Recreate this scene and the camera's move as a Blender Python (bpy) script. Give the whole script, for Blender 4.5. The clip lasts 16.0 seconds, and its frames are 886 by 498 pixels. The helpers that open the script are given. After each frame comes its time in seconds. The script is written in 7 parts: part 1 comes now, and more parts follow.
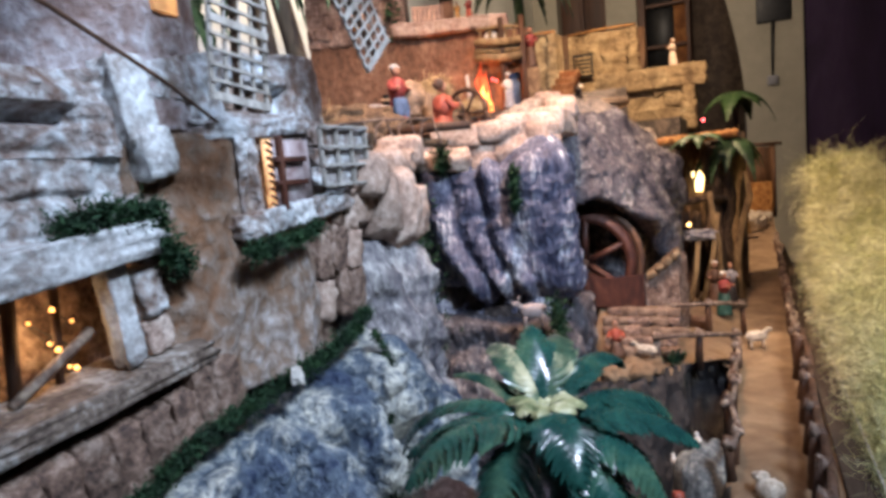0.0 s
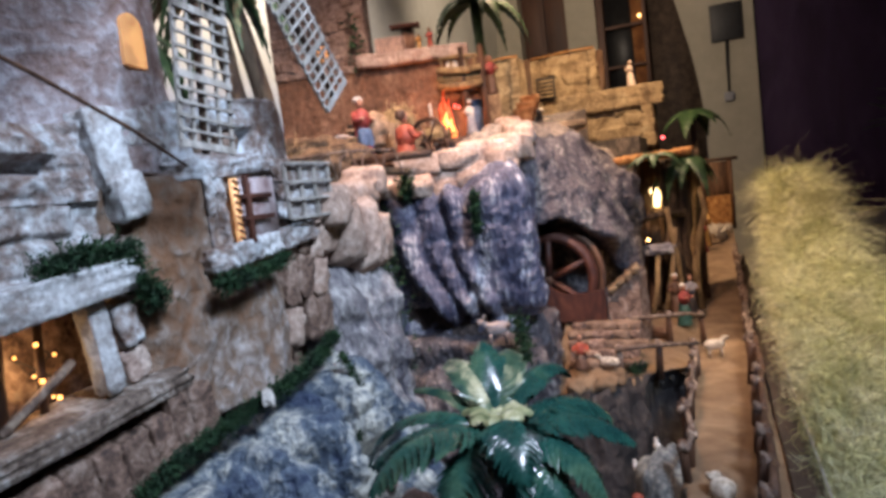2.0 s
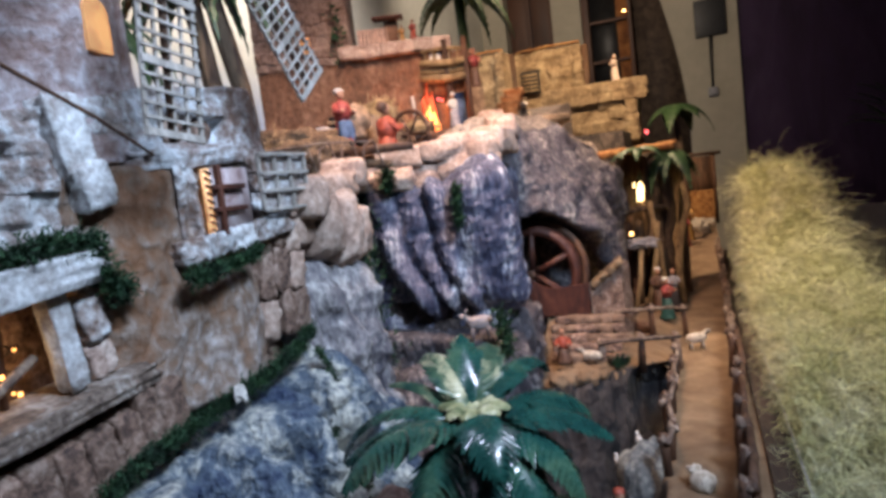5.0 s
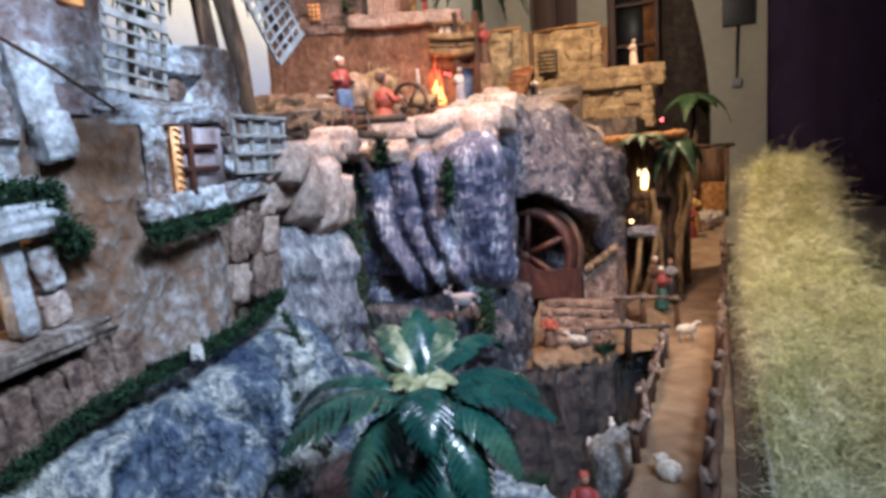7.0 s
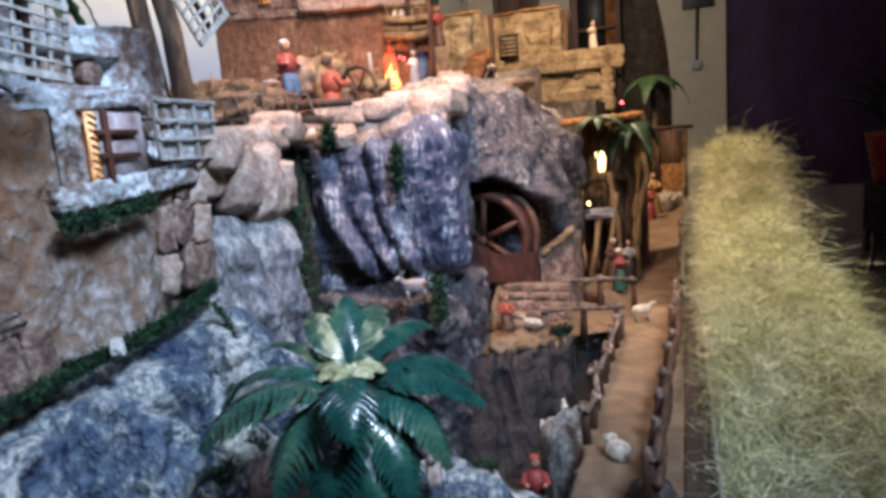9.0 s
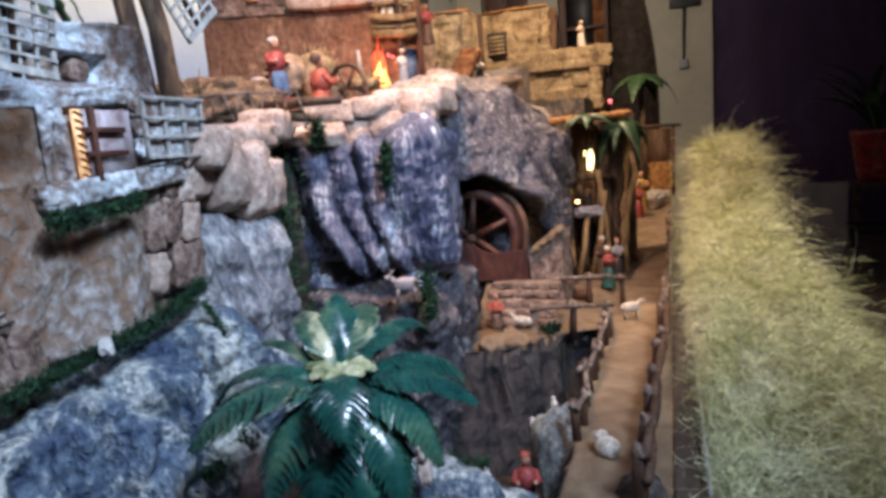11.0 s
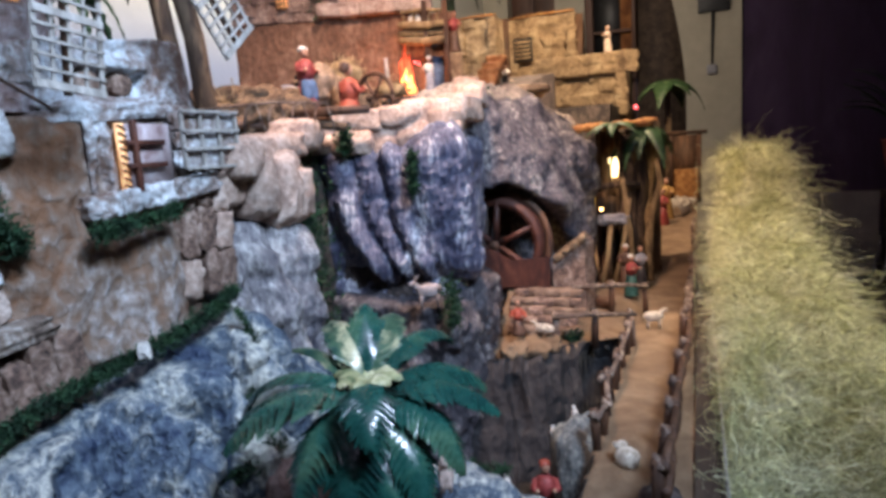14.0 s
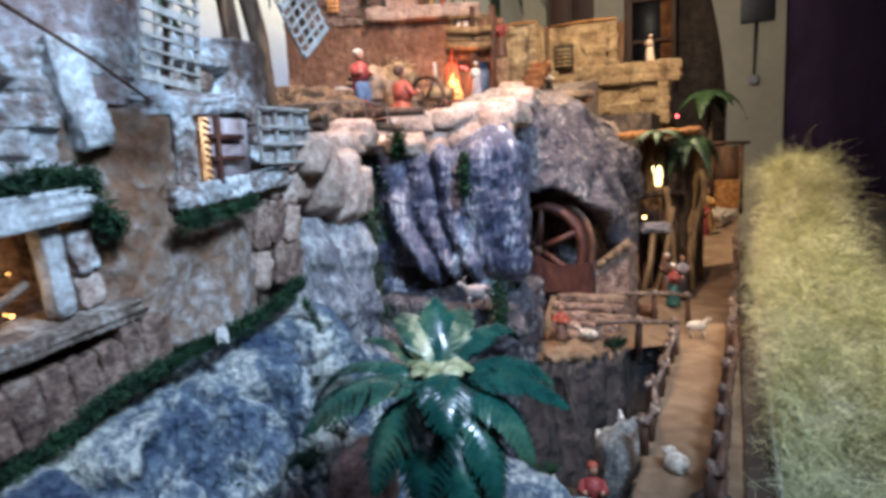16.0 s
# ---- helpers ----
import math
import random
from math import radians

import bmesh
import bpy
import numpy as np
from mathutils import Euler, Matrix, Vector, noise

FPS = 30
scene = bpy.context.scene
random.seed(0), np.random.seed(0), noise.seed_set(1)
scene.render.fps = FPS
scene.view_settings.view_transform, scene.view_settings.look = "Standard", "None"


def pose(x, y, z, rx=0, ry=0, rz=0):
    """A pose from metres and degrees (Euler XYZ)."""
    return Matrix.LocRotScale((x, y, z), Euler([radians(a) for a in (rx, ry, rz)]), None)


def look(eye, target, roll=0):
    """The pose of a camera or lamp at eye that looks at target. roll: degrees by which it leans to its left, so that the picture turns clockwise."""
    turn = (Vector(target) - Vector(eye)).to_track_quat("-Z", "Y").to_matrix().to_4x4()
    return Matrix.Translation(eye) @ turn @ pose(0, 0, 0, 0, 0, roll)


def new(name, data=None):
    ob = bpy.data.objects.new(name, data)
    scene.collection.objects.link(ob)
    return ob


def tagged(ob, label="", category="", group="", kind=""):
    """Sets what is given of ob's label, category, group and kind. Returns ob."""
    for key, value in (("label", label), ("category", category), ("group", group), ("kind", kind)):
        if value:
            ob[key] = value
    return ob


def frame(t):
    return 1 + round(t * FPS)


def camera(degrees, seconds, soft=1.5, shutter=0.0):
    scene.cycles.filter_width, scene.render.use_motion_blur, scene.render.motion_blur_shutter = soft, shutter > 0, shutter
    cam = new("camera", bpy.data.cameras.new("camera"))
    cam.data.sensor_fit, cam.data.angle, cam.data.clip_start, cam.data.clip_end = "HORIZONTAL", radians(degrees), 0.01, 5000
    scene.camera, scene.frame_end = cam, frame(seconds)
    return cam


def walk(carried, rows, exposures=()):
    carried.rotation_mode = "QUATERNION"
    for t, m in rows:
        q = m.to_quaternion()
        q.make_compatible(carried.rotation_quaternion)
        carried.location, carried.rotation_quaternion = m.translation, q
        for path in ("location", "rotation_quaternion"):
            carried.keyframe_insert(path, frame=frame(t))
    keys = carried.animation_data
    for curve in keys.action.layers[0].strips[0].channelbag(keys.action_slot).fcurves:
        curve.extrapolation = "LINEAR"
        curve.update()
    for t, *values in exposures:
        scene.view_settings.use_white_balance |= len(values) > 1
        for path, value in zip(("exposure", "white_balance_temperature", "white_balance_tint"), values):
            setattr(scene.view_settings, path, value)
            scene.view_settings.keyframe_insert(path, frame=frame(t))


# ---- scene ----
cam = camera(69.3, 16.0, soft=3.6, shutter=0.5)
PATH = [
    (0, (0.0, 0.0, 1.35), (-0.861, 1.79, 1.118), -5.1),
    (0.5, (-0.008, -0.027, 1.354), (-0.874, 1.765, 1.154), -4.1),
    (1, (0.014, -0.024, 1.349), (-0.79, 1.796, 1.144), -4.8),
    (1.5, (0.033, -0.034, 1.352), (-0.763, 1.791, 1.166), -6.2),
    (2, (0.047, -0.046, 1.359), (-0.741, 1.784, 1.184), -6.9),
    (2.5, (0.05, -0.042, 1.359), (-0.703, 1.803, 1.191), -7.0),
    (3, (0.046, -0.032, 1.357), (-0.698, 1.816, 1.182), -7.4),
    (3.5, (0.038, -0.029, 1.354), (-0.71, 1.816, 1.165), -7.4),
    (4, (0.046, -0.027, 1.349), (-0.703, 1.816, 1.145), -7.6),
    (4.5, (0.05, -0.03, 1.354), (-0.694, 1.817, 1.165), -7.3),
    (7, (0.106, -0.005, 1.343), (-0.685, 1.813, 1.081), -3.5),
    (7.5, (0.156, 0.01, 1.353), (-0.613, 1.834, 1.072), -2.8),
    (8, (0.165, 0.032, 1.34), (-0.554, 1.873, 1.035), -4.1),
    (8.5, (0.144, 0.03, 1.335), (-0.566, 1.874, 1.026), -4.4),
    (11, (0.14, 0.028, 1.334), (-0.535, 1.883, 1.018), -4.4),
    (11.5, (0.141, 0.03, 1.331), (-0.521, 1.89, 1.008), -4.4),
    (12, (0.137, 0.032, 1.328), (-0.51, 1.897, 1.004), -4.3),
    (12.5, (0.138, 0.021, 1.343), (-0.53, 1.884, 1.052), -4.1),
    (13, (0.137, 0.015, 1.348), (-0.543, 1.878, 1.091), -3.6),
    (13.5, (0.146, 0.012, 1.351), (-0.56, 1.866, 1.096), -3.6),
    (14, (0.144, 0.01, 1.351), (-0.596, 1.842, 1.045), -3.8),
    (14.5, (0.138, 0.007, 1.352), (-0.592, 1.843, 1.041), -3.0),
    (15, (0.133, 0.0, 1.346), (-0.603, 1.835, 1.042), -3.0),
    (15.5, (0.127, -0.003, 1.342), (-0.617, 1.828, 1.038), -2.9),
    (16, (0.106, -0.029, 1.345), (-0.715, 1.773, 1.062), -2.5),
]
EXPOSURES = ((0, 0.04, 6950, 18), (1.5, -0.10, 7000, 20), (3.5, -0.16, 6850, 19), (4.5, -0.16, 6800, 18), (7, 0.02, 6400, 17), (8.5, 0.0, 6350, 16),
             (12, 0.02, 6400, 16), (13, 0.03, 6450, 18), (14.5, 0.02, 6350, 15), (16, 0.06, 6150, 11))
walk(cam, [(t, look(eye, target, roll)) for t, eye, target, roll in PATH], EXPOSURES)

# ---- light ----
sky = bpy.data.worlds.new("world")
sky.use_nodes = True
sky.node_tree.nodes["Background"].inputs[0].default_value = (0.5, 0.45, 0.6, 1)
sky.node_tree.nodes["Background"].inputs[1].default_value = 0.05
scene.world = sky
scene.view_settings.exposure = 0.0


def spot(name, eye, target, watts, colour, degrees, size=0.05, blend=0.8):
    data = bpy.data.lights.new(name, "SPOT")
    data.energy, data.color, data.spot_size, data.spot_blend, data.shadow_soft_size = watts, colour, radians(degrees), blend, size
    ob = new(name, data)
    ob.matrix_world = look(eye, target)
    return ob


def bulb(name, place, watts, colour, size=0.01):
    data = bpy.data.lights.new(name, "POINT")
    data.energy, data.color, data.shadow_soft_size = watts, colour, size
    ob = new(name, data)
    ob.location = place
    return ob


# spots over the crib: a cold one over the mill house, warm ones over terrace, path and hay
spot("cold_spot", (0.90, 0.10, 2.60), (-0.58, 1.10, 1.27), 290, (0.58, 0.77, 1.0), 64, 0.22)
spot("warm_spot", (-0.25, 1.0, 2.9), (-0.70, 1.80, 1.45), 275, (1.0, 0.68, 0.47), 74, 0.12, 0.9)
spot("path_spot", (-0.75, 2.95, 2.8), (0.0, 3.2, 0.8), 255, (1.0, 0.74, 0.48), 82, 0.05)
spot("hay_spot", (1.25, 1.7, 3.2), (0.66, 1.9, 0.85), 262, (1.0, 0.93, 0.72), 44, 0.15, 1.0)
spot("town_spot", (-0.2, 3.1, 3.1), (-0.75, 4.4, 1.9), 335, (1.0, 0.76, 0.45), 66, 0.05)
spot("wall_spot", (-1.2, 4.6, 3.7), (-1.6, 8.2, 2.4), 200, (1.0, 0.88, 0.70), 100, 0.2)
spot("backdrop_spot", (-1.30, 3.0, 3.8), (-2.4, 3.3, 2.3), 345, (1.0, 0.96, 0.90), 112, 0.1)
hall = bpy.data.lights.new("hall_lamp", "AREA")
hall.energy, hall.color, hall.size = 33, (0.72, 0.71, 1.0), 2.6
hall_lamp = new("hall_lamp", hall)
hall_lamp.matrix_world = look((0.5, 0.2, 4.1), (-0.1, 1.0, 1.0))

# ---- materials ----
def surface(name, dark, mid, light, scale=20.0, rough=0.85, bump=0.35, stretch=(1, 1, 1), spread=(0.34, 0.5, 0.66), fine=7.0, metal=0.0, jitter=0.0, coat=0.0, warp=0.6, dry=0.0, island=False):
    """Three paints brushed over one another in patches, with a finer grain on top and relief."""
    m = bpy.data.materials.new(name)
    m.use_nodes = True
    n, l = m.node_tree.nodes, m.node_tree.links
    b = n["Principled BSDF"]
    co, mp = n.new("ShaderNodeNewGeometry"), n.new("ShaderNodeMapping")
    mp.inputs["Scale"].default_value = stretch
    l.new(co.outputs["Position"], mp.inputs["Vector"])
    big, small = n.new("ShaderNodeTexNoise"), n.new("ShaderNodeTexNoise")
    for t, s, d in ((big, scale, 5.0), (small, scale * fine, 4.0)):
        t.inputs["Scale"].default_value, t.inputs["Detail"].default_value, t.inputs["Roughness"].default_value = s, d, 0.62
        l.new(mp.outputs[0], t.inputs["Vector"])
    big.inputs["Distortion"].default_value = warp
    ramp = n.new("ShaderNodeValToRGB")
    e = ramp.color_ramp.elements
    e[0].position, e[0].color = spread[0], (*dark, 1)
    e[1].position, e[1].color = spread[2], (*light, 1)
    k = e.new(spread[1])
    k.color = (*mid, 1)
    mix = n.new("ShaderNodeMix")
    mix.inputs[0].default_value = dry
    l.new(big.outputs["Fac"], mix.inputs[2])
    l.new(small.outputs["Fac"], mix.inputs[3])
    l.new(mix.outputs[0], ramp.inputs[0])
    hsv, val = n.new("ShaderNodeHueSaturation"), n.new("ShaderNodeMapRange")
    val.inputs["To Min"].default_value, val.inputs["To Max"].default_value = 0.55, 1.45
    l.new(small.outputs["Fac"], val.inputs["Value"])
    out = val.outputs[0]
    if jitter:
        info, mul = n.new("ShaderNodeNewGeometry" if island else "ShaderNodeObjectInfo"), n.new("ShaderNodeMath")
        rnd = n.new("ShaderNodeMapRange")
        rnd.inputs["To Min"].default_value, rnd.inputs["To Max"].default_value = 1 - jitter, 1 + jitter
        l.new(info.outputs["Random Per Island" if island else "Random"], rnd.inputs["Value"])
        mul.operation = "MULTIPLY"
        l.new(out, mul.inputs[0])
        l.new(rnd.outputs[0], mul.inputs[1])
        out = mul.outputs[0]
    l.new(out, hsv.inputs["Value"])
    l.new(ramp.outputs[0], hsv.inputs["Color"])
    l.new(hsv.outputs[0], b.inputs["Base Color"])
    rr = n.new("ShaderNodeMapRange")
    rr.inputs["To Min"].default_value, rr.inputs["To Max"].default_value = max(rough - 0.15, 0.05), min(rough + 0.12, 1)
    l.new(small.outputs["Fac"], rr.inputs["Value"])
    l.new(rr.outputs[0], b.inputs["Roughness"])
    b.inputs["Metallic"].default_value = metal
    b.inputs["Coat Weight"].default_value = coat
    val.inputs["To Min"].default_value, val.inputs["To Max"].default_value = (0.55, 1.45) if bump > 0.1 else (0.85, 1.15)
    add, bp = n.new("ShaderNodeMath"), n.new("ShaderNodeBump")
    add.operation = "MULTIPLY_ADD"
    add.inputs[1].default_value = 0.5
    l.new(small.outputs["Fac"], add.inputs[0])
    l.new(big.outputs["Fac"], add.inputs[2])
    bp.inputs["Strength"].default_value, bp.inputs["Distance"].default_value = bump, 0.25 / scale
    l.new(add.outputs[0], bp.inputs["Height"])
    l.new(bp.outputs[0], b.inputs["Normal"])
    return m


def glow(name, colour, strength, dark=None, scale=60.0):
    """What gives off light: a lit pane or a small bulb, uneven where dark is given."""
    m = bpy.data.materials.new(name)
    m.use_nodes = True
    n, l = m.node_tree.nodes, m.node_tree.links
    b = n["Principled BSDF"]
    b.inputs["Base Color"].default_value = (*colour, 1)
    b.inputs["Emission Color"].default_value = (*colour, 1)
    b.inputs["Emission Strength"].default_value = strength
    if dark:
        t, r = n.new("ShaderNodeTexNoise"), n.new("ShaderNodeValToRGB")
        co = n.new("ShaderNodeTexCoord")
        l.new(co.outputs["Object"], t.inputs["Vector"])
        t.inputs["Scale"].default_value = scale
        r.color_ramp.elements[0].position, r.color_ramp.elements[0].color = 0.42, (*dark, 1)
        r.color_ramp.elements[1].position, r.color_ramp.elements[1].color = 0.62, (*colour, 1)
        l.new(t.outputs["Fac"], r.inputs[0])
        l.new(r.outputs[0], b.inputs["Emission Color"])
    return m


ROCK = surface("blue_grey_rock", (0.014, 0.032, 0.080), (0.098, 0.136, 0.180), (0.56, 0.56, 0.50), 8, 0.62, 0.8, (1.1, 1.1, 0.8), (0.38, 0.48, 0.59), 10, warp=0.3, dry=0.32)
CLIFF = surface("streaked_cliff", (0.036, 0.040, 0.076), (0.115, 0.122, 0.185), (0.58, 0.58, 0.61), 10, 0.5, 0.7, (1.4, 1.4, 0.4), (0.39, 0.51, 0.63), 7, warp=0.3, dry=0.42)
PILLAR = surface("streaked_pillar_rock", (0.055, 0.055, 0.075), (0.215, 0.205, 0.215), (0.54, 0.53, 0.51), 11, 0.6, 0.7, (1.2, 1.2, 0.6), (0.38, 0.50, 0.64), 7, warp=0.2, dry=0.40)
DOME = surface("violet_grey_rock", (0.036, 0.033, 0.048), (0.140, 0.128, 0.140), (0.50, 0.47, 0.43), 13, 0.6, 0.8, (1, 1, 0.65), (0.40, 0.52, 0.65), 7, warp=0.2, dry=0.45)
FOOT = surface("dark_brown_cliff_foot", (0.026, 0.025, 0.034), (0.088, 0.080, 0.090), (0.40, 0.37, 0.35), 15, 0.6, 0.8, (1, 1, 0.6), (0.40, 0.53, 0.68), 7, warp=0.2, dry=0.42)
PALE = surface("pale_stone", (0.17, 0.10, 0.08), (0.42, 0.31, 0.26), (0.62, 0.53, 0.47), 22, 0.8, 0.45, (1, 1, 1), (0.34, 0.48, 0.64), 6, jitter=0.18, dry=0.35)
WHITE_STONE = surface("whitewashed_stone", (0.16, 0.095, 0.068), (0.31, 0.28, 0.27), (0.58, 0.63, 0.66), 16, 0.75, 0.7, (1, 1, 1), (0.39, 0.49, 0.60), 6, jitter=0.15, dry=0.35)
BOULDER = surface("pinkish_pale_stone", (0.24, 0.15, 0.115), (0.45, 0.325, 0.26), (0.60, 0.49, 0.42), 18, 0.85, 0.4, (1, 1, 1), (0.36, 0.5, 0.64), 6, jitter=0.14, dry=0.3)
INN_STONE = surface("brown_mauve_stone", (0.085, 0.052, 0.042), (0.22, 0.15, 0.12), (0.36, 0.28, 0.235), 22, 0.85, 0.6, (1, 1, 1), (0.38, 0.5, 0.62), 6, dry=0.35)
YELLOW_WOOD = surface("yellowish_wood", (0.10, 0.06, 0.03), (0.24, 0.16, 0.075), (0.40, 0.29, 0.15), 40, 0.7, 0.4, (1, 1, 0.5), (0.3, 0.5, 0.7), 5, jitter=0.2)
BRIGHT_WASH = surface("bright_whitewash", (0.28, 0.25, 0.235), (0.46, 0.475, 0.485), (0.64, 0.68, 0.70), 22, 0.75, 0.5, (1, 1, 1), (0.36, 0.48, 0.60), 6, jitter=0.1, dry=0.35)
WASH = surface("bluish_whitewash", (0.17, 0.10, 0.075), (0.30, 0.265, 0.255), (0.54, 0.59, 0.63), 13, 0.8, 0.7, (1, 1, 1), (0.40, 0.49, 0.59), 7, dry=0.35)
LEDGE_STONE = surface("dusty_brown_stone", (0.08, 0.055, 0.042), (0.20, 0.155, 0.125), (0.36, 0.34, 0.315), 22, 0.85, 0.6, (1, 1, 1), (0.40, 0.52, 0.62), 6, dry=0.4)
BROWN_STONE = surface("brown_stone", (0.05, 0.03, 0.025), (0.20, 0.125, 0.092), (0.38, 0.29, 0.24), 30, 0.8, 0.7, (1, 1, 1), (0.38, 0.5, 0.64), 5, jitter=0.2, dry=0.35)
PLASTER = surface("worn_plaster", (0.215, 0.105, 0.054), (0.205, 0.145, 0.108), (0.37, 0.345, 0.335), 9, 0.8, 0.55, (1, 1, 0.8), (0.40, 0.50, 0.63), 8, warp=0.4, dry=0.42)
RED_PLASTER = surface("red_brown_plaster", (0.090, 0.044, 0.026), (0.165, 0.085, 0.050), (0.25, 0.15, 0.10), 8, 0.85, 0.4, (1, 1, 0.6), (0.34, 0.5, 0.66), 8, warp=0.2, dry=0.3)
TOWER_PLASTER = surface("grey_mauve_plaster", (0.19, 0.105, 0.082), (0.29, 0.225, 0.22), (0.42, 0.41, 0.44), 10, 0.85, 0.6, (1, 1, 1), (0.39, 0.5, 0.61), 8, dry=0.35)
OCHRE_STONE = surface("ochre_block", (0.10, 0.058, 0.032), (0.265, 0.182, 0.108), (0.40, 0.30, 0.19), 9, 0.85, 0.7, (1, 1, 1), (0.34, 0.5, 0.66), 7, jitter=0.15, dry=0.25)
SAND = surface("sandy_path", (0.13, 0.078, 0.043), (0.19, 0.122, 0.070), (0.265, 0.186, 0.115), 11, 0.95, 0.3, (1, 1, 1), (0.3, 0.5, 0.7), 25)
EARTH = surface("brown_earth_rock", (0.014, 0.011, 0.013), (0.050, 0.038, 0.036), (0.14, 0.105, 0.09), 18, 0.85, 0.8, (1, 1, 0.7), (0.38, 0.5, 0.64), 6, dry=0.35)
# gully and bank rock: the dimness down there is put into the dark colours
GULLY = surface("shaded_dark_gully_rock", (0.009, 0.009, 0.010), (0.026, 0.023, 0.020), (0.085, 0.072, 0.054), 15, 0.8, 0.8, (1, 1, 0.6), (0.38, 0.52, 0.68), 6, dry=0.4)
BANK = surface("shaded_brown_grey_bank_rock", (0.007, 0.007, 0.009), (0.021, 0.019, 0.021), (0.068, 0.060, 0.057), 16, 0.8, 0.8, (1.2, 1.2, 0.45), (0.38, 0.52, 0.68), 6, warp=0.2, dry=0.42)
STEP_STONE = surface("dusty_step_stone", (0.10, 0.062, 0.042), (0.19, 0.125, 0.088), (0.31, 0.22, 0.16), 26, 0.9, 0.5, (1, 1, 1), (0.34, 0.5, 0.66), 5, jitter=0.15)
ORANGE_STONE = surface("orange_ochre_stone", (0.16, 0.06, 0.025), (0.32, 0.15, 0.06), (0.44, 0.26, 0.13), 20, 0.85, 0.5, (1, 1, 1), (0.34, 0.5, 0.66), 5, jitter=0.2)
SLAB_STONE = surface("pale_slab_stone", (0.20, 0.14, 0.09), (0.38, 0.29, 0.20), (0.52, 0.43, 0.31), 14, 0.85, 0.5, (1, 1, 1), (0.34, 0.5, 0.66), 6, dry=0.3)
SHOULDER = surface("lit_pale_rock", (0.12, 0.095, 0.085), (0.27, 0.225, 0.19), (0.47, 0.41, 0.34), 16, 0.8, 0.7, (1, 1, 0.8), (0.36, 0.5, 0.66), 6, dry=0.4)
GREY_BOULDER = surface("grey_green_boulder", (0.05, 0.055, 0.060), (0.14, 0.145, 0.14), (0.34, 0.33, 0.28), 22, 0.8, 0.6, (1, 1, 0.7), (0.36, 0.5, 0.66), 6, dry=0.4)
WOOD = surface("dark_wood", (0.025, 0.012, 0.008), (0.075, 0.034, 0.018), (0.15, 0.075, 0.04), 30, 0.7, 0.4, (1, 1, 0.2), (0.3, 0.5, 0.7), 5, jitter=0.2)
DARK_PLANK = surface("weathered_plank", (0.022, 0.013, 0.009), (0.055, 0.035, 0.024), (0.10, 0.068, 0.046), 14, 0.8, 0.4, (1, 0.2, 1), (0.3, 0.5, 0.7), 6)
RED_WOOD = surface("red_brown_wood", (0.026, 0.007, 0.005), (0.062, 0.018, 0.011), (0.115, 0.040, 0.024), 30, 0.6, 0.3, (1, 1, 0.4), (0.3, 0.5, 0.7), 5)
TWIG = surface("peeled_twig", (0.05, 0.03, 0.022), (0.16, 0.11, 0.085), (0.38, 0.30, 0.23), 60, 0.75, 0.4, (1, 1, 0.5), (0.3, 0.5, 0.7), 4, jitter=0.3)
LATH = surface("grey_lath", (0.18, 0.16, 0.14), (0.36, 0.34, 0.31), (0.52, 0.50, 0.47), 40, 0.75, 0.2, (1, 1, 0.5), (0.3, 0.5, 0.7), 5)
BARK = surface("cork_bark", (0.020, 0.012, 0.008), (0.075, 0.047, 0.028), (0.24, 0.165, 0.10), 26, 0.85, 0.9, (1.5, 1.5, 0.3), (0.34, 0.5, 0.7), 5, jitter=0.35)
MOSS = surface("green_moss", (0.006, 0.022, 0.012), (0.014, 0.055, 0.022), (0.035, 0.10, 0.035), 40, 0.95, 0.6, (1, 1, 1), (0.3, 0.5, 0.7), 5)
LEAF = surface("glossy_leaf", (0.005, 0.034, 0.032), (0.012, 0.072, 0.056), (0.075, 0.150, 0.085), 12, 0.28, 0.15, (1, 1, 1), (0.32, 0.5, 0.70), 6, coat=0.5)
LEAF_PALE = surface("faded_leaf", (0.006, 0.045, 0.034), (0.060, 0.115, 0.068), (0.48, 0.44, 0.27), 24, 0.34, 0.2, (1, 1, 1), (0.36, 0.49, 0.62), 5, coat=0.4)
LEAF_YOUNG = surface("straw_coloured_leaf", (0.08, 0.12, 0.05), (0.34, 0.33, 0.17), (0.60, 0.55, 0.36), 40, 0.4, 0.2, (1, 1, 1), (0.32, 0.48, 0.64), 5, coat=0.3)
FAR_LEAF = surface("dark_palm_leaf", (0.01, 0.03, 0.012), (0.03, 0.075, 0.03), (0.10, 0.16, 0.07), 30, 0.5, 0.2, (1, 1, 1), (0.3, 0.5, 0.7), 5)
HAY = surface("yellow_green_hay", (0.40, 0.41, 0.18), (0.60, 0.60, 0.34), (0.80, 0.79, 0.56), 9, 0.55, 0.05, (1, 1, 1), (0.34, 0.5, 0.66), 30, jitter=0.5, island=True)
HAY_BED = surface("matted_hay", (0.075, 0.068, 0.022), (0.16, 0.15, 0.058), (0.28, 0.27, 0.125), 34, 0.9, 0.8, (1, 1, 1), (0.34, 0.5, 0.66), 5)
TERRACOTTA = surface("terracotta", (0.13, 0.05, 0.03), (0.25, 0.10, 0.06), (0.36, 0.18, 0.11), 20, 0.85, 0.4, jitter=0.2)
STRAW = surface("orange_straw", (0.14, 0.05, 0.015), (0.34, 0.15, 0.045), (0.50, 0.28, 0.10), 40, 0.9, 0.6, (1, 1, 1), (0.3, 0.5, 0.7), 6)
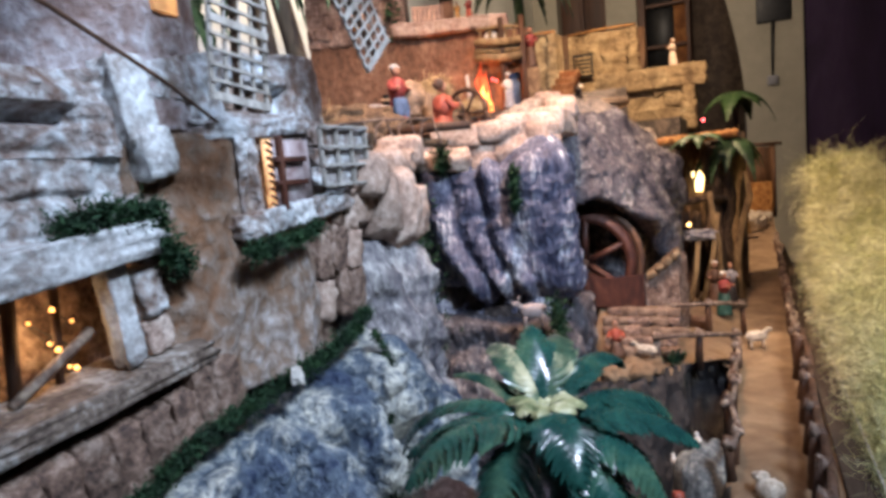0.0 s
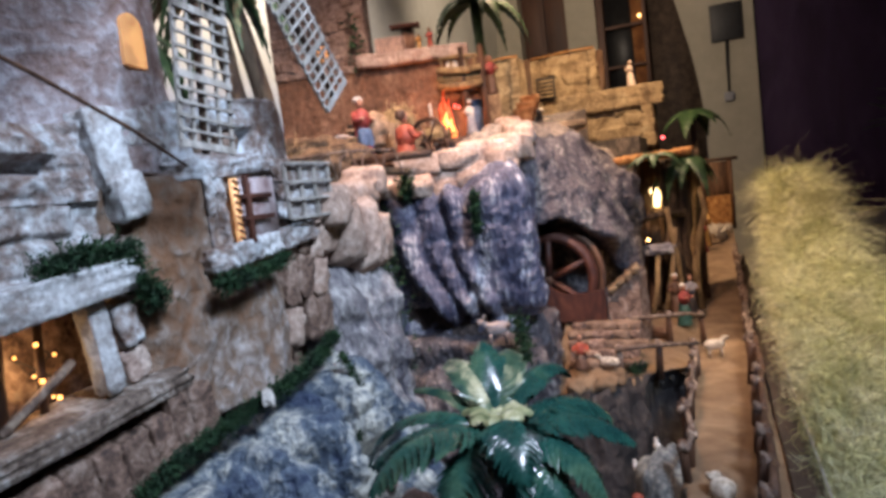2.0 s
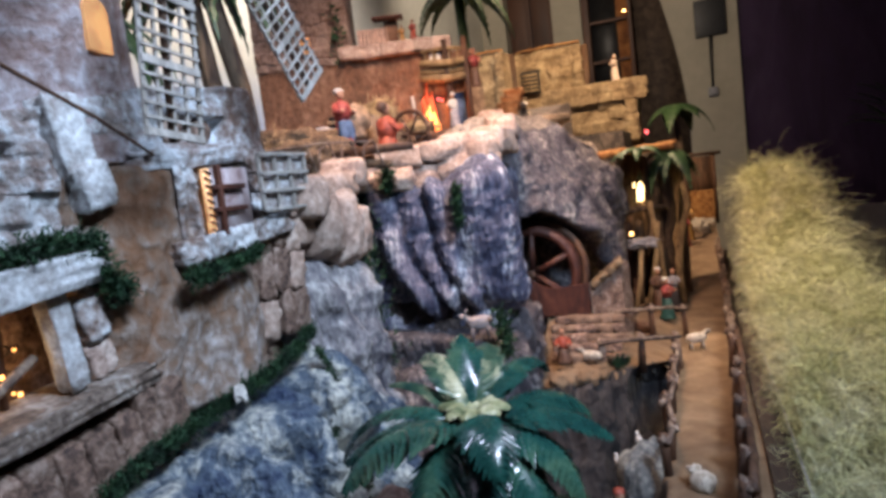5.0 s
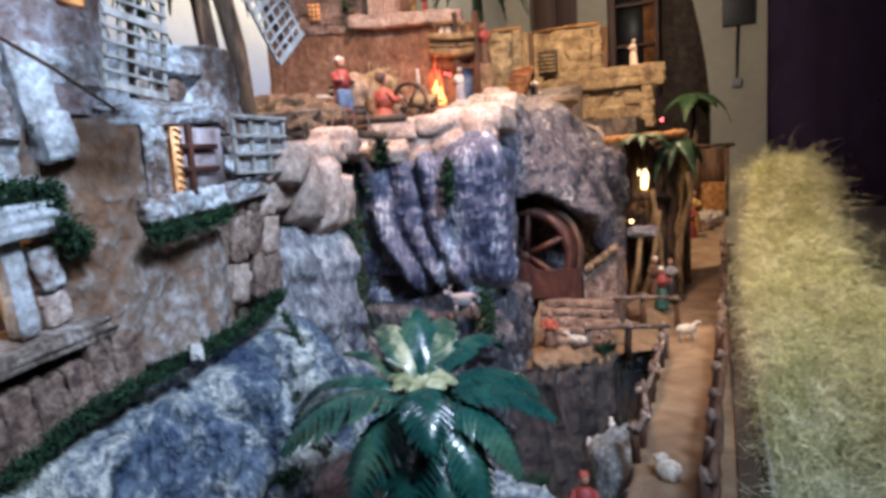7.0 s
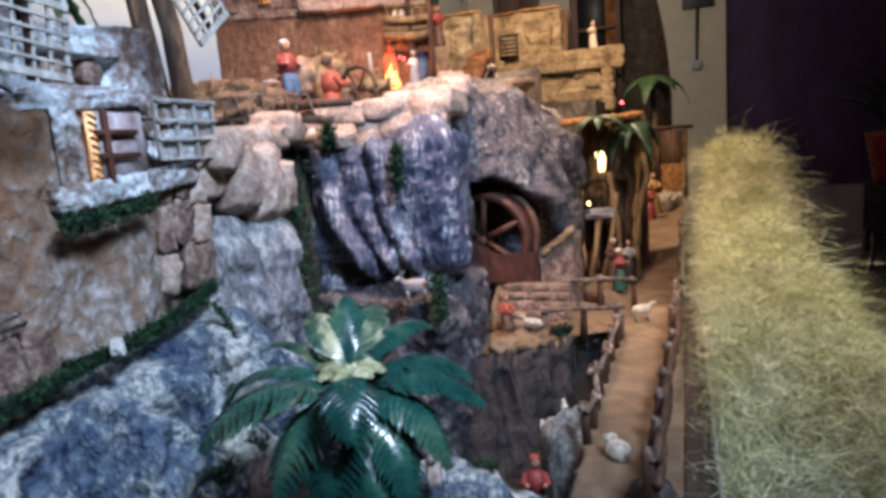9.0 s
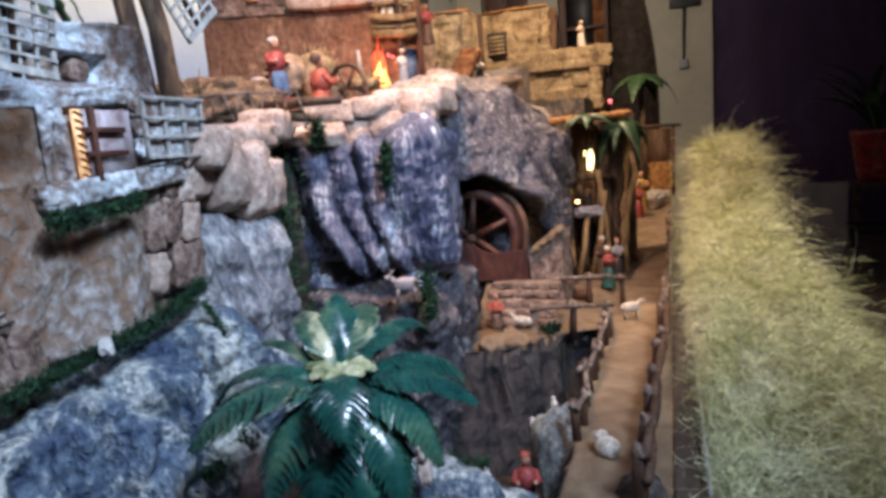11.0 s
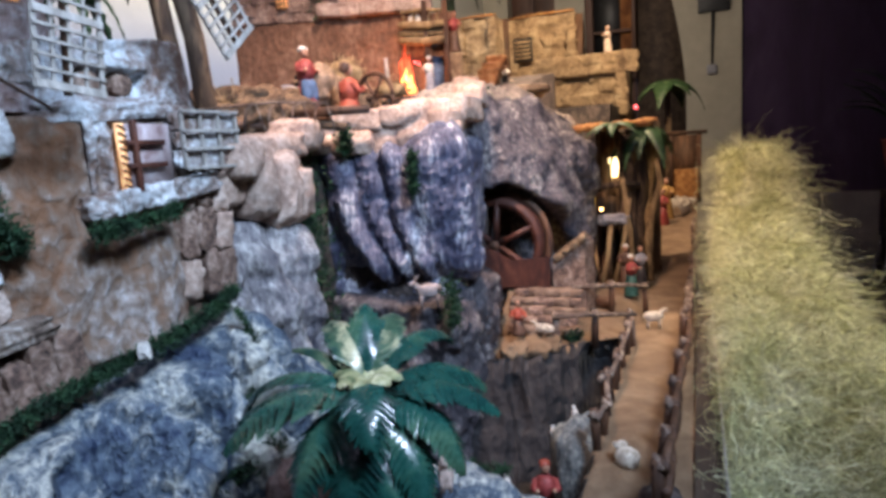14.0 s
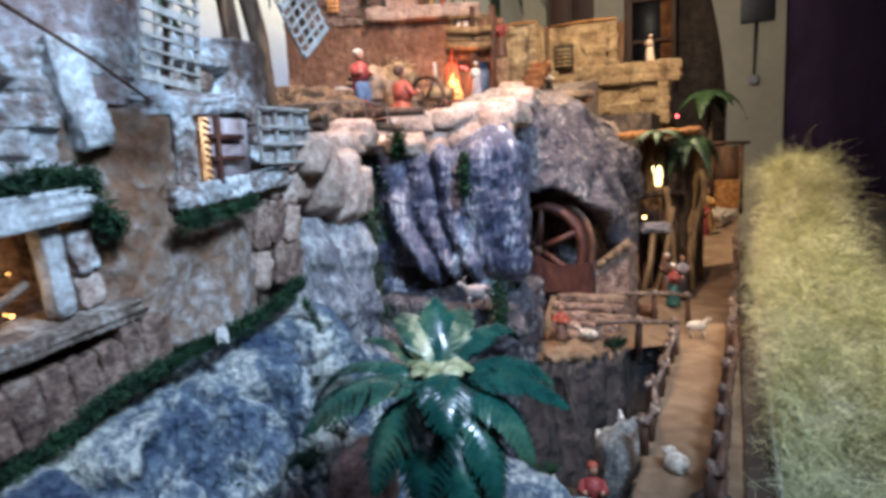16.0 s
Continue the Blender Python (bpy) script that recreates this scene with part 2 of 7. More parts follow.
STRAW_PALE = surface("pale_straw", (0.16, 0.10, 0.045), (0.32, 0.22, 0.11), (0.46, 0.34, 0.19), 40, 0.9, 0.5, (1, 1, 1), (0.3, 0.5, 0.7), 6)
BROWN_STRAW = surface("brown_straw", (0.045, 0.026, 0.016), (0.12, 0.073, 0.042), (0.24, 0.16, 0.09), 40, 0.95, 0.7, (1, 1, 1), (0.36, 0.5, 0.66), 6, dry=0.3)
CREAM = surface("cream_wall", (0.40, 0.36, 0.28), (0.46, 0.42, 0.33), (0.51, 0.47, 0.38), 0.8, 0.9, 0.03, (1, 1, 1), (0.3, 0.5, 0.7), 14)
DARK_WALL = surface("dark_panelling", (0.024, 0.010, 0.034), (0.040, 0.018, 0.058), (0.060, 0.033, 0.080), 3, 0.8, 0.1, (1, 1, 0.3), (0.3, 0.5, 0.7), 8)
DOOR_WOOD = surface("brown_door_wood", (0.045, 0.018, 0.010), (0.085, 0.036, 0.020), (0.13, 0.06, 0.034), 4, 0.6, 0.15, (1, 1, 0.15), (0.3, 0.5, 0.7), 9)
FLOOR = surface("dull_floor", (0.06, 0.05, 0.045), (0.09, 0.078, 0.07), (0.12, 0.105, 0.095), 2.5, 0.6, 0.05, (1, 1, 1), (0.3, 0.5, 0.7), 12)
FIRE = glow("fire_glow", (1.0, 0.46, 0.16), 1.5, (1.0, 0.22, 0.05), 40)
RED_WALL_GLOW = glow("red_wall_glow", (0.75, 0.12, 0.04), 0.8, (0.25, 0.03, 0.01), 30)
WARM_PANE = glow("lit_window", (1.0, 0.60, 0.28), 0.9, (0.35, 0.15, 0.06), 210)
BRIGHT_PANE = glow("bright_lit_window", (1.0, 0.78, 0.38), 4.5)
TOWER_PANE = glow("orange_lit_window", (1.0, 0.48, 0.18), 0.6, (0.16, 0.06, 0.03), 38)
SPARK = glow("little_bulb", (1.0, 0.62, 0.22), 9.0)
AMBER_SPARK = glow("amber_bulb", (1.0, 0.46, 0.12), 5.0)
YELLOW_PANE = glow("yellow_lit_post", (0.85, 0.55, 0.06), 0.9, (0.35, 0.16, 0.02), 50)
RED_SPARK = glow("red_bulb", (1.0, 0.12, 0.12), 7.0)


def paint(name, colour, rough=0.6):
    return surface(name, [c * 0.6 for c in colour], colour, [min(c * 1.3 + 0.02, 0.9) for c in colour], 60, rough, 0.2)


SKIN = paint("flesh_paint", (0.42, 0.22, 0.14))
C_RED = paint("red_paint", (0.26, 0.04, 0.035))
C_ORANGE = paint("orange_red_paint", (0.30, 0.055, 0.03))
C_BLUE = paint("blue_paint", (0.07, 0.12, 0.22))
C_SACK = paint("sack_cloth", (0.25, 0.165, 0.105))
C_GREEN = paint("green_paint", (0.02, 0.085, 0.07))
C_WHITE = paint("white_paint", (0.62, 0.60, 0.56))
RED_POT = surface("red_glaze", (0.10, 0.008, 0.010), (0.20, 0.016, 0.018), (0.30, 0.035, 0.035), 8, 0.3, 0.05)
C_GREY = paint("grey_paint", (0.30, 0.30, 0.33))
C_BROWN = paint("brown_paint", (0.10, 0.05, 0.03))
C_DARK = paint("dark_paint", (0.02, 0.015, 0.015))
C_PINK = paint("pale_pink_paint", (0.55, 0.42, 0.36))
C_YELLOW = paint("ochre_paint", (0.42, 0.24, 0.07))
CURTAIN = surface("orange_curtain", (0.12, 0.04, 0.012), (0.26, 0.10, 0.03), (0.40, 0.18, 0.06), 6, 0.9, 0.1)
C_BONE = paint("bone_paint", (0.29, 0.25, 0.245))
WOOL = surface("cream_wool", (0.30, 0.25, 0.19), (0.50, 0.44, 0.36), (0.66, 0.61, 0.52), 90, 0.9, 0.8)
PINK_PANE = surface("dusty_pane", (0.25, 0.16, 0.16), (0.42, 0.33, 0.33), (0.58, 0.52, 0.54), 40, 0.35, 0.1)
PANEL_GREY = surface("pale_grey_board", (0.34, 0.30, 0.25), (0.42, 0.37, 0.31), (0.48, 0.43, 0.36), 3, 0.6, 0.03)
METAL = surface("dull_steel", (0.18, 0.18, 0.19), (0.26, 0.26, 0.27), (0.34, 0.34, 0.35), 20, 0.4, 0.05, metal=0.9)
BLACK = surface("black_plastic", (0.008, 0.008, 0.009), (0.013, 0.013, 0.014), (0.02, 0.02, 0.021), 20, 0.5, 0.05)

# ---- building tools ----


def link(name, bm, material, smooth=True):
    me = bpy.data.meshes.new(name)
    bmesh.ops.recalc_face_normals(bm, faces=bm.faces[:])
    bm.to_mesh(me)
    bm.free()
    me.materials.append(material)
    if smooth:
        me.polygons.foreach_set("use_smooth", [True] * len(me.polygons))
    return new(name, me)


def thing(name, place, label, category, group="", kind=""):
    ob = new(name)
    ob.location = place
    ob.empty_display_size = 0.02
    return tagged(ob, label, category, group, kind)


def hang(ob, parent):
    """Make ob, built in world places, a part of parent (at its own unturned place)."""
    base = Vector((0, 0, 0))
    p = parent
    while p:
        base += p.location
        p = p.parent
    ob.parent = parent
    ob.matrix_parent_inverse = Matrix.Translation(-base)
    return ob


def part(name, bm, material, parent, label="", smooth=True):
    ob = hang(link(name, bm, material, smooth), parent)
    if label:
        ob["label"] = label
    return ob


def box(bm, centre, size, turn=0.0, bevel=0.0, tilt=(0.0, 0.0)):
    r = bmesh.ops.create_cube(bm, size=1.0)
    m = Matrix.Translation(centre) @ Euler((tilt[0], tilt[1], turn)).to_matrix().to_4x4() @ Matrix.Diagonal((*size, 1))
    bmesh.ops.transform(bm, matrix=m, verts=r["verts"])
    if bevel:
        edges = list({e for v in r["verts"] for e in v.link_edges})
        bmesh.ops.bevel(bm, geom=edges, offset=bevel, segments=2, affect="EDGES", profile=0.6)
    return bm


def tube(bm, points, radii, sides=7, knob=0.0, seed=0):
    """A round, tapered, slightly uneven rod through points."""
    rng = random.Random(seed)
    pts = [Vector(p) for p in points]
    rings = []
    for i, p in enumerate(pts):
        d = (pts[min(i + 1, len(pts) - 1)] - pts[max(i - 1, 0)]).normalized()
        a = d.orthogonal().normalized()
        if abs(d.z) < 0.9:
            a = d.cross(Vector((0, 0, 1))).normalized()
        c = d.cross(a)
        r = radii[i] if isinstance(radii, (list, tuple)) else radii
        rings.append([bm.verts.new(p + (a * math.cos(t) + c * math.sin(t)) * r * (1 + knob * rng.uniform(-1, 1)))
                      for t in [2 * math.pi * k / sides for k in range(sides)]])
    for u, v in zip(rings, rings[1:]):
        for k in range(sides):
            bm.faces.new((u[k], u[(k + 1) % sides], v[(k + 1) % sides], v[k]))
    bm.faces.new(rings[0][::-1])
    bm.faces.new(rings[-1])
    return bm


def join(bm, other):
    """Pour the mesh other into bm."""
    me = bpy.data.meshes.new("tmp")
    other.to_mesh(me)
    other.free()
    bm.from_mesh(me)
    bpy.data.meshes.remove(me)
    return bm


def blob(bm, centre, size, seed, rough=0.25, boxy=0.45, turn=0.0, cuts=3, grain=1.0):
    """A rounded, uneven lump: stone, loaf, rock."""
    lump = bmesh.new()
    bmesh.ops.create_cube(lump, size=2.0)
    bmesh.ops.subdivide_edges(lump, edges=lump.edges[:], cuts=cuts, use_grid_fill=True)
    off = Vector((seed * 3.7, seed * 1.3, seed * 7.1))
    q = Euler((0, 0, turn)).to_matrix()
    for v in lump.verts:
        p = v.co.lerp(v.co.normalized() * 1.18, 1 - boxy)
        p += p.normalized() * rough * noise.noise(p * 1.1 * grain + off) + p.normalized() * rough * 0.4 * noise.noise(p * 2.9 * grain + off)
        v.co = Vector(centre) + q @ Vector((p.x * size[0] / 2, p.y * size[1] / 2, p.z * size[2] / 2))
    return join(bm, lump)


def skin(bm, base, nu, nv, relief, thick=0.03):
    """A solid sheet of rock: base(u, v) gives its middle surface, relief(p, u, v) the height of its folds."""
    pos = [[Vector(base(i / nu, j / nv)) for j in range(nv + 1)] for i in range(nu + 1)]
    front, back = [], []
    for i in range(nu + 1):
        fr, br = [], []
        for j in range(nv + 1):
            du = pos[min(i + 1, nu)][j] - pos[max(i - 1, 0)][j]
            dv = pos[i][min(j + 1, nv)] - pos[i][max(j - 1, 0)]
            n = du.cross(dv).normalized()
            p = pos[i][j]
            fr.append(bm.verts.new(p + n * relief(p, i / nu, j / nv)))
            br.append(bm.verts.new(p - n * thick))
        front.append(fr)
        back.append(br)
    for i in range(nu):
        for j in range(nv):
            bm.faces.new((front[i][j], front[i + 1][j], front[i + 1][j + 1], front[i][j + 1]))
            bm.faces.new((back[i][j], back[i][j + 1], back[i + 1][j + 1], back[i + 1][j]))
    for i in range(nu):
        for j in (0, nv):
            bm.faces.new((front[i][j], front[i + 1][j], back[i + 1][j], back[i][j]))
    for j in range(nv):
        for i in (0, nu):
            bm.faces.new((front[i][j], front[i][j + 1], back[i][j + 1], back[i][j]))
    return bm


def along(points, u):
    """A place on the line through points, u from 0 to 1, rounded at the corners."""
    pts = [Vector(p) for p in points]
    s = u * (len(pts) - 1)
    i = min(int(s), len(pts) - 2)
    f = s - i
    a, b, c, d = pts[max(i - 1, 0)], pts[i], pts[i + 1], pts[min(i + 2, len(pts) - 1)]
    return 0.5 * ((2 * b) + (c - a) * f + (2 * a - 5 * b + 4 * c - d) * f * f + (3 * b - a - 3 * c + d) * f ** 3)


def lumps(p, size, octaves=4):
    return noise.fractal(p / size, 0.9, 2.1, octaves)


def smooth(a, b, x):
    t = min(max((x - a) / (b - a), 0), 1)
    return t * t * (3 - 2 * t)

# ---- the room ----
def slab(name, lo, hi, material, label, category="wall"):
    bm = bmesh.new()
    box(bm, [(a + b) / 2 for a, b in zip(lo, hi)], [b - a for a, b in zip(lo, hi)])
    return tagged(link(name, bm, material, False), label, category, kind="structure")


slab("floor", (-2.6, -3.2, -0.1), (5.0, 8.6, 0.0), FLOOR, "dull grey brown floor of the hall", "floor")
slab("ceiling", (-2.6, -3.2, 4.2), (5.0, 8.6, 4.3), CREAM, "plain pale ceiling of the hall", "ceiling")
slab("wall_south", (-2.6, -3.3, 0.0), (5.0, -3.2, 4.2), DARK_WALL, "dark wall behind the visitors")
slab("wall_east", (4.9, -3.2, 0.0), (5.0, 8.6, 4.2), DARK_WALL, "dark side wall of the hall")


def blue_lit_wall():
    """White wall with the grey blue light on its lower part painted into the colour."""
    m = surface("wall_with_blue_light", (0.60, 0.58, 0.50), (0.68, 0.66, 0.58), (0.74, 0.72, 0.64), 1.5, 0.9, 0.05, (1, 1, 1), (0.3, 0.5, 0.7), 10)
    n, l = m.node_tree.nodes, m.node_tree.links
    b = n["Principled BSDF"]
    src = b.inputs["Base Color"].links[0].from_socket
    geo, sep, rng, mix = n.new("ShaderNodeNewGeometry"), n.new("ShaderNodeSeparateXYZ"), n.new("ShaderNodeMapRange"), n.new("ShaderNodeMix")
    mix.data_type = "RGBA"
    l.new(geo.outputs["Position"], sep.inputs[0])
    l.new(sep.outputs["Z"], rng.inputs["Value"])
    # bluish lamp light on the lower wall, mixed into the base colour by height
    rng.inputs["From Min"].default_value, rng.inputs["From Max"].default_value = 1.88, 2.22
    l.new(rng.outputs[0], mix.inputs["Factor"])
    mix.inputs["A"].default_value = (0.44, 0.50, 0.64, 1)
    l.new(src, mix.inputs["B"])
    l.new(mix.outputs["Result"], b.inputs["Base Color"])
    return m


slab("wall_west", (-2.6, -3.2, 0.0), (-2.4, 8.6, 4.2), blue_lit_wall(), "white wall with grey blue light painted into its lower part")

# the far wall: cream piers between brown wooden doors, then a dark wall
def arch_pier(name, x0, x1, lean0, lean1):
    """A pier whose sides curve outwards above as the arches spring from it."""
    bm = bmesh.new()
    zs = [0.0, 1.6] + [1.6 + 0.2 * k for k in range(1, 14)]
    rows = []
    for z in zs:
        c = smooth(1.5, 4.4, z) ** 1.3
        rows.append([bm.verts.new((x, y, z)) for x, y in ((x0 - lean0 * c, 8.25), (x1 + lean1 * c, 8.25), (x1 + lean1 * c, 8.6), (x0 - lean0 * c, 8.6))])
    for p, q in zip(rows, rows[1:]):
        for k in range(4):
            bm.faces.new((p[k], p[(k + 1) % 4], q[(k + 1) % 4], q[k]))
    bm.faces.new(rows[0])
    bm.faces.new(rows[-1])
    return tagged(link(name, bm, CREAM, False), "cream plastered pier with the spring of an arch", "wall", kind="structure")


arch_pier("wall_north_3", 0.02, 0.61, 0.40, 0.0)
for i, (a, b) in enumerate(((-2.4, -2.09), (-1.49, -1.13))):
    slab("wall_north_%d" % (i + 1), (a, 8.25, 0.0), (b, 8.6, 4.2), CREAM, "cream plastered pier of the far wall")
slab("wall_north_4", (0.61, 8.30, 0.0), (5.0, 8.6, 4.2), DARK_WALL, "dark panelled end of the far wall")
for i, (a, b) in enumerate(((-2.09, -1.49), (-1.13, 0.02))):
    d = thing("door_%d" % (i + 1), (a, 8.45, 0), "tall dark brown wooden door set deep in the wall", "door", kind="structure")
    w = (b - a) / 2
    for k in range(2):
        bm = bmesh.new()
        box(bm, (a + w * (k + 0.5), 8.47, 2.1), (w - 0.012, 0.06, 4.16), bevel=0.006)
        for z in (0.8, 2.0, 3.2):
            box(bm, (a + w * (k + 0.5), 8.436, z), (w * 0.66, 0.02, 0.9), bevel=0.008)
        part("leaf", bm, DOOR_WOOD, d)

# ---- the base of the crib ----
def rise(y):
    return 0.12 * smooth(2.5, 3.9, y) + 0.10 * smooth(3.9, 5.0, y)


def yard_edge(x):
    return 1.60 + 0.19 * smooth(-0.29, -0.10, x) + 0.02 * noise.noise(Vector((x * 12, 3.3, 0)))


def ground_z(x, y):
    p = Vector((x, y, 0))
    path = 0.755 + rise(y) + 0.003 * noise.noise(p * 30)
    yard = 0.785 + rise(y) + 0.006 * noise.noise(p * 22)
    top = path + (yard - path) * smooth(-0.04, -0.12, x)
    low = 0.50 + 0.05 * noise.noise(p * 9) + 0.02 * noise.noise(p * 26)
    front = 0.71 + 0.03 * noise.noise(p * 12)
    wob = 0.012 * noise.noise(p * 18)
    bank = smooth(-0.085, -0.045, x + wob)
    back = smooth(-0.03, 0.06, y - yard_edge(x) + wob)
    near = smooth(1.02, 0.92, y + wob)
    z = low + (front - low) * near
    z = z + (top - z) * max(bank if y > 0.9 else bank * 1.0, back)
    return z


def ground():
    bm = bmesh.new()
    xs = [-1.72 + 0.028 * i for i in range(46)] + [-0.44 + 0.0095 * i for i in range(62)]
    ys = [-0.4 + 0.03 * i for i in range(42)] + [0.86 + 0.011 * i for i in range(148)] + [2.49 + 0.032 * i for i in range(86)]
    grid = [[bm.verts.new((x, y, ground_z(x, y))) for y in ys] for x in xs]
    for i in range(len(xs) - 1):
        for j in range(len(ys) - 1):
            if -0.20 < xs[i] < -0.055 and 1.60 < ys[j] < 1.95 and 0.60 < grid[i][j].co.z < 0.745:
                continue  # the mouth of the hollow under the yard
            f = bm.faces.new((grid[i][j], grid[i + 1][j], grid[i + 1][j + 1], grid[i][j + 1]))
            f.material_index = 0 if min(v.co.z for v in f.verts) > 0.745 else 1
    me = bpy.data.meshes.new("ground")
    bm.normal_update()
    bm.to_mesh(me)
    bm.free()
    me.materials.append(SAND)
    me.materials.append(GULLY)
    me.polygons.foreach_set("use_smooth", [True] * len(me.polygons))
    return tagged(new("ground", me), "sandy path and brown rocky gully of the crib", "ground", kind="structure")


ground()
slab("table_base", (-1.74, -0.42, 0.0), (0.135, 5.2, 0.40), DARK_WALL, "dark wooden staging under the crib", "staging")
slab("edge_board", (0.137, 0.3, 0.62), (0.188, 4.2, 0.765), DARK_PLANK, "dark plank along the edge of the path", "board")
slab("hay_shelf", (0.192, 0.3, 0.60), (0.60, 3.6, 0.715), DARK_PLANK, "dark board that carries the hay", "board")


def plateau(name, x0, x1, y0, y1, height, low, material, label):
    bm = bmesh.new()
    nx, ny = max(2, int((x1 - x0) / 0.03)), max(2, int((y1 - y0) / 0.03))
    grid = []
    for i in range(nx + 1):
        row = []
        for j in range(ny + 1):
            x, y = x0 + (x1 - x0) * i / nx, y0 + (y1 - y0) * j / ny
            p = Vector((x, y, 0))
            row.append(bm.verts.new((x, y, height(x, y) + 0.008 * noise.noise(p * 17) + 0.004 * noise.noise(p * 50))))
        grid.append(row)
    for i in range(nx):
        for j in range(ny):
            bm.faces.new((grid[i][j], grid[i + 1][j], grid[i + 1][j + 1], grid[i][j + 1]))
    rim = [grid[i][0] for i in range(nx)] + [grid[nx][j] for j in range(ny)] + [grid[i][ny] for i in range(nx, 0, -1)] + [grid[0][j] for j in range(ny, 0, -1)]
    foot = [bm.verts.new((v.co.x, v.co.y, low)) for v in rim]
    for k in range(len(rim)):
        bm.faces.new((rim[k], foot[k], foot[(k + 1) % len(rim)], rim[(k + 1) % len(rim)]))
    bm.faces.new(foot)
    return tagged(link(name, bm, material), label, "ground", kind="structure")


def terrace_z(x, y):
    return 1.425 + 0.13 * smooth(1.6, 2.25, y) + 0.12 * smooth(2.4, 3.2, y)


plateau("terrace_ground", -2.38, -0.50, 1.45, 3.2, terrace_z, 0.42, EARTH, "brown earth terrace above the cliff")
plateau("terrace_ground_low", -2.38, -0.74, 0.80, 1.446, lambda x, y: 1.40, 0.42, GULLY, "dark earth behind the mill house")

# ---- the cliffs ----
FOLDS = (-0.10, 0.075, 0.165, 0.25, 0.335, 0.72, 1.1)


def cliff_mid():
    """Broad folds that sweep down to the right, a deep ledge below them, and the rock under it."""
    plan = [(-0.86, 1.415), (-0.70, 1.425), (-0.60, 1.43), (-0.525, 1.435), (-0.46, 1.45), (-0.43, 1.495), (-0.423, 1.56), (-0.44, 1.66), (-0.48, 1.78), (-0.55, 1.90)]
    c = Vector((-0.58, 1.80, 0))

    def base(u, v):
        x, y = along([(*q, 0) for q in plan], u)[:2]
        z = 0.44 + 0.95 * v
        b = 1.05 + 0.02 * noise.noise(Vector((x * 7, 2.0, 0)))
        out = 0.045 * smooth(b - 0.02, b + 0.035, z) - 0.025 + 0.06 * smooth(b - 0.06, b - 0.075, z) + 0.05 * smooth(b - 0.08, b - 0.35, z)
        out += 0.045 * smooth(0.30, 0.48, u) * smooth(1.04, 0.96, z) * smooth(0.80, 0.92, z)
        out -= 0.075 * smooth(1.335, 1.40, z) ** 1.5
        d = (Vector((x, y, 0)) - c).normalized()
        return Vector((x, y, z)) + d * out

    def relief(p, u, v):
        t = min(max((p.z - 1.03) / 0.33, 0), 1)
        w = u - 0.13 * (1 - t) ** 1.7 + 0.026 * noise.noise(Vector((p.x * 3, 0, p.z * 8))) + 0.006 * noise.noise(p * 24)
        k = 0
        while k < len(FOLDS) - 2 and w > FOLDS[k + 1]:
            k += 1
        f = (w - FOLDS[k]) / (FOLDS[k + 1] - FOLDS[k])
        round_ = (0.5 - 0.5 * math.cos(2 * math.pi * min(max(f, 0), 1))) ** 0.7
        fold = round_ * (0.026 if k < 4 else 0.058) * (0.75 + 0.25 * math.sin(k * 2.1))
        if k == 0:
            fold = -0.02
        low = smooth(1.06, 1.0, p.z)
        return fold * (1 - low) + (0.008 + 0.016 * low) * lumps(p + Vector((3, 1, 0)), 0.08) + 0.005 * lumps(p, 0.025) + 0.0025 * lumps(p, 0.009, 2)

    t = thing("rock_cliff", (-0.5, 1.45, 0.44), "folded blue grey cliff streaked with white paint", "cliff")
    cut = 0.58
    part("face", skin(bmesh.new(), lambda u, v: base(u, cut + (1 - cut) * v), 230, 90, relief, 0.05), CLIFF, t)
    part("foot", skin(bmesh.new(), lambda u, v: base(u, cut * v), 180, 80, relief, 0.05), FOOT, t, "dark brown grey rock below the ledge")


def cliff_back():
    plan = [(-0.70, 2.10), (-0.60, 2.19), (-0.50, 2.25), (-0.41, 2.28), (-0.32, 2.33), (-0.262, 2.40), (-0.245, 2.52), (-0.28, 2.68)]

    def base(u, v):
        x, y = along([(*q, 0) for q in plan], u)[:2]
        z = 0.76 + 0.76 * v
        back = 0.16 * smooth(0.78, 1.0, v) ** 1.5
        z -= 0.02 * smooth(0.8, 1.0, v) + 0.10 * smooth(0.3, 1.0, u) * v
        out = 0.085 * smooth(0.50, 0.72, v) * smooth(1.0, 0.75, u) - back
        c = Vector((-0.62, 2.9, 0))
        d = (Vector((x, y, 0)) - c).normalized()
        return Vector((x, y, z)) + d * out

    def relief(p, u, v):
        return 0.040 * lumps(p, 0.20, 2) + 0.008 * lumps(p + Vector((5, 0, 0)), 0.06) + 0.006 * lumps(p, 0.02) + 0.003 * lumps(p, 0.009, 2)

    bm = skin(bmesh.new(), base, 120, 120, relief, 0.05)
    return tagged(link("rock_cliff", bm, DOME), "domed dark grey rock above the water wheel", "cliff")


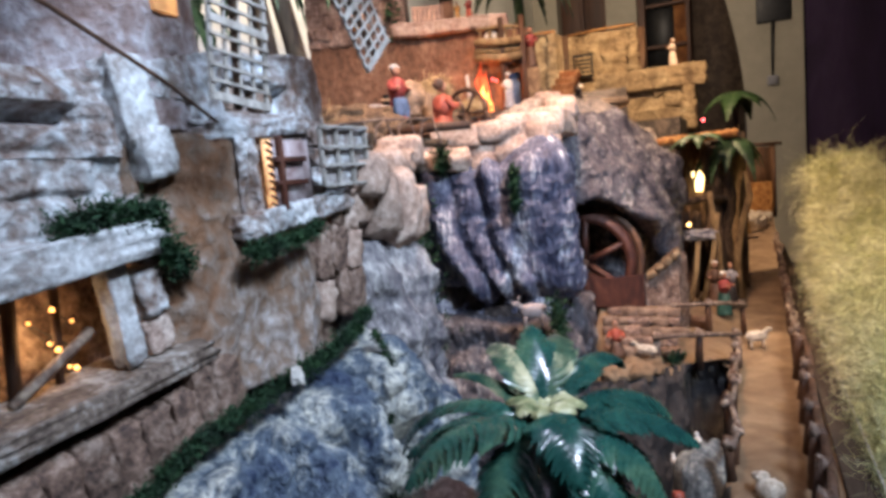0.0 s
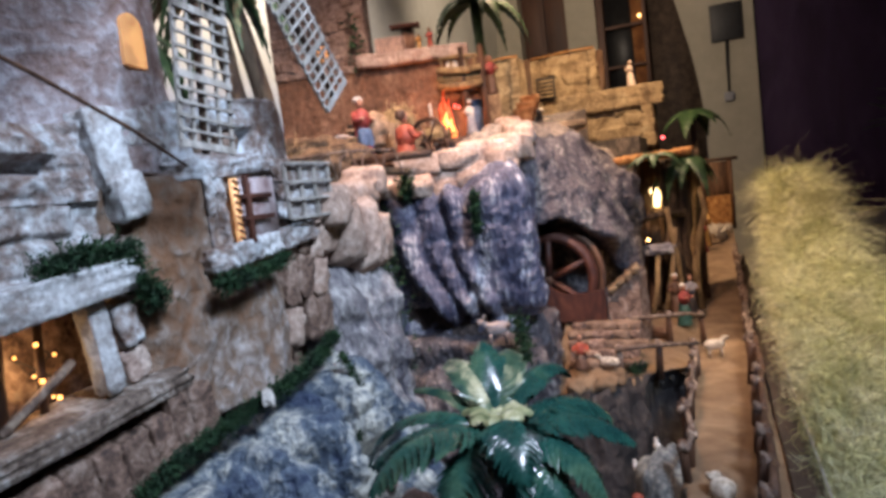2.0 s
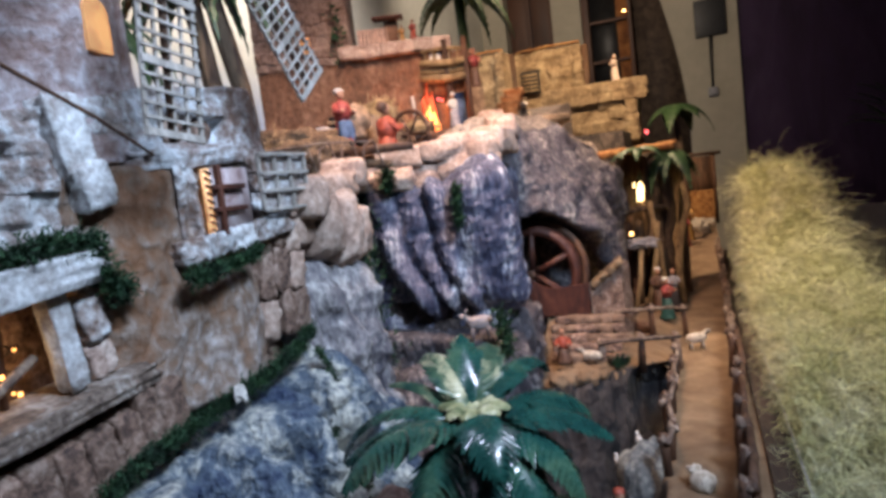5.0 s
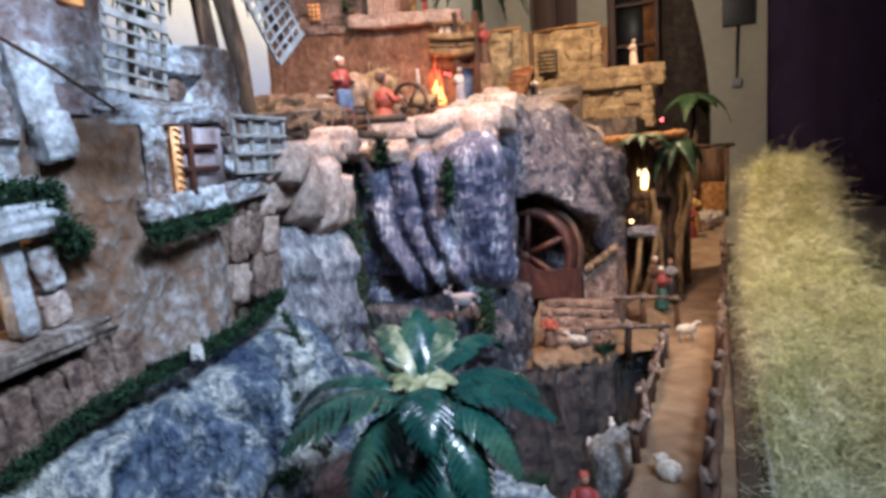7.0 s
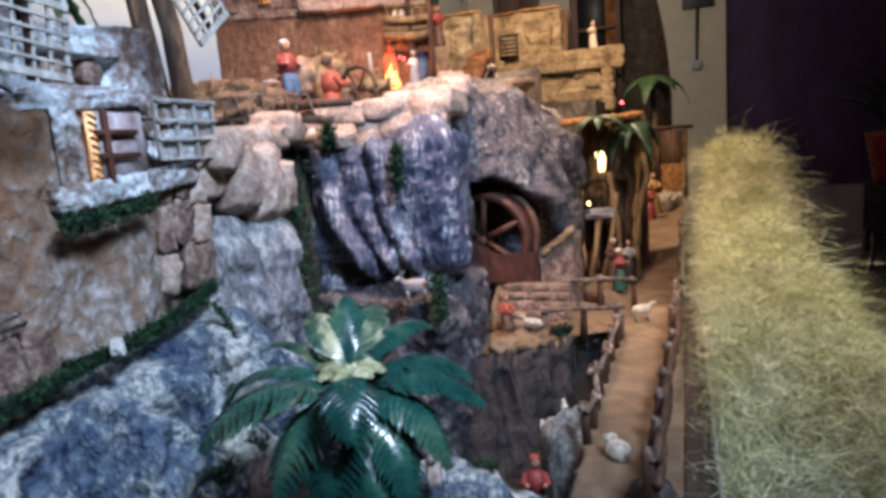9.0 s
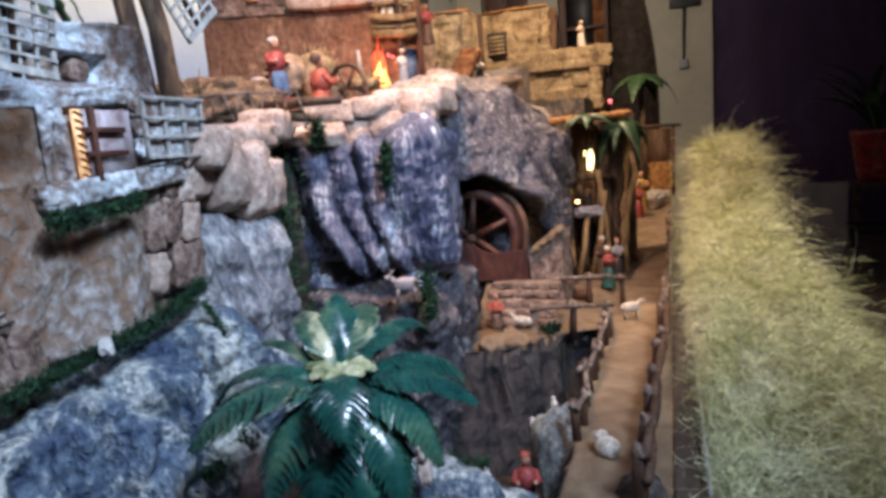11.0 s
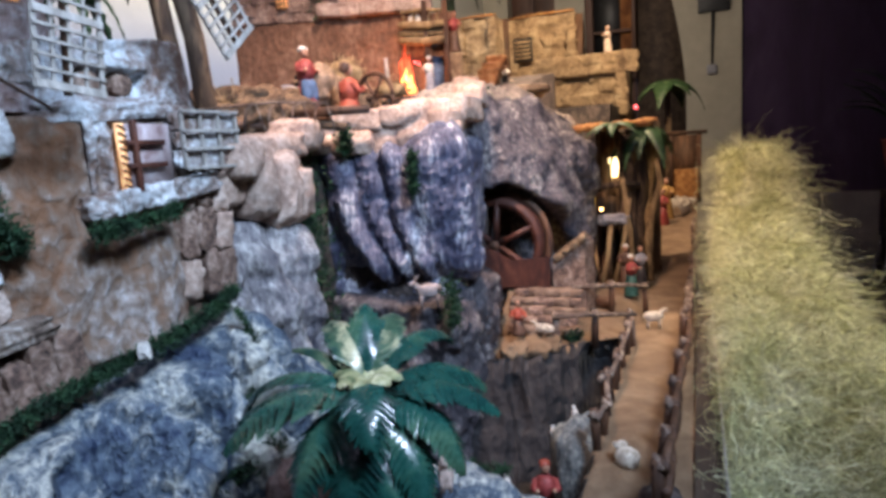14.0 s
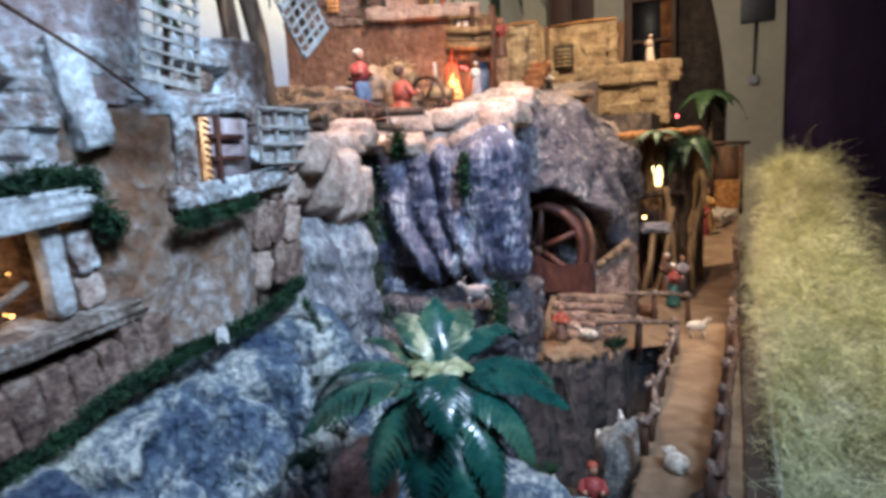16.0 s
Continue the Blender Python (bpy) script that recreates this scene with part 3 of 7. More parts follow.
def cliff_left():
    plan = [(-0.56, 0.72), (-0.535, 0.78), (-0.50, 0.85), (-0.488, 0.92), (-0.51, 0.985), (-0.60, 1.03), (-0.74, 1.06)]

    def base(u, v):
        x, y = along([(*q, 0) for q in plan], u)[:2]
        z = 0.60 + 0.705 * v + 0.05 * noise.noise(Vector((x * 9, y * 13, 2.2))) * smooth(0.6, 1.0, v)
        return Vector((x - 0.015 * smooth(0.5, 1, v) + 0.02 * smooth(0.5, 0.2, v) - 0.075 * smooth(0.82, 1.0, v) ** 1.5, y, z))

    def relief(p, u, v):
        fold = abs(math.sin(u * 17 + 1.4 * noise.noise(Vector((p.y * 6, p.z * 5, 4.0))) + 2.2 * v))
        return 0.024 * fold + 0.018 * lumps(p + Vector((9, 2, 0)), 0.06) + 0.007 * lumps(p, 0.022) + 0.003 * lumps(p, 0.010, 2)

    bm = skin(bmesh.new(), base, 80, 100, relief, 0.05)
    return tagged(link("rock_cliff", bm, PILLAR), "grey and white rock pillar beside the mill house", "cliff")


def rock_bank():
    """The blue rock slope below the mill house: one crumpled mass with ledges that run along it."""
    top = [(-0.50, 0.03, 1.03), (-0.497, 0.17, 1.05), (-0.492, 0.30, 1.075), (-0.488, 0.43, 1.097), (-0.486, 0.56, 1.110), (-0.484, 0.68, 1.126), (-0.480, 0.785, 1.142), (-0.482, 0.835, 1.075), (-0.50, 0.90, 0.99)]
    foot = [(-0.33, 0.03, 0.62), (-0.335, 0.17, 0.62), (-0.34, 0.30, 0.62), (-0.35, 0.43, 0.62), (-0.37, 0.56, 0.62), (-0.39, 0.68, 0.62), (-0.41, 0.785, 0.62), (-0.43, 0.86, 0.62), (-0.46, 0.95, 0.62)]

    def base(u, v):
        p = along(foot, u).lerp(along(top, u) + Vector((0, 0, 0.008)), v)
        return p + Vector((0.035 * math.sin(math.pi * v) - 0.012 * smooth(0.93, 1.0, v), 0, 0))

    def relief(p, u, v):
        w = Vector((0, 0.018 * noise.noise(p * 21), 0.018 * noise.noise(p * 19 + Vector((5, 0, 0)))))
        q = p + w
        q = Vector((q.x * 5 + 1.7, q.y * 9.5 + q.z * 5.5, q.z * 15 - q.y * 7.0))
        near = noise.voronoi(q)[0]
        crag = min(1.0, (near[1] - near[0]) * 1.5) ** 0.65
        lump = noise.noise(q * 0.5 + Vector((4, 0, 2)))
        turn = p.y * 27 + p.z * 9 + 1.1 * noise.noise(p * 8 + Vector((2, 0, 7)))
        flute = abs(math.sin(turn)) ** 0.6 + 0.35 * abs(math.sin(turn * 2.3 + 0.8)) ** 0.8
        edge = smooth(0.0, 0.10, 1 - v)
        return edge * (0.060 * flute + 0.022 * crag + 0.026 * lump - 0.034) + 0.009 * lumps(p, 0.030) + 0.002 * lumps(p, 0.009, 2) - 0.018

    t = thing("rock_bank", (-0.42, 0.5, 0.62), "crumpled blue and white painted rock slope below the house", "rock")
    part("slope", skin(bmesh.new(), lambda u, v: base(u, 0.45 + 0.55 * v), 220, 90, lambda p, u, v: relief(p, u, 0.45 + 0.55 * v), 0.06), ROCK, t)
    part("foot", skin(bmesh.new(), lambda u, v: base(u, 0.45 * v), 180, 60, lambda p, u, v: relief(p, u, 0.45 * v), 0.06), ROCK, t)


def gully_wall():
    plan = [(-0.40, 1.50), (-0.33, 1.56), (-0.275, 1.60), (-0.225, 1.68), (-0.185, 1.735), (-0.14, 1.785), (-0.095, 1.82), (-0.05, 1.845)]

    def base(u, v):
        x, y = along([(*q, 0) for q in plan], u)[:2]
        return Vector((x + 0.03 * (1 - v), y - 0.16 * (1 - v) ** 1.5 + 0.03 * smooth(0.9, 1, v), 0.44 + (0.352 - 0.015 * smooth(0.3, 0.8, u)) * v))

    def relief(p, u, v):
        flute = 1 - 2 * abs(noise.noise(Vector((u * 13 + p.z * 3, p.z * 4, 1.5))))
        cave = smooth(0.60, 0.74, u) * smooth(1.0, 0.84, v)
        return 0.022 * flute + 0.018 * lumps(p + Vector((1, 7, 0)), 0.11, 2) + 0.005 * lumps(p, 0.03) + 0.002 * lumps(p, 0.01, 2) - 0.34 * cave

    t = thing("rock_gully", (-0.2, 1.7, 0.46), "brown grey rock wall of the gully under the yard", "rock")
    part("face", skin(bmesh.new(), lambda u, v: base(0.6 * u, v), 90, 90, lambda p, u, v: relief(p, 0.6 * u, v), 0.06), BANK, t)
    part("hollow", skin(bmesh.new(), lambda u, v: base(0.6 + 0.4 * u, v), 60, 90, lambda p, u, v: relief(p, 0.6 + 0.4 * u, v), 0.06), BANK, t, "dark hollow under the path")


gully_wall()
cliff_mid()
cliff_back()
cliff_left()
rock_bank()

# ---- the mill house: its front stands at x = -0.52 and looks along +x ----
def wall_skin(y0, y1, z0, z1, bulge, x=-0.52, n=(60, 60), rough=0.006, thick=0.05):
    def base(u, v):
        return Vector((x + bulge(u, v), y0 + (y1 - y0) * u, z0 + (z1 - z0) * v))

    def relief(p, u, v):
        return rough * lumps(p, 0.03) + rough * 1.4 * lumps(p + Vector((2, 2, 2)), 0.09, 2)

    return skin(bmesh.new(), base, *n, relief, thick)


STONES = []
for k in range(8):
    bm = blob(bmesh.new(), (0, 0, 0), (1.10, 1.10, 1.12), k + 1, 0.20, 0.60, 0, 5, 1.2)
    tmp = link("stone", bm, PALE)
    STONES.append(tmp.data)
    bpy.data.objects.remove(tmp)
PAINTED = {}


def stone(parent, place, size, turn, rng, material=None, tilt=0.0, lean=0.06):
    """One stone of a wall; stones share eight shapes."""
    me = rng.choice(STONES)
    if material:
        key = (me.name, material.name)
        if key not in PAINTED:
            PAINTED[key] = me.copy()
            PAINTED[key].materials[0] = material
        me = PAINTED[key]
    ob = new("stone", me)
    ob.matrix_basis = Matrix.LocRotScale(Vector(place), Euler((tilt, rng.gauss(0, lean), turn)), Vector(size))
    return hang(ob, parent)


rng = random.Random(21)
mill = thing("mill_house", (-0.60, 0.5, 1.08), "rough plastered mill house with whitewashed stone trim", "house")
part("wall", wall_skin(0.425, 0.70, 1.13, 1.414, lambda u, v: 0.022 * smooth(0, 0.25, u) * smooth(1.05, 0.8, u) * (1 - 0.8 * v) - 0.008), PLASTER, mill, "tan plaster wall, worn and stained")


def hewn(bm, centre, size, seed, lean=0.0, boxy=0.88, rough=0.14, cuts=7):
    """A roughly cut block, leaning along the wall."""
    lump = blob(bmesh.new(), (0, 0, 0), [q * 1.06 for q in size], seed, rough, boxy, 0, cuts, 2.0)
    for v in lump.verts:
        v.co += Vector((1, 1, 1)) * 0.0016 * noise.noise(v.co * 90 + Vector((seed, 0, 0)))
    bmesh.ops.transform(lump, matrix=Matrix.Translation(centre) @ Euler((lean, 0, 0)).to_matrix().to_4x4(), verts=lump.verts[:])
    return join(bm, lump)


def masonry(p, length=0.075, height=0.034, depth=0.007):
    """Relief of uneven courses with sunk joints."""
    z = p.z / height + 0.25 * noise.noise(p * 14)
    row = math.floor(z)
    y = p.y / length + 0.37 * row + 0.2 * noise.noise(p * 11 + Vector((0, 0, row)))
    col = math.floor(y)
    fz, fy = z - row, y - col
    edge = min(min(fz, 1 - fz) * height, min(fy, 1 - fy) * length)
    proud = noise.cell(Vector((col * 1.7 + 0.3, row * 2.3 + 0.3, 0.5)))
    return (proud * 0.6 + 0.4) * depth * smooth(0.0, 0.006, edge) - depth * 0.5


def house_top(y):
    return 1.468 + 0.042 * smooth(0.36, 0.60, y) + 0.012 * smooth(0.6, 0.72, y) - 0.095 * smooth(0.728, 0.765, y) ** 2


def sunk(y, z, y0, y1, z0, z1):
    return smooth(y0, y0 + 0.006, y) * smooth(y1, y1 - 0.006, y) * smooth(z0, z0 + 0.006, z) * smooth(z1, z1 - 0.006, z)


def stone_face(y0, y1, z0, top, n, x=-0.528, holes=(), rough=0.005, course=1.0):
    def base(u, v):
        y = y0 + (y1 - y0) * u
        return Vector((x, y, z0 + (top(y) - z0) * v))

    def relief(p, u, v):
        h = course * masonry(p) + rough * lumps(p, 0.03) + rough * lumps(p, 0.10, 2)
        return h - 0.026 * max([sunk(p.y, p.z, *q) for q in holes] + [0])

    return skin(bmesh.new(), base, *n, relief, 0.05)


HOLES = ((0.446, 0.524, 1.408, 1.451), (0.566, 0.682, 1.441, 1.479), (0.30, 0.385, 1.418, 1.440))
part("wall", stone_face(-0.05, 0.83, 1.392, house_top, (230, 44), holes=HOLES, course=0.8), WASH, mill, "bluish whitewashed upper wall with brown patches")
part("wall", stone_face(0.655, 0.83, 1.08, lambda y: 1.40, (60, 90), -0.545, rough=0.006), BROWN_STONE, mill, "brown stone corner")
part("wall", stone_face(-0.05, 0.436, 1.300, lambda y: 1.40, (150, 56), -0.530, course=1.9), WHITE_STONE, mill, "rough whitewashed masonry")
part("wall", stone_face(-0.05, 0.55, 0.98, lambda y: 1.165, (130, 50), -0.552, rough=0.006), BROWN_STONE, mill, "brown stone foot of the house")
bm = bmesh.new()
box(bm, (-0.665, 0.32, 1.38), (0.17, 0.80, 0.15))
box(bm, (-0.665, 0.62, 1.27), (0.17, 0.36, 0.34))
part("core", bm, TOWER_PLASTER, mill)
# log ends that sit in the recesses under the parapet
for y, z, r in ((0.467, 1.430, 0.019), (0.504, 1.431, 0.018), (0.598, 1.459, 0.017), (0.648, 1.461, 0.017)):
    bm = bmesh.new()
    tube(bm, [(-0.59, y, z), (-0.548, y, z), (-0.541, y, z - 0.001), (-0.538, y, z - 0.001)], [r, r, r * 0.95, r * 0.75], 14, 0.05, int(y * 100))
    part("log_end", bm, BROWN_STONE, mill, "round brown log end")
# white buttress and jambs
bm = bmesh.new()
hewn(bm, (-0.529, 0.437, 1.443), (0.030, 0.036, 0.080), 3, 0.16, 0.8, 0.2)
hewn(bm, (-0.524, 0.452, 1.395), (0.034, 0.036, 0.046), 5, 0.16, 0.6, 0.2)
part("buttress", bm, BRIGHT_WASH, mill, "white stone buttress")
part("jamb", wall_skin(0.560, 0.595, 1.315, 1.412, lambda u, v: 0.004 + 0.003 * math.sin(u * 9), n=(30, 60), rough=0.007, thick=0.02), WHITE_STONE, mill, "whitewashed jamb of the window")
part("lintel", hewn(bmesh.new(), (-0.534, 0.628, 1.425), (0.036, 0.20, 0.022), 23, 0.05, 0.78, 0.24, 11), WASH, mill, "whitewashed beam over the window")
for k in range(5):
    part("sill_stone", hewn(bmesh.new(), (-0.517, 0.565 + 0.043 * k, 1.311 + 0.004 * k), (0.036, 0.044, 0.027), 40 + 3 * k, 0.09 + 0.04 * math.sin(k * 2.1), 0.86, 0.26, 8), BRIGHT_WASH if k == 2 else WHITE_STONE, mill)
# tall brown stones of the corner
for c in range(3):
    z = 1.165
    while z < 1.30:
        h = rng.uniform(0.05, 0.085)
        bm = hewn(bmesh.new(), (-0.533 + 0.004 * c, 0.708 + 0.033 * c + rng.gauss(0, 0.003), z + h / 2), (0.034, rng.uniform(0.026, 0.034), h * 0.94), rng.randrange(90), rng.gauss(-0.08, 0.06), 0.75, 0.25)
        part("stone", bm, BROWN_STONE if rng.random() < 0.85 else BOULDER, mill)
        z += h
# lit window with bars, pane and open grille shutter
win = hang(new("window"), mill)
win.location = (-0.50, 0.634, 1.37)
win.matrix_parent_inverse = Matrix.Translation(-mill.location)


def sub(name, bm, material, label=""):
    ob = link(name, bm, material)
    ob.parent = win
    ob.matrix_parent_inverse = Matrix.Translation(-win.location)
    if label:
        ob["label"] = label


bm = bmesh.new()
box(bm, (-0.508, 0.603, 1.367), (0.006, 0.010, 0.082))
sub("lit_pane", bm, WARM_PANE, "glowing strip of the window")
for k in range(9):
    sub("slat", box(bmesh.new(), (-0.5035, 0.603, 1.331 + 0.009 * k), (0.004, 0.012, 0.0017), 0, 0.0005, (-0.45, 0)), RED_WOOD, "thin slanting slat")
bm = bmesh.new()
box(bm, (-0.508, 0.6438, 1.367), (0.006, 0.0712, 0.082))
sub("pane", bm, PINK_PANE, "dusty pinkish pane")
for c, d in [((-0.500, 0.633, z), (0.007, 0.060, 0.0065)) for z in (1.356, 1.384)] + [((-0.499, 0.616, 1.368), (0.007, 0.006, 0.088))]:
    sub("bar", box(bmesh.new(), c, d, bevel=0.001), RED_WOOD, "brown window bar")
shutter = thing("grille_shutter", (-0.49, 0.743, 1.386), "pale wooden grille shutter standing open on the wall", "shutter")
for z in (1.361, 1.386, 1.411):
    part("board", hewn(bmesh.new(), (-0.503, 0.743, z), (0.014, 0.112, 0.022), int(z * 1000), 0.0, 0.9, 0.12, 5), WHITE_STONE, shutter, "weathered pale board")
for y in (0.690, 0.725, 0.76, 0.797):
    part("upright", box(bmesh.new(), (-0.492, y, 1.386), (0.006, 0.0045, 0.078), bevel=0.001), LATH, shutter)
for z in (1.348, 1.374, 1.398, 1.424):
    part("crossbar", box(bmesh.new(), (-0.488, 0.743, z), (0.005, 0.112, 0.0045), bevel=0.001), LATH, shutter)

# lintel, doorpost and ledge of the cellar
part("lintel", hewn(bmesh.new(), (-0.518, 0.25, 1.299), (0.050, 0.34, 0.032), 8, 0.10, 0.9, 0.12, 11), BRIGHT_WASH, mill, "long white stone lintel")
part("post", hewn(bmesh.new(), (-0.517, 0.389, 1.248), (0.020, 0.020, 0.088), 2, 0.10), BRIGHT_WASH, mill, "white stone doorpost")
part("stone", hewn(bmesh.new(), (-0.524, 0.420, 1.264), (0.03, 0.026, 0.044), 12, 0.2, 0.7), WHITE_STONE, mill)
part("stone", hewn(bmesh.new(), (-0.530, 0.428, 1.222), (0.03, 0.028, 0.036), 14, 0.2, 0.7), PALE, mill)
part("stone", hewn(bmesh.new(), (-0.526, 0.407, 1.212), (0.008, 0.010, 0.010), 15, 0.2, 0.5), C_WHITE, mill)
part("ledge", hewn(bmesh.new(), (-0.535, 0.315, 1.180), (0.085, 0.30, 0.020), 17, 0.09, 0.93, 0.10, 11), LEDGE_STONE, mill, "dark stone ledge before the lit cellar")
bm = skin(bmesh.new(), lambda u, v: Vector((-0.60, 0.10 + 0.36 * u, 1.17 + 0.14 * v)), 30, 12, lambda p, u, v: 0.006 * lumps(p, 0.03), 0.02)
part("cellar", bm, BROWN_STONE, mill, "dark cellar wall")
part("prop", tube(bmesh.new(), [(-0.545, 0.30, 1.192), (-0.55, 0.382, 1.236)], 0.005, 6), TWIG, mill, "wooden prop in the cellar")
part("prop", tube(bmesh.new(), [(-0.56, 0.352, 1.19), (-0.555, 0.356, 1.285)], 0.004, 6), WOOD, mill, "wooden prop in the cellar")
part("prop", tube(bmesh.new(), [(-0.57, 0.318, 1.19), (-0.565, 0.322, 1.285)], 0.006, 6), WOOD, mill, "wooden prop in the cellar")
y = 0.17
while y < 0.50:
    w = rng.uniform(0.024, 0.036)
    lo, hi = 1.085 + 0.10 * (y - 0.3), 1.152 + 0.09 * (y - 0.3)
    if y > 0.43:
        hi = 1.182 - 0.5 * max(y - 0.46, 0)
    bm = hewn(bmesh.new(), (-0.513, y + w / 2, (lo + hi) / 2), (0.040, w * 0.92, (hi - lo) * rng.uniform(0.9, 1.0)), rng.randrange(90), rng.gauss(0.12, 0.05), 0.75, 0.25)
    part("stone", bm, BROWN_STONE, mill)
    y += w
lights = thing("fairy_lights", (-0.57, 0.35, 1.20), "short chain of warm fairy lights in the cellar", "lights")
bm = bmesh.new()
spots = [(0.352, 1.262), (0.368, 1.248), (0.345, 1.233), (0.352, 1.226), (0.349, 1.214), (0.360, 1.208), (0.366, 1.205), (0.33, 1.255), (0.37, 1.222)]
tube(bm, [(-0.560, y, z) for y, z in spots], 0.0012, 5)
part("cord", bm, BLACK, lights)
for k, (y, z) in enumerate(spots):
    bm = bmesh.new()
    bmesh.ops.create_icosphere(bm, subdivisions=1, radius=0.0016 if k % 3 else 0.0026, matrix=Matrix.Translation((-0.555, y, z)))
    part("bulb", bm, AMBER_SPARK, lights)

bulb("cellar_light", (-0.565, 0.345, 1.235), 0.14, (1.0, 0.62, 0.28), 0.02)

# ---- windmill tower and sails ----
tower = thing("windmill_tower", (-0.68, 0.475, 1.42), "round mauve grey windmill tower with an orange lit window", "tower")
bm = bmesh.new()
prev = None
for k in range(31):
    z = 1.42 + 0.55 * k / 30
    r = 0.152 - 0.012 * k / 30
    ring = []
    for i in range(56):
        a = 2 * math.pi * i / 56
        p = Vector((-0.68 + r * math.cos(a), 0.475 + r * math.sin(a), z))
        ring.append(bm.verts.new(p + Vector((math.cos(a), math.sin(a), 0)) * (0.005 * lumps(p, 0.03) + 0.004 * lumps(p, 0.09, 2))))
    if prev:
        for i in range(56):
            bm.faces.new((prev[i], prev[(i + 1) % 56], ring[(i + 1) % 56], ring[i]))
    prev = ring
bm.faces.new(prev)
part("wall", bm, TOWER_PLASTER, tower)


def arched(bm, centre, turn, w, h, depth):
    """An upright pane with a round head, facing along turn."""
    d, s = Vector((math.cos(turn), math.sin(turn), 0)), Vector((-math.sin(turn), math.cos(turn), 0))
    out = [(-w / 2, -h / 2), (w / 2, -h / 2)] + [(w / 2 * math.cos(a), h / 2 - w / 2 + w / 2 * math.sin(a)) for a in [math.pi * k / 8 for k in range(9)]]
    f = [bm.verts.new(Vector(centre) + s * x + Vector((0, 0, z)) + d * depth) for x, z in out]
    b = [bm.verts.new(Vector(centre) + s * x + Vector((0, 0, z)) - d * depth) for x, z in out]
    bm.faces.new(f)
    bm.faces.new(b[::-1])
    for k in range(len(out)):
        bm.faces.new((f[k], b[k], b[(k + 1) % len(out)], f[(k + 1) % len(out)]))


wa = radians(10)
wp = Vector((-0.68 + 0.147 * math.cos(wa), 0.475 + 0.147 * math.sin(wa), 1.567))
bm = bmesh.new()
arched(bm, wp, wa, 0.036, 0.058, 0.006)
part("window", bm, TOWER_PANE, tower, "small arched window with orange light", False)
HUB = Vector((-0.43, 0.517, 1.79))
sails = thing("windmill_sails", HUB, "windmill sails of grey wooden lattice on a hub", "windmill")
bm = bmesh.new()
tube(bm, [HUB + Vector((-0.17, -0.05, 0)), HUB + Vector((0.02, 0.006, 0))], [0.012, 0.010], 12)
part("hub", bm, WOOD, sails)
for q in range(8):
    a = radians(-96 + 45 * q)
    d = Vector((0, math.cos(a), math.sin(a)))
    s = Vector((0, -d.z, d.y))
    bm = bmesh.new()
    tube(bm, [HUB + d * 0.01 - s * 0.001, HUB + d * 0.365 - s * 0.001], [0.0055, 0.004], 8)
    part("arm", bm, WOOD, sails, "brown wooden arm")
    bm = bmesh.new()

    def lath(r, t, ln, wd, up):
        c = HUB + d * r + s * t + Vector((up, 0, 0))
        v = bmesh.ops.create_cube(bm, size=1.0)["verts"]
        m = Matrix.Translation(c) @ Matrix(((0, 0, 1, 0), (d.y, s.y, 0, 0), (d.z, s.z, 0, 0), (0, 0, 0, 1))) @ Matrix.Diagonal((ln, wd, 0.0025, 1))
        bmesh.ops.transform(bm, matrix=m, verts=v)

    for k, t in enumerate((-0.036, -0.018, 0.0, 0.018, 0.036)):
        lath(0.24, t, 0.245, 0.0052 if k in (0, 4) else 0.0034, 0.003)
    for k in range(18):
        lath(0.122 + 0.0139 * k, 0.0, 0.0075 if k % 5 == 2 else 0.0030, 0.076, 0.0055)
    part("lattice", bm, LATH, sails, smooth=False)
pole = bmesh.new()
tube(pole, [(-0.43, 0.20, 1.53), (-0.43, 0.305, 1.488), (-0.44, 0.40, 1.45), (-0.455, 0.475, 1.418)], [0.0019, 0.0019, 0.0018, 0.0016], 7)
tagged(link("tail_pole", pole, WOOD), "thin dark pole propped against the mill house", "pole")

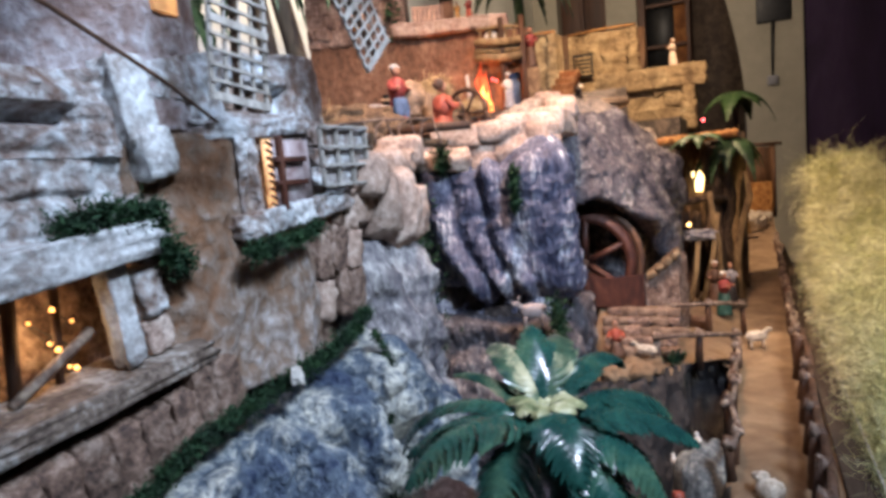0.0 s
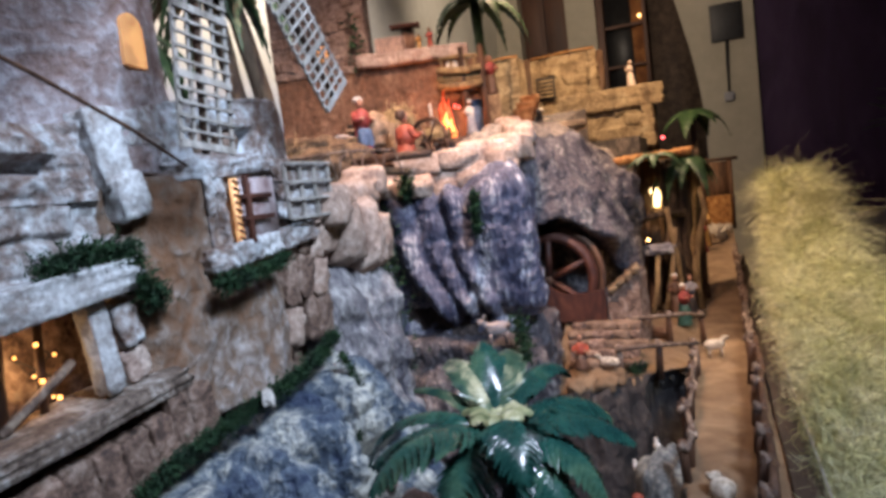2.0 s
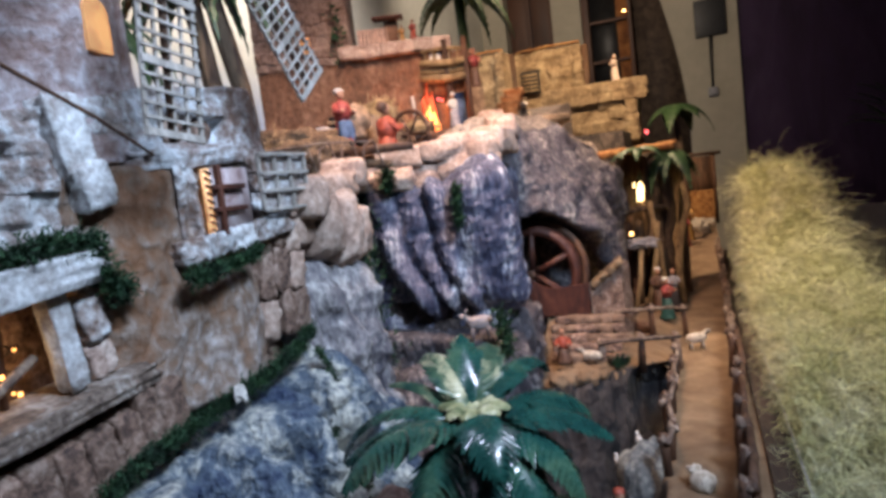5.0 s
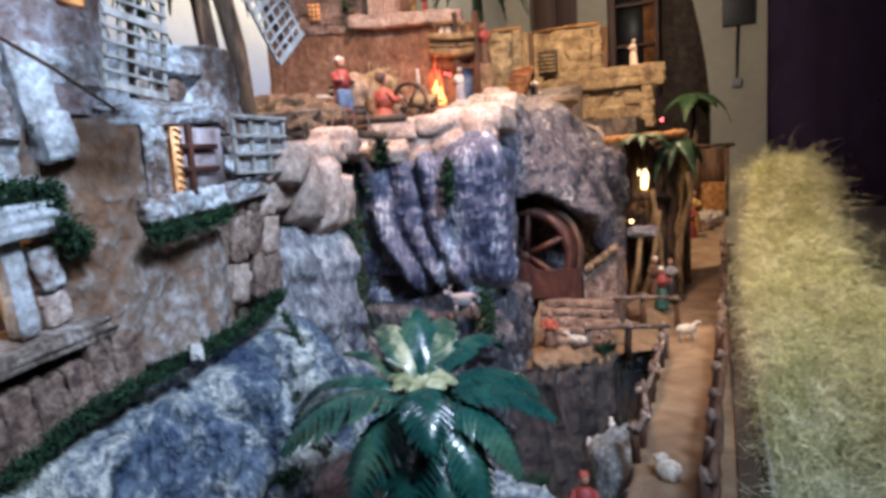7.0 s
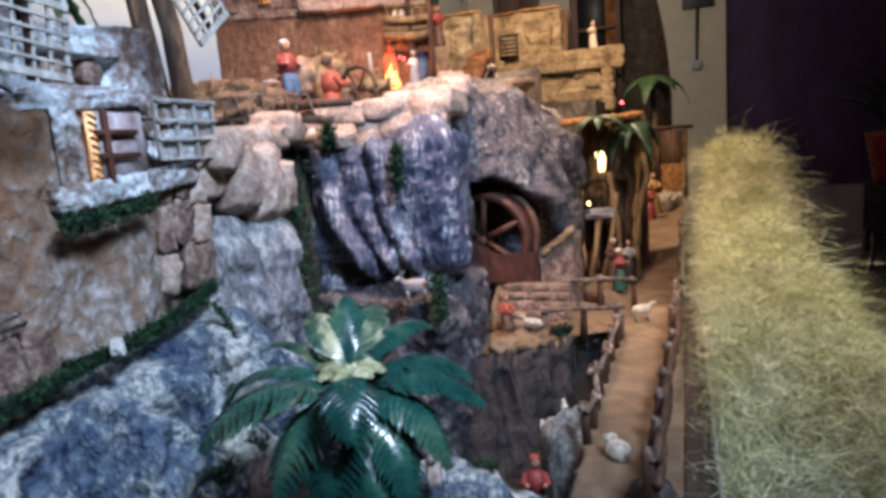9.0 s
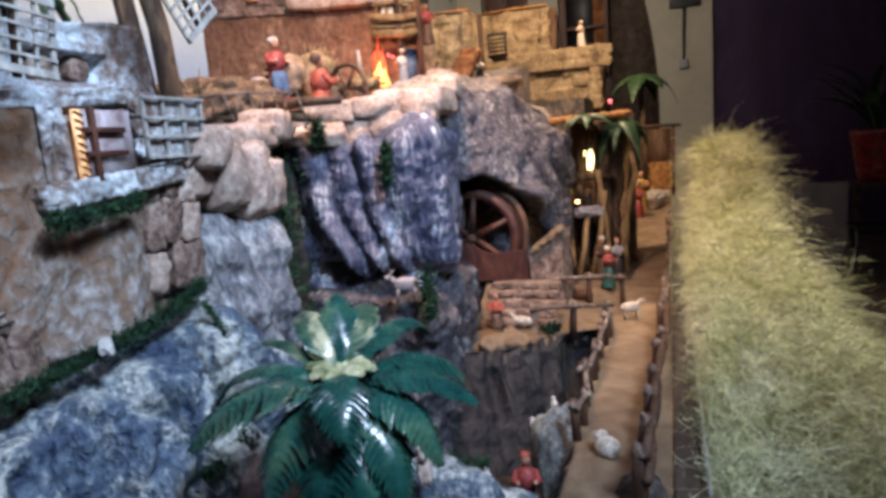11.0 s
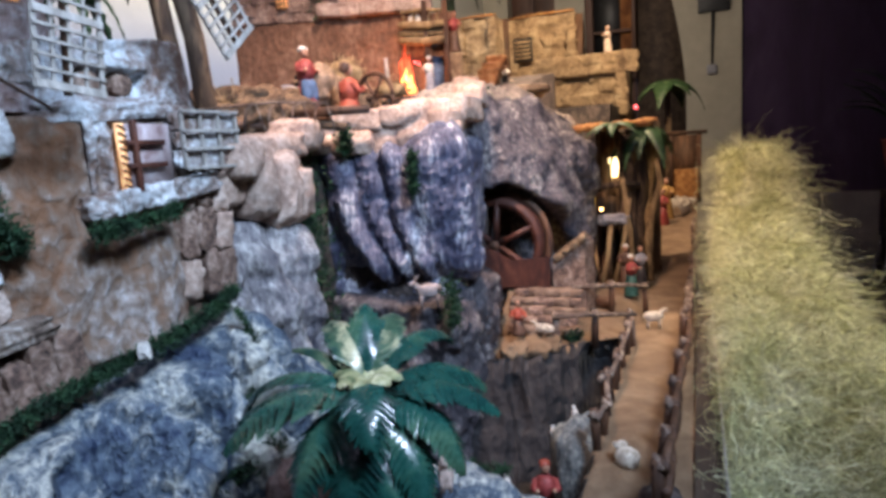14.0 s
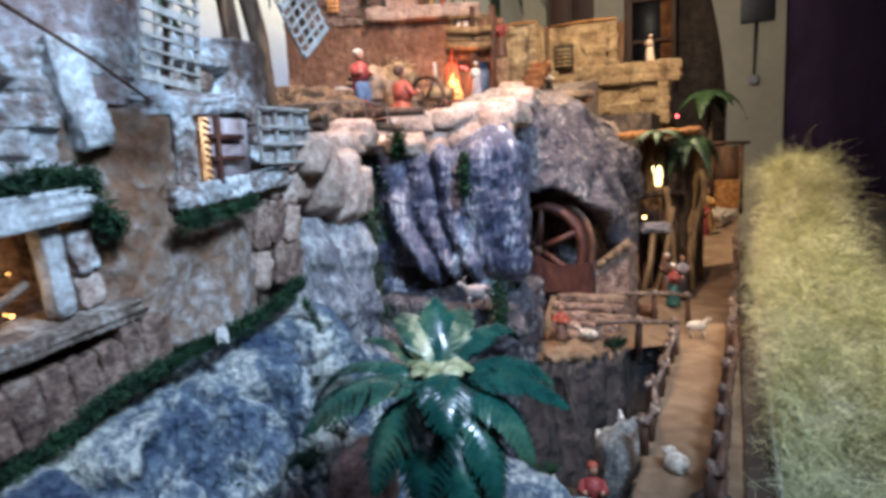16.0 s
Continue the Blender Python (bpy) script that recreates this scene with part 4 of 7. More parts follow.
# ---- plants, hay and fences ----
def frond(bm, root, azimuth, length, lift, droop, width, teeth=15, fold=0.35, seed=0):
    """A broad palm leaf with a toothed edge that rises from root and bends over."""
    rng = random.Random(seed)
    d = Vector((math.cos(azimuth), math.sin(azimuth), 0))
    side = Vector((-d.y, d.x, 0))
    ribs, edge = [], []
    n = teeth * 2
    for i in range(n + 1):
        s = i / n
        p = Vector(root) + d * length * s * (1 - 0.25 * droop * s * s) + Vector((0, 0, length * (lift * s - droop * s * s)))
        w = width * min(1, (s / 0.16)) ** 0.7 * max(1 - s, 0) ** 0.55 * (0.25 + 0.75 * math.sin(math.pi * (0.18 + 0.72 * s)))
        tooth = 1.0 if i % 2 else 0.86 - 0.2 * s
        ribs.append(p)
        edge.append((w * tooth * rng.uniform(0.9, 1.06), 0.015 * length * (i % 2)))
    up = Vector((0, 0, 1))
    mid = [bm.verts.new(p) for p in ribs]
    low = [bm.verts.new(p - up * 0.0022) for p in ribs]
    for sgn in (1, -1):
        tops, bots, half = [], [], []
        for i, (p, (w, ahead)) in enumerate(zip(ribs, edge)):
            pleat = 0.07 * w * (i % 2)
            q = p + side * sgn * w + d * ahead - up * (w * fold - pleat)
            h = p + side * sgn * w * 0.5 + d * ahead * 0.4 - up * (w * fold * 0.25 - 0.002 - pleat)
            tops.append(bm.verts.new(q))
            half.append(bm.verts.new(h))
            bots.append(bm.verts.new(q - up * 0.0012))
        for i in range(n):
            bm.faces.new((mid[i], mid[i + 1], half[i + 1], half[i]))
            bm.faces.new((half[i], half[i + 1], tops[i + 1], tops[i]))
            bm.faces.new((tops[i], tops[i + 1], bots[i + 1], bots[i]))
            bm.faces.new((bots[i], bots[i + 1], low[i + 1], low[i]))
    return bm


def palm_leaf(root, azimuth, rise_deg, bend_deg, length, width, blades=19, sag=0.35, seed=0):
    """A plastic palm leaf of fused pleated blades along a rib that sets out at rise_deg and bends down by bend_deg."""
    rng = random.Random(seed)
    bm = bmesh.new()
    d = Vector((math.cos(azimuth), math.sin(azimuth), 0))
    side = Vector((-d.y, d.x, 0))
    p, ribs = Vector(root), []
    for i in range(blades + 1):
        a = radians(rise_deg - bend_deg * (i / blades) ** 1.3)
        t = d * math.cos(a) + Vector((0, 0, math.sin(a)))
        ribs.append((p.copy(), t, d * -math.sin(a) + Vector((0, 0, math.cos(a)))))
        p += t * length / blades
    spine = [bm.verts.new(q + n * 0.0015) for q, t, n in ribs]

    def half(s):
        return 0.0008 + width * min(1, s / 0.22) ** 0.8 * max(1 - s, 0.0) ** 0.5 * (0.5 + 0.5 * math.sin(math.pi * (0.12 + 0.7 * s)))

    for sgn in (1, -1):
        notch = []
        for i, (q, t, n) in enumerate(ribs):
            w = half(i / blades) * rng.uniform(0.72, 0.84)
            notch.append(bm.verts.new(q + side * sgn * w + t * w * 0.35 - n * (w * sag + 0.0015)))
        for i in range(blades):
            q, t, n = ribs[i]
            q = (q + ribs[i + 1][0]) / 2
            w = half((i + 0.5) / blades)
            crown = bm.verts.new(q + side * sgn * w * 0.45 + t * w * 0.22 - n * (w * sag * 0.32 - 0.0011))
            tw = w * rng.uniform(0.98, 1.16)
            tip = bm.verts.new(q + side * sgn * tw + t * tw * rng.uniform(0.60, 0.85) - n * (tw * sag * rng.uniform(1.1, 1.7)))
            for f in ((spine[i], spine[i + 1], crown), (spine[i + 1], notch[i + 1], crown), (spine[i], crown, notch[i]), (crown, notch[i + 1], tip), (crown, tip, notch[i])):
                bm.faces.new(f)
    under = bm.copy()
    bmesh.ops.translate(under, vec=(0, 0, -0.0008), verts=under.verts[:])
    return join(bm, under)


def big_palm():
    c = Vector((-0.186, 0.590, 1.098))
    t = thing("palm_plant", (c.x, c.y, 0.71), "glossy dark green plastic palm with broad jagged leaves", "plant")
    bm = bmesh.new()
    tube(bm, [(c.x - 0.01, c.y + 0.015, 0.70), (c.x - 0.004, c.y + 0.01, 0.85), (c.x, c.y, 1.0), (c.x, c.y, 1.09)], [0.016, 0.013, 0.012, 0.013], 10, 0.15, 3)
    part("trunk", bm, BARK, t)
    leaves = [  # azimuth, rise and bend in degrees, length, half width, pale
        (146, 80, 110, 0.112, 0.029, 1), (96, 80, 120, 0.122, 0.029, 1), (118, 84, 60, 0.095, 0.027, 0), (62, 62, 125, 0.135, 0.026, 0), (172, 48, 70, 0.105, 0.014, 1),
        (32, 34, 100, 0.130, 0.036, 0), (8, 22, 75, 0.135, 0.032, 0), (346, 8, 95, 0.135, 0.032, 0), (325, -10, 80, 0.14, 0.032, 0),
        (298, 42, 115, 0.130, 0.036, 0), (284, -5, 90, 0.145, 0.038, 0), (258, 2, 90, 0.14, 0.036, 0), (232, 26, 85, 0.155, 0.040, 0),
        (210, 20, 70, 0.135, 0.034, 0), (192, 30, 110, 0.165, 0.018, 0), (308, -25, 60, 0.15, 0.034, 0), (120, 30, 80, 0.11, 0.030, 0)]
    for k, (a, up, bend, ln, w, pale) in enumerate(leaves):
        r = c + Vector((0.007 * math.cos(radians(a)), 0.007 * math.sin(radians(a)), 0))
        part("leaf", palm_leaf(r, radians(a), up, bend, ln * 1.08, w * 1.12, 19, 0.30, k), LEAF_PALE if pale else LEAF, t, "faded pale leaf" if pale else "")
    bm = bmesh.new()
    for k in range(8):
        join(bm, palm_leaf(c + Vector((0, 0, 0.010)), k * 2.4, 48, 100, 0.046, 0.015, 7, 0.3, 40 + k))
    part("heart", bm, LEAF_YOUNG, t, "pale young leaves in the heart")


big_palm()


def crest(y):
    """Height of the hay over its shelf."""
    return 0.045 + 0.10 * smooth(0.9, 1.6, y) + 0.17 * smooth(1.5, 2.5, y) + 0.23 * smooth(2.3, 3.2, y)


def hay_point(u, y):
    """Over the hay from its path side (u = 0) to its outer side (u = 1)."""
    h = crest(y) * smooth(3.52, 3.30, y)
    a = math.pi * u
    half = 0.176 - 0.060 * smooth(1.2, 2.4, y)
    x = 0.203 + 0.04 * smooth(2.0, 3.2, y) + half - half * math.copysign(abs(math.cos(a)) ** 0.55, math.cos(a))
    z = 0.715 + h * math.sin(a) ** 0.55
    z -= 0.10 * smooth(0.75, 1.0, u) * smooth(2.6, 1.4, y)
    p = Vector((x, y, z))
    return p + Vector((0.5, 0.2, 1)) * (0.026 * noise.noise(p * 7) + 0.010 * noise.noise(p * 21))


def hay_heap():
    t = thing("hay_heap", (0.395, 2.0, 0.715), "long heap of pale yellow green hay on a board", "hay", kind="stuff")
    bm = bmesh.new()
    nu, ny = 24, 70
    grid = [[bm.verts.new(hay_point(i / nu, 0.75 + 2.77 * j / ny) - Vector((0, 0, 0.006))) for j in range(ny + 1)] for i in range(nu + 1)]
    for i in range(nu):
        for j in range(ny):
            bm.faces.new((grid[i][j], grid[i + 1][j], grid[i + 1][j + 1], grid[i][j + 1]))
    for j in range(ny):
        bm.faces.new((grid[0][j], grid[0][j + 1], grid[nu][j + 1], grid[nu][j]))
    bm.faces.new([grid[i][0] for i in range(nu + 1)])
    bm.faces.new([grid[i][ny] for i in range(nu, -1, -1)])
    part("heap", bm, HAY_BED, t)
    rng = random.Random(11)
    verts, faces = [], []

    def strand(p, d, bend, ln, w):
        """One thin curled stalk of hay, six pieces long."""
        side = d.cross(Vector((rng.random() - 0.5, rng.random() - 0.5, rng.random() - 0.5))).normalized()
        i0, turn, curl, phase = len(verts), rng.uniform(2.0, 7.0), rng.uniform(0.10, 0.42), rng.uniform(0, 3.0)
        other = d.cross(side)
        for j in range(7):
            s = j / 6
            q = p + d * ln * s + bend * ln * s * s * 0.6 + (side * math.sin(turn * s + phase) + other * math.cos(turn * s + phase)) * ln * curl * s
            q.z, q.x = max(q.z, 0.718), max(q.x, 0.132)
            e = (side * math.cos(3 * s) + other * math.sin(3 * s)) * w * (1 - 0.5 * s)
            verts.extend((q - e, q + e))
        for j in range(6):
            c = i0 + 2 * j
            faces.append((c, c + 1, c + 3, c + 2))

    for k in range(46000):
        y = 0.75 + 2.77 * rng.random() ** 0.9
        u = rng.random()
        p = hay_point(u, y)
        a = math.pi * u
        out = Vector((-math.cos(a), rng.uniform(-0.25, 0.25), 0.55 * math.sin(a))).normalized()
        d = (out * rng.uniform(0.0, 0.5) + Vector((rng.gauss(0, 0.8), rng.gauss(0, 0.8), rng.gauss(0.1, 0.4)))).normalized()
        if u < 0.3:
            d.x = abs(d.x) * 0.6 - 0.2
        bend = Vector((rng.gauss(0, 0.9), rng.gauss(0, 0.9), rng.gauss(-0.7, 0.6)))
        if u < 0.3:
            bend.x = max(bend.x, -0.3)
        strand(p, d, bend, rng.uniform(0.04, 0.12), rng.uniform(0.0005, 0.0011))
    for k in range(5600):
        left = rng.random() < 0.52
        y = rng.uniform(0.9, 3.4)
        p = hay_point(rng.uniform(0.03, 0.14), y) if left else hay_point(rng.uniform(0.35, 0.97), y)
        d = Vector((rng.uniform(-0.6, 0.1) if left else rng.uniform(0.0, 0.9), rng.gauss(0, 0.8), rng.uniform(0.0, 0.9))).normalized()
        bend = Vector((rng.gauss(0, 0.5), rng.gauss(0, 0.8), rng.uniform(-1.6, -0.1)))
        strand(p, d, bend, rng.uniform(0.03, 0.07) if left else rng.uniform(0.05, 0.12), rng.uniform(0.0005, 0.0010))
    me = bpy.data.meshes.new("stalks")
    me.from_pydata(verts, [], faces)
    me.materials.append(HAY)
    ob = hang(new("stalks", me), t)
    tagged(ob, kind="stuff")


hay_heap()


def fence(name, line, spacing, height, rails, label, seed=1, thick=0.006, rail_wood=None):
    rng = random.Random(seed)
    pts = [Vector(p) for p in line]
    t = thing(name, pts[0], label, "fence")
    total = sum((b - a).length for a, b in zip(pts, pts[1:]))
    n = max(1, round(total / spacing))
    heads = []
    for k in range(n + 1):
        p = along(pts, k / n) if len(pts) > 2 else pts[0].lerp(pts[-1], k / n)
        h = height * rng.uniform(0.88, 1.12)
        lean = Vector((rng.gauss(0, 0.006), rng.gauss(0, 0.006), 0))
        bm = bmesh.new()
        r = thick * rng.uniform(0.85, 1.2)
        tube(bm, [p - Vector((0, 0, 0.02)), p + lean * 0.5 + Vector((0, 0, h * 0.5)), p + lean + Vector((0, 0, h))], [r * 1.15, r, r * 0.85], 7, 0.12, seed * 31 + k)
        part("post", bm, TWIG if rng.random() < 0.15 else WOOD, t)
        heads.append((p, lean, h))
    for z in rails:
        for (p, l, h), (q, m, g) in zip(heads, heads[1:]):
            d = (q - p).normalized() * 0.012
            a = p + l * z + Vector((0, 0, h * z)) - d
            b = q + m * z + Vector((0, 0, g * z)) + d
            side = Vector((d.y, -d.x, 0)).normalized() * thick * 0.9
            c = (a + b) / 2 + Vector((rng.gauss(0, 0.003), 0, rng.gauss(0, 0.004)))
            bm = bmesh.new()
            tube(bm, [a + side, c + side, b + side], [thick * 0.75, thick * 0.7, thick * 0.6], 6, 0.12, rng.randrange(999))
            part("rail", bm, rail_wood or TWIG, t)
    for p, l, h in heads:
        bm = bmesh.new()
        c = p + l * rails[-1] + Vector((0, 0, h * rails[-1]))
        tube(bm, [c + Vector((-0.009, -0.004, -0.005)), c + Vector((0, 0, 0.004)), c + Vector((0.009, 0.005, 0.003))], [0.005, thick * 1.5, 0.005], 7, 0.2, rng.randrange(999))
        part("lashing", bm, TWIG, t, "pale cord lashing")
    return t


def g(x, y):
    return (x, y, ground_z(x, y))


fence("fence", [(-0.040, 1.20, 0.752), (-0.042, 1.42, 0.752), (-0.048, 1.62, 0.753), (-0.036, 1.86, 0.755)], 0.078, 0.092, (0.84,), "twig fence with lashed rails along the gully", 3, 0.0085)
fence("fence", [(0.086, 0.99, 0.754), (0.090, 1.25, 0.754), (0.098, 1.60, 0.754), (0.108, 1.90, 0.754)], 0.125, 0.105, (0.50, 0.88), "stout dark fence of lashed branches along the path's outer edge", 5, 0.0115, WOOD)
fence("fence", [(0.110, 1.96, 0.755), (0.118, 2.4, 0.757), (0.122, 2.9, 0.77), (0.125, 3.6, 0.84)], 0.062, 0.080, (0.85,), "low dark twig fence along the outer edge of the path", 6, 0.0085)
fence("fence", [(-0.235, 1.755, 0.787), (-0.13, 1.79, 0.787), (-0.036, 1.872, 0.765)], 0.105, 0.092, (0.92,), "bent branch fence across the yard", 8, 0.010)
fence("fence", [(-0.235, 2.05, 0.79), (-0.12, 2.10, 0.79), (-0.02, 2.20, 0.77)], 0.115, 0.10, (0.92,), "second branch fence in front of the shepherds", 9, 0.009)

tagged(link("edge_string", tube(bmesh.new(), [(0.187, 0.85, 0.785), (0.186, 1.4, 0.788), (0.185, 1.95, 0.786)], 0.0018, 6), LATH), "thin pale string along the hay's edge", "string")

# ---- dry stone walls ----
def stone_wall(line, courses, length, height, depth, label, seed, material=None):
    rng = random.Random(seed)
    pts = [Vector(p) for p in line]
    t = thing("stone_wall", pts[0], label, "wall")
    total = sum((b - a).length for a, b in zip(pts, pts[1:]))
    for c in range(courses):
        s = -rng.random() * length * 0.5
        while s < total:
            ln = length * rng.uniform(0.65, 1.35)
            m = min(max((s + ln / 2) / total, 0), 1)
            p, q = along(pts, m), along(pts, min(m + 0.02, 1))
            o = along(pts, max(m - 0.02, 0))
            d = q - o
            h = height * rng.uniform(0.85, 1.2)
            stone(t, p + Vector((rng.gauss(0, 0.003), rng.gauss(0, 0.003), height * (c + 0.5) * 0.92)), (ln * 1.02, depth * rng.uniform(0.85, 1.15), h), math.atan2(d.y, d.x), rng, material or BOULDER)
            s += ln
    return t


stone_wall([(-0.525, 0.80, 1.325), (-0.58, 0.98, 1.345), (-0.64, 1.16, 1.375), (-0.74, 1.33, 1.38)], 1, 0.12, 0.052, 0.085, "low wall of pale rounded field stones", 4)
stone_wall([(-0.93, 1.385, 1.362), (-0.80, 1.41, 1.358), (-0.68, 1.43, 1.355), (-0.575, 1.45, 1.358), (-0.49, 1.51, 1.368)], 2, 0.13, 0.055, 0.075, "low wall of pale stones above the cliff", 6)
stone_wall([(-0.455, 1.51, 1.385), (-0.445, 1.63, 1.42), (-0.46, 1.80, 1.47), (-0.56, 2.05, 1.50), (-0.63, 2.24, 1.54)], 1, 0.115, 0.06, 0.08, "row of pale boulders beside the terrace", 7)

boulders = thing("boulder_heap", (-0.53, 0.87, 1.22), "pale rounded boulders on top of the rock pillar", "rock")
for c, d, k, turn in (((-0.535, 0.80, 1.325), (0.06, 0.055, 0.07), 2, 0.1), ((-0.53, 0.865, 1.315), (0.07, 0.066, 0.10), 5, 0.1), ((-0.53, 0.935, 1.300), (0.07, 0.064, 0.11), 7, 0.3), ((-0.545, 1.0, 1.290), (0.07, 0.055, 0.085), 9, 0.2),
                      ((-0.55, 0.985, 1.348), (0.05, 0.05, 0.04), 15, 0.4), ((-0.55, 0.88, 1.375), (0.06, 0.08, 0.035), 17, 0.2)):
    part("boulder", blob(bmesh.new(), c, [q * 1.06 for q in d], k, 0.20, 0.45, turn, 9, 1.2), BOULDER, boulders)

# ---- red brown inn on the terrace ----
inn = thing("inn_house", (-1.15, 2.35, 1.50), "red brown plastered inn with stone parapet and grey upper storey", "house")
A, B = Vector((-1.50, 2.10, 0)), Vector((-0.80, 2.37, 0))
D = (B - A).normalized()
N = Vector((D.y, -D.x, 0))
ANG = math.atan2(D.y, D.x)
W = (B - A).length


def on_inn(s, out, z):
    """A place on the inn's front: s metres along it, out metres before it."""
    return A + D * s + N * out + Vector((0, 0, z))


bm = skin(bmesh.new(), lambda u, v: on_inn(W * u, 0, 1.48 + 0.42 * v), 140, 80, lambda p, u, v: 0.006 * lumps(p, 0.08) + 0.003 * lumps(p, 0.02) + masonry(Vector((0, W * u, p.z)), 0.135, 0.092, 0.0045), 0.04)
part("wall", bm, RED_PLASTER, inn)
bm = bmesh.new()
box(bm, on_inn(W / 2, -0.24, 1.69), (W - 0.01, 0.40, 0.42), ANG)
part("core", bm, RED_PLASTER, inn)
rng = random.Random(5)
s = 0.33
while s < W - 0.02:
    ln = rng.uniform(0.06, 0.10)
    stone(inn, on_inn(s + ln / 2, 0.01, 1.895 + rng.uniform(-0.003, 0.003)), (ln, 0.05, 0.045), ANG, rng, PALE)
    s += ln
# grey upper storey with a little latticed window
bm = skin(bmesh.new(), lambda u, v: on_inn(0.0 + 0.37 * u, 0.012, 1.865 + 0.40 * v), 110, 110, lambda p, u, v: 0.005 * lumps(p, 0.05) + 1.6 * masonry(Vector((0, 0.37 * u, p.z)), 0.062, 0.045, 0.008), 0.25)
part("upper_storey", bm, INN_STONE, inn, "brown mauve stone upper storey")
for k in range(9):
    part("roof_tile", tube(bmesh.new(), [on_inn(0.02 + 0.042 * k, -0.10, 2.275), on_inn(0.02 + 0.042 * k, 0.03, 2.262)], [0.020, 0.022], 9, 0.05, k), TERRACOTTA, inn)
bm = bmesh.new()
box(bm, on_inn(0.20, 0.022, 1.945), (0.042, 0.01, 0.058), ANG)
part("window", bm, TOWER_PANE, inn, "small window with warm light")
for t in (-0.007, 0.007):
    part("bar", box(bmesh.new(), on_inn(0.20 + t, 0.029, 1.945), (0.004, 0.005, 0.06), ANG), WOOD, inn)
for t in (-0.016, 0.0, 0.016):
    part("bar", box(bmesh.new(), on_inn(0.20, 0.030, 1.945 + t), (0.044, 0.004, 0.004), ANG), WOOD, inn)
# curtain wall and tiled porch on the roof
bm = skin(bmesh.new(), lambda u, v: on_inn(0.40 + 0.12 * u, -0.03, 1.915 + 0.075 * v), 60, 10, lambda p, u, v: 0.009 * math.sin(u * 52), 0.02)
part("curtain", bm, C_PINK, inn, "pale hanging cloth")
bm = bmesh.new()
box(bm, on_inn(0.535, -0.06, 1.965), (0.05, 0.05, 0.10), ANG)
part("porch", bm, RED_PLASTER, inn, "small roof porch")
bm = bmesh.new()
for k in range(7):
    tube(bm, [on_inn(0.475 + 0.017 * k, -0.10, 2.035), on_inn(0.475 + 0.017 * k, 0.0, 2.02)], 0.009, 8)
part("porch_roof", bm, RED_WOOD, inn, "red brown tiled porch roof")
bm = bmesh.new()
for k in range(60):
    a = Vector((rng.gauss(0, 0.014), rng.gauss(0, 0.012), rng.uniform(-0.12, 0.09)))
    c = on_inn(0.325, 0.03, 1.99) + a
    v = [bm.verts.new(c + Vector((rng.gauss(0, 0.010), rng.gauss(0, 0.010), rng.gauss(0, 0.010)))) for _ in range(3)]
    bm.faces.new(v)
part("ivy", bm, MOSS, inn, "dark ivy on the corner", False)
# wooden balcony and porch at its end
for z, r, out in ((1.812, 0.015, 0.065), (1.786, 0.012, 0.045), (1.756, 0.016, 0.065)):
    part("log", tube(bmesh.new(), [on_inn(W - 0.12, out, z + 0.004), on_inn(W - 0.07, out + 0.004, z), on_inn(W - 0.01, out, z - 0.003), on_inn(W + 0.05, out, z + 0.002)], [r * 0.85, r * 1.05, r, r * 0.9], 10, 0.10, int(z * 100)), YELLOW_WOOD, inn)
for t in (-0.095, -0.062, -0.03, 0.0, 0.03):
    part("baluster", tube(bmesh.new(), [on_inn(W + t, 0.05, 1.80), on_inn(W + t + rng.gauss(0, 0.004), 0.05, 1.86)], 0.004, 6), YELLOW_WOOD, inn)
part("rail", tube(bmesh.new(), [on_inn(W - 0.11, 0.05, 1.862), on_inn(W - 0.03, 0.052, 1.868), on_inn(W + 0.05, 0.05, 1.862)], [0.006, 0.0065, 0.006], 7, 0.15, 9), YELLOW_WOOD, inn, "thin branch rail")
for t in (-0.07, -0.045, -0.015):
    tagged(link("jar", tube(bmesh.new(), [on_inn(W + t, 0.03, 1.815), on_inn(W + t, 0.03, 1.83), on_inn(W + t, 0.03, 1.848), on_inn(W + t, 0.03, 1.858)], [0.008, 0.012, 0.010, 0.006], 10), C_WHITE), "small white jar standing on the wooden balcony", "jar", "jars on the balcony")
for t in (-0.02, 0.055):
    part("porch_post", tube(bmesh.new(), [on_inn(W + t, 0.05, 1.54), on_inn(W + t, 0.05, 1.70), on_inn(W + t, 0.05, 1.90)], [0.014, 0.012, 0.011], 8, 0.1, 4), WOOD, inn)
bm = bmesh.new()
box(bm, on_inn(W + 0.01, -0.01, 1.63), (0.06, 0.01, 0.15), ANG)
part("door", bm, C_BLUE, inn, "faded blue door")
bm = bmesh.new()
box(bm, on_inn(W + 0.02, -0.10, 1.67), (0.12, 0.16, 0.40), ANG)
part("side_house", bm, RED_PLASTER, inn)
part("pedestal", box(bmesh.new(), on_inn(W + 0.087, 0.03, 1.60), (0.05, 0.05, 0.22), ANG, 0.006), OCHRE_STONE, inn, "stone pedestal")
stair = thing("stone_stair", (-0.70, 2.60, 1.56), "short stair of orange ochre stone beside the inn", "stair")
for k in range(5):
    part("step", blob(bmesh.new(), (-0.695 + 0.006 * k, 2.66 + 0.035 * k, 1.600 + 0.030 * k), (0.105 - 0.006 * k, 0.075, 0.034), 30 + k, 0.12, 0.92, 0.1, 5, 1.5), ORANGE_STONE, stair)
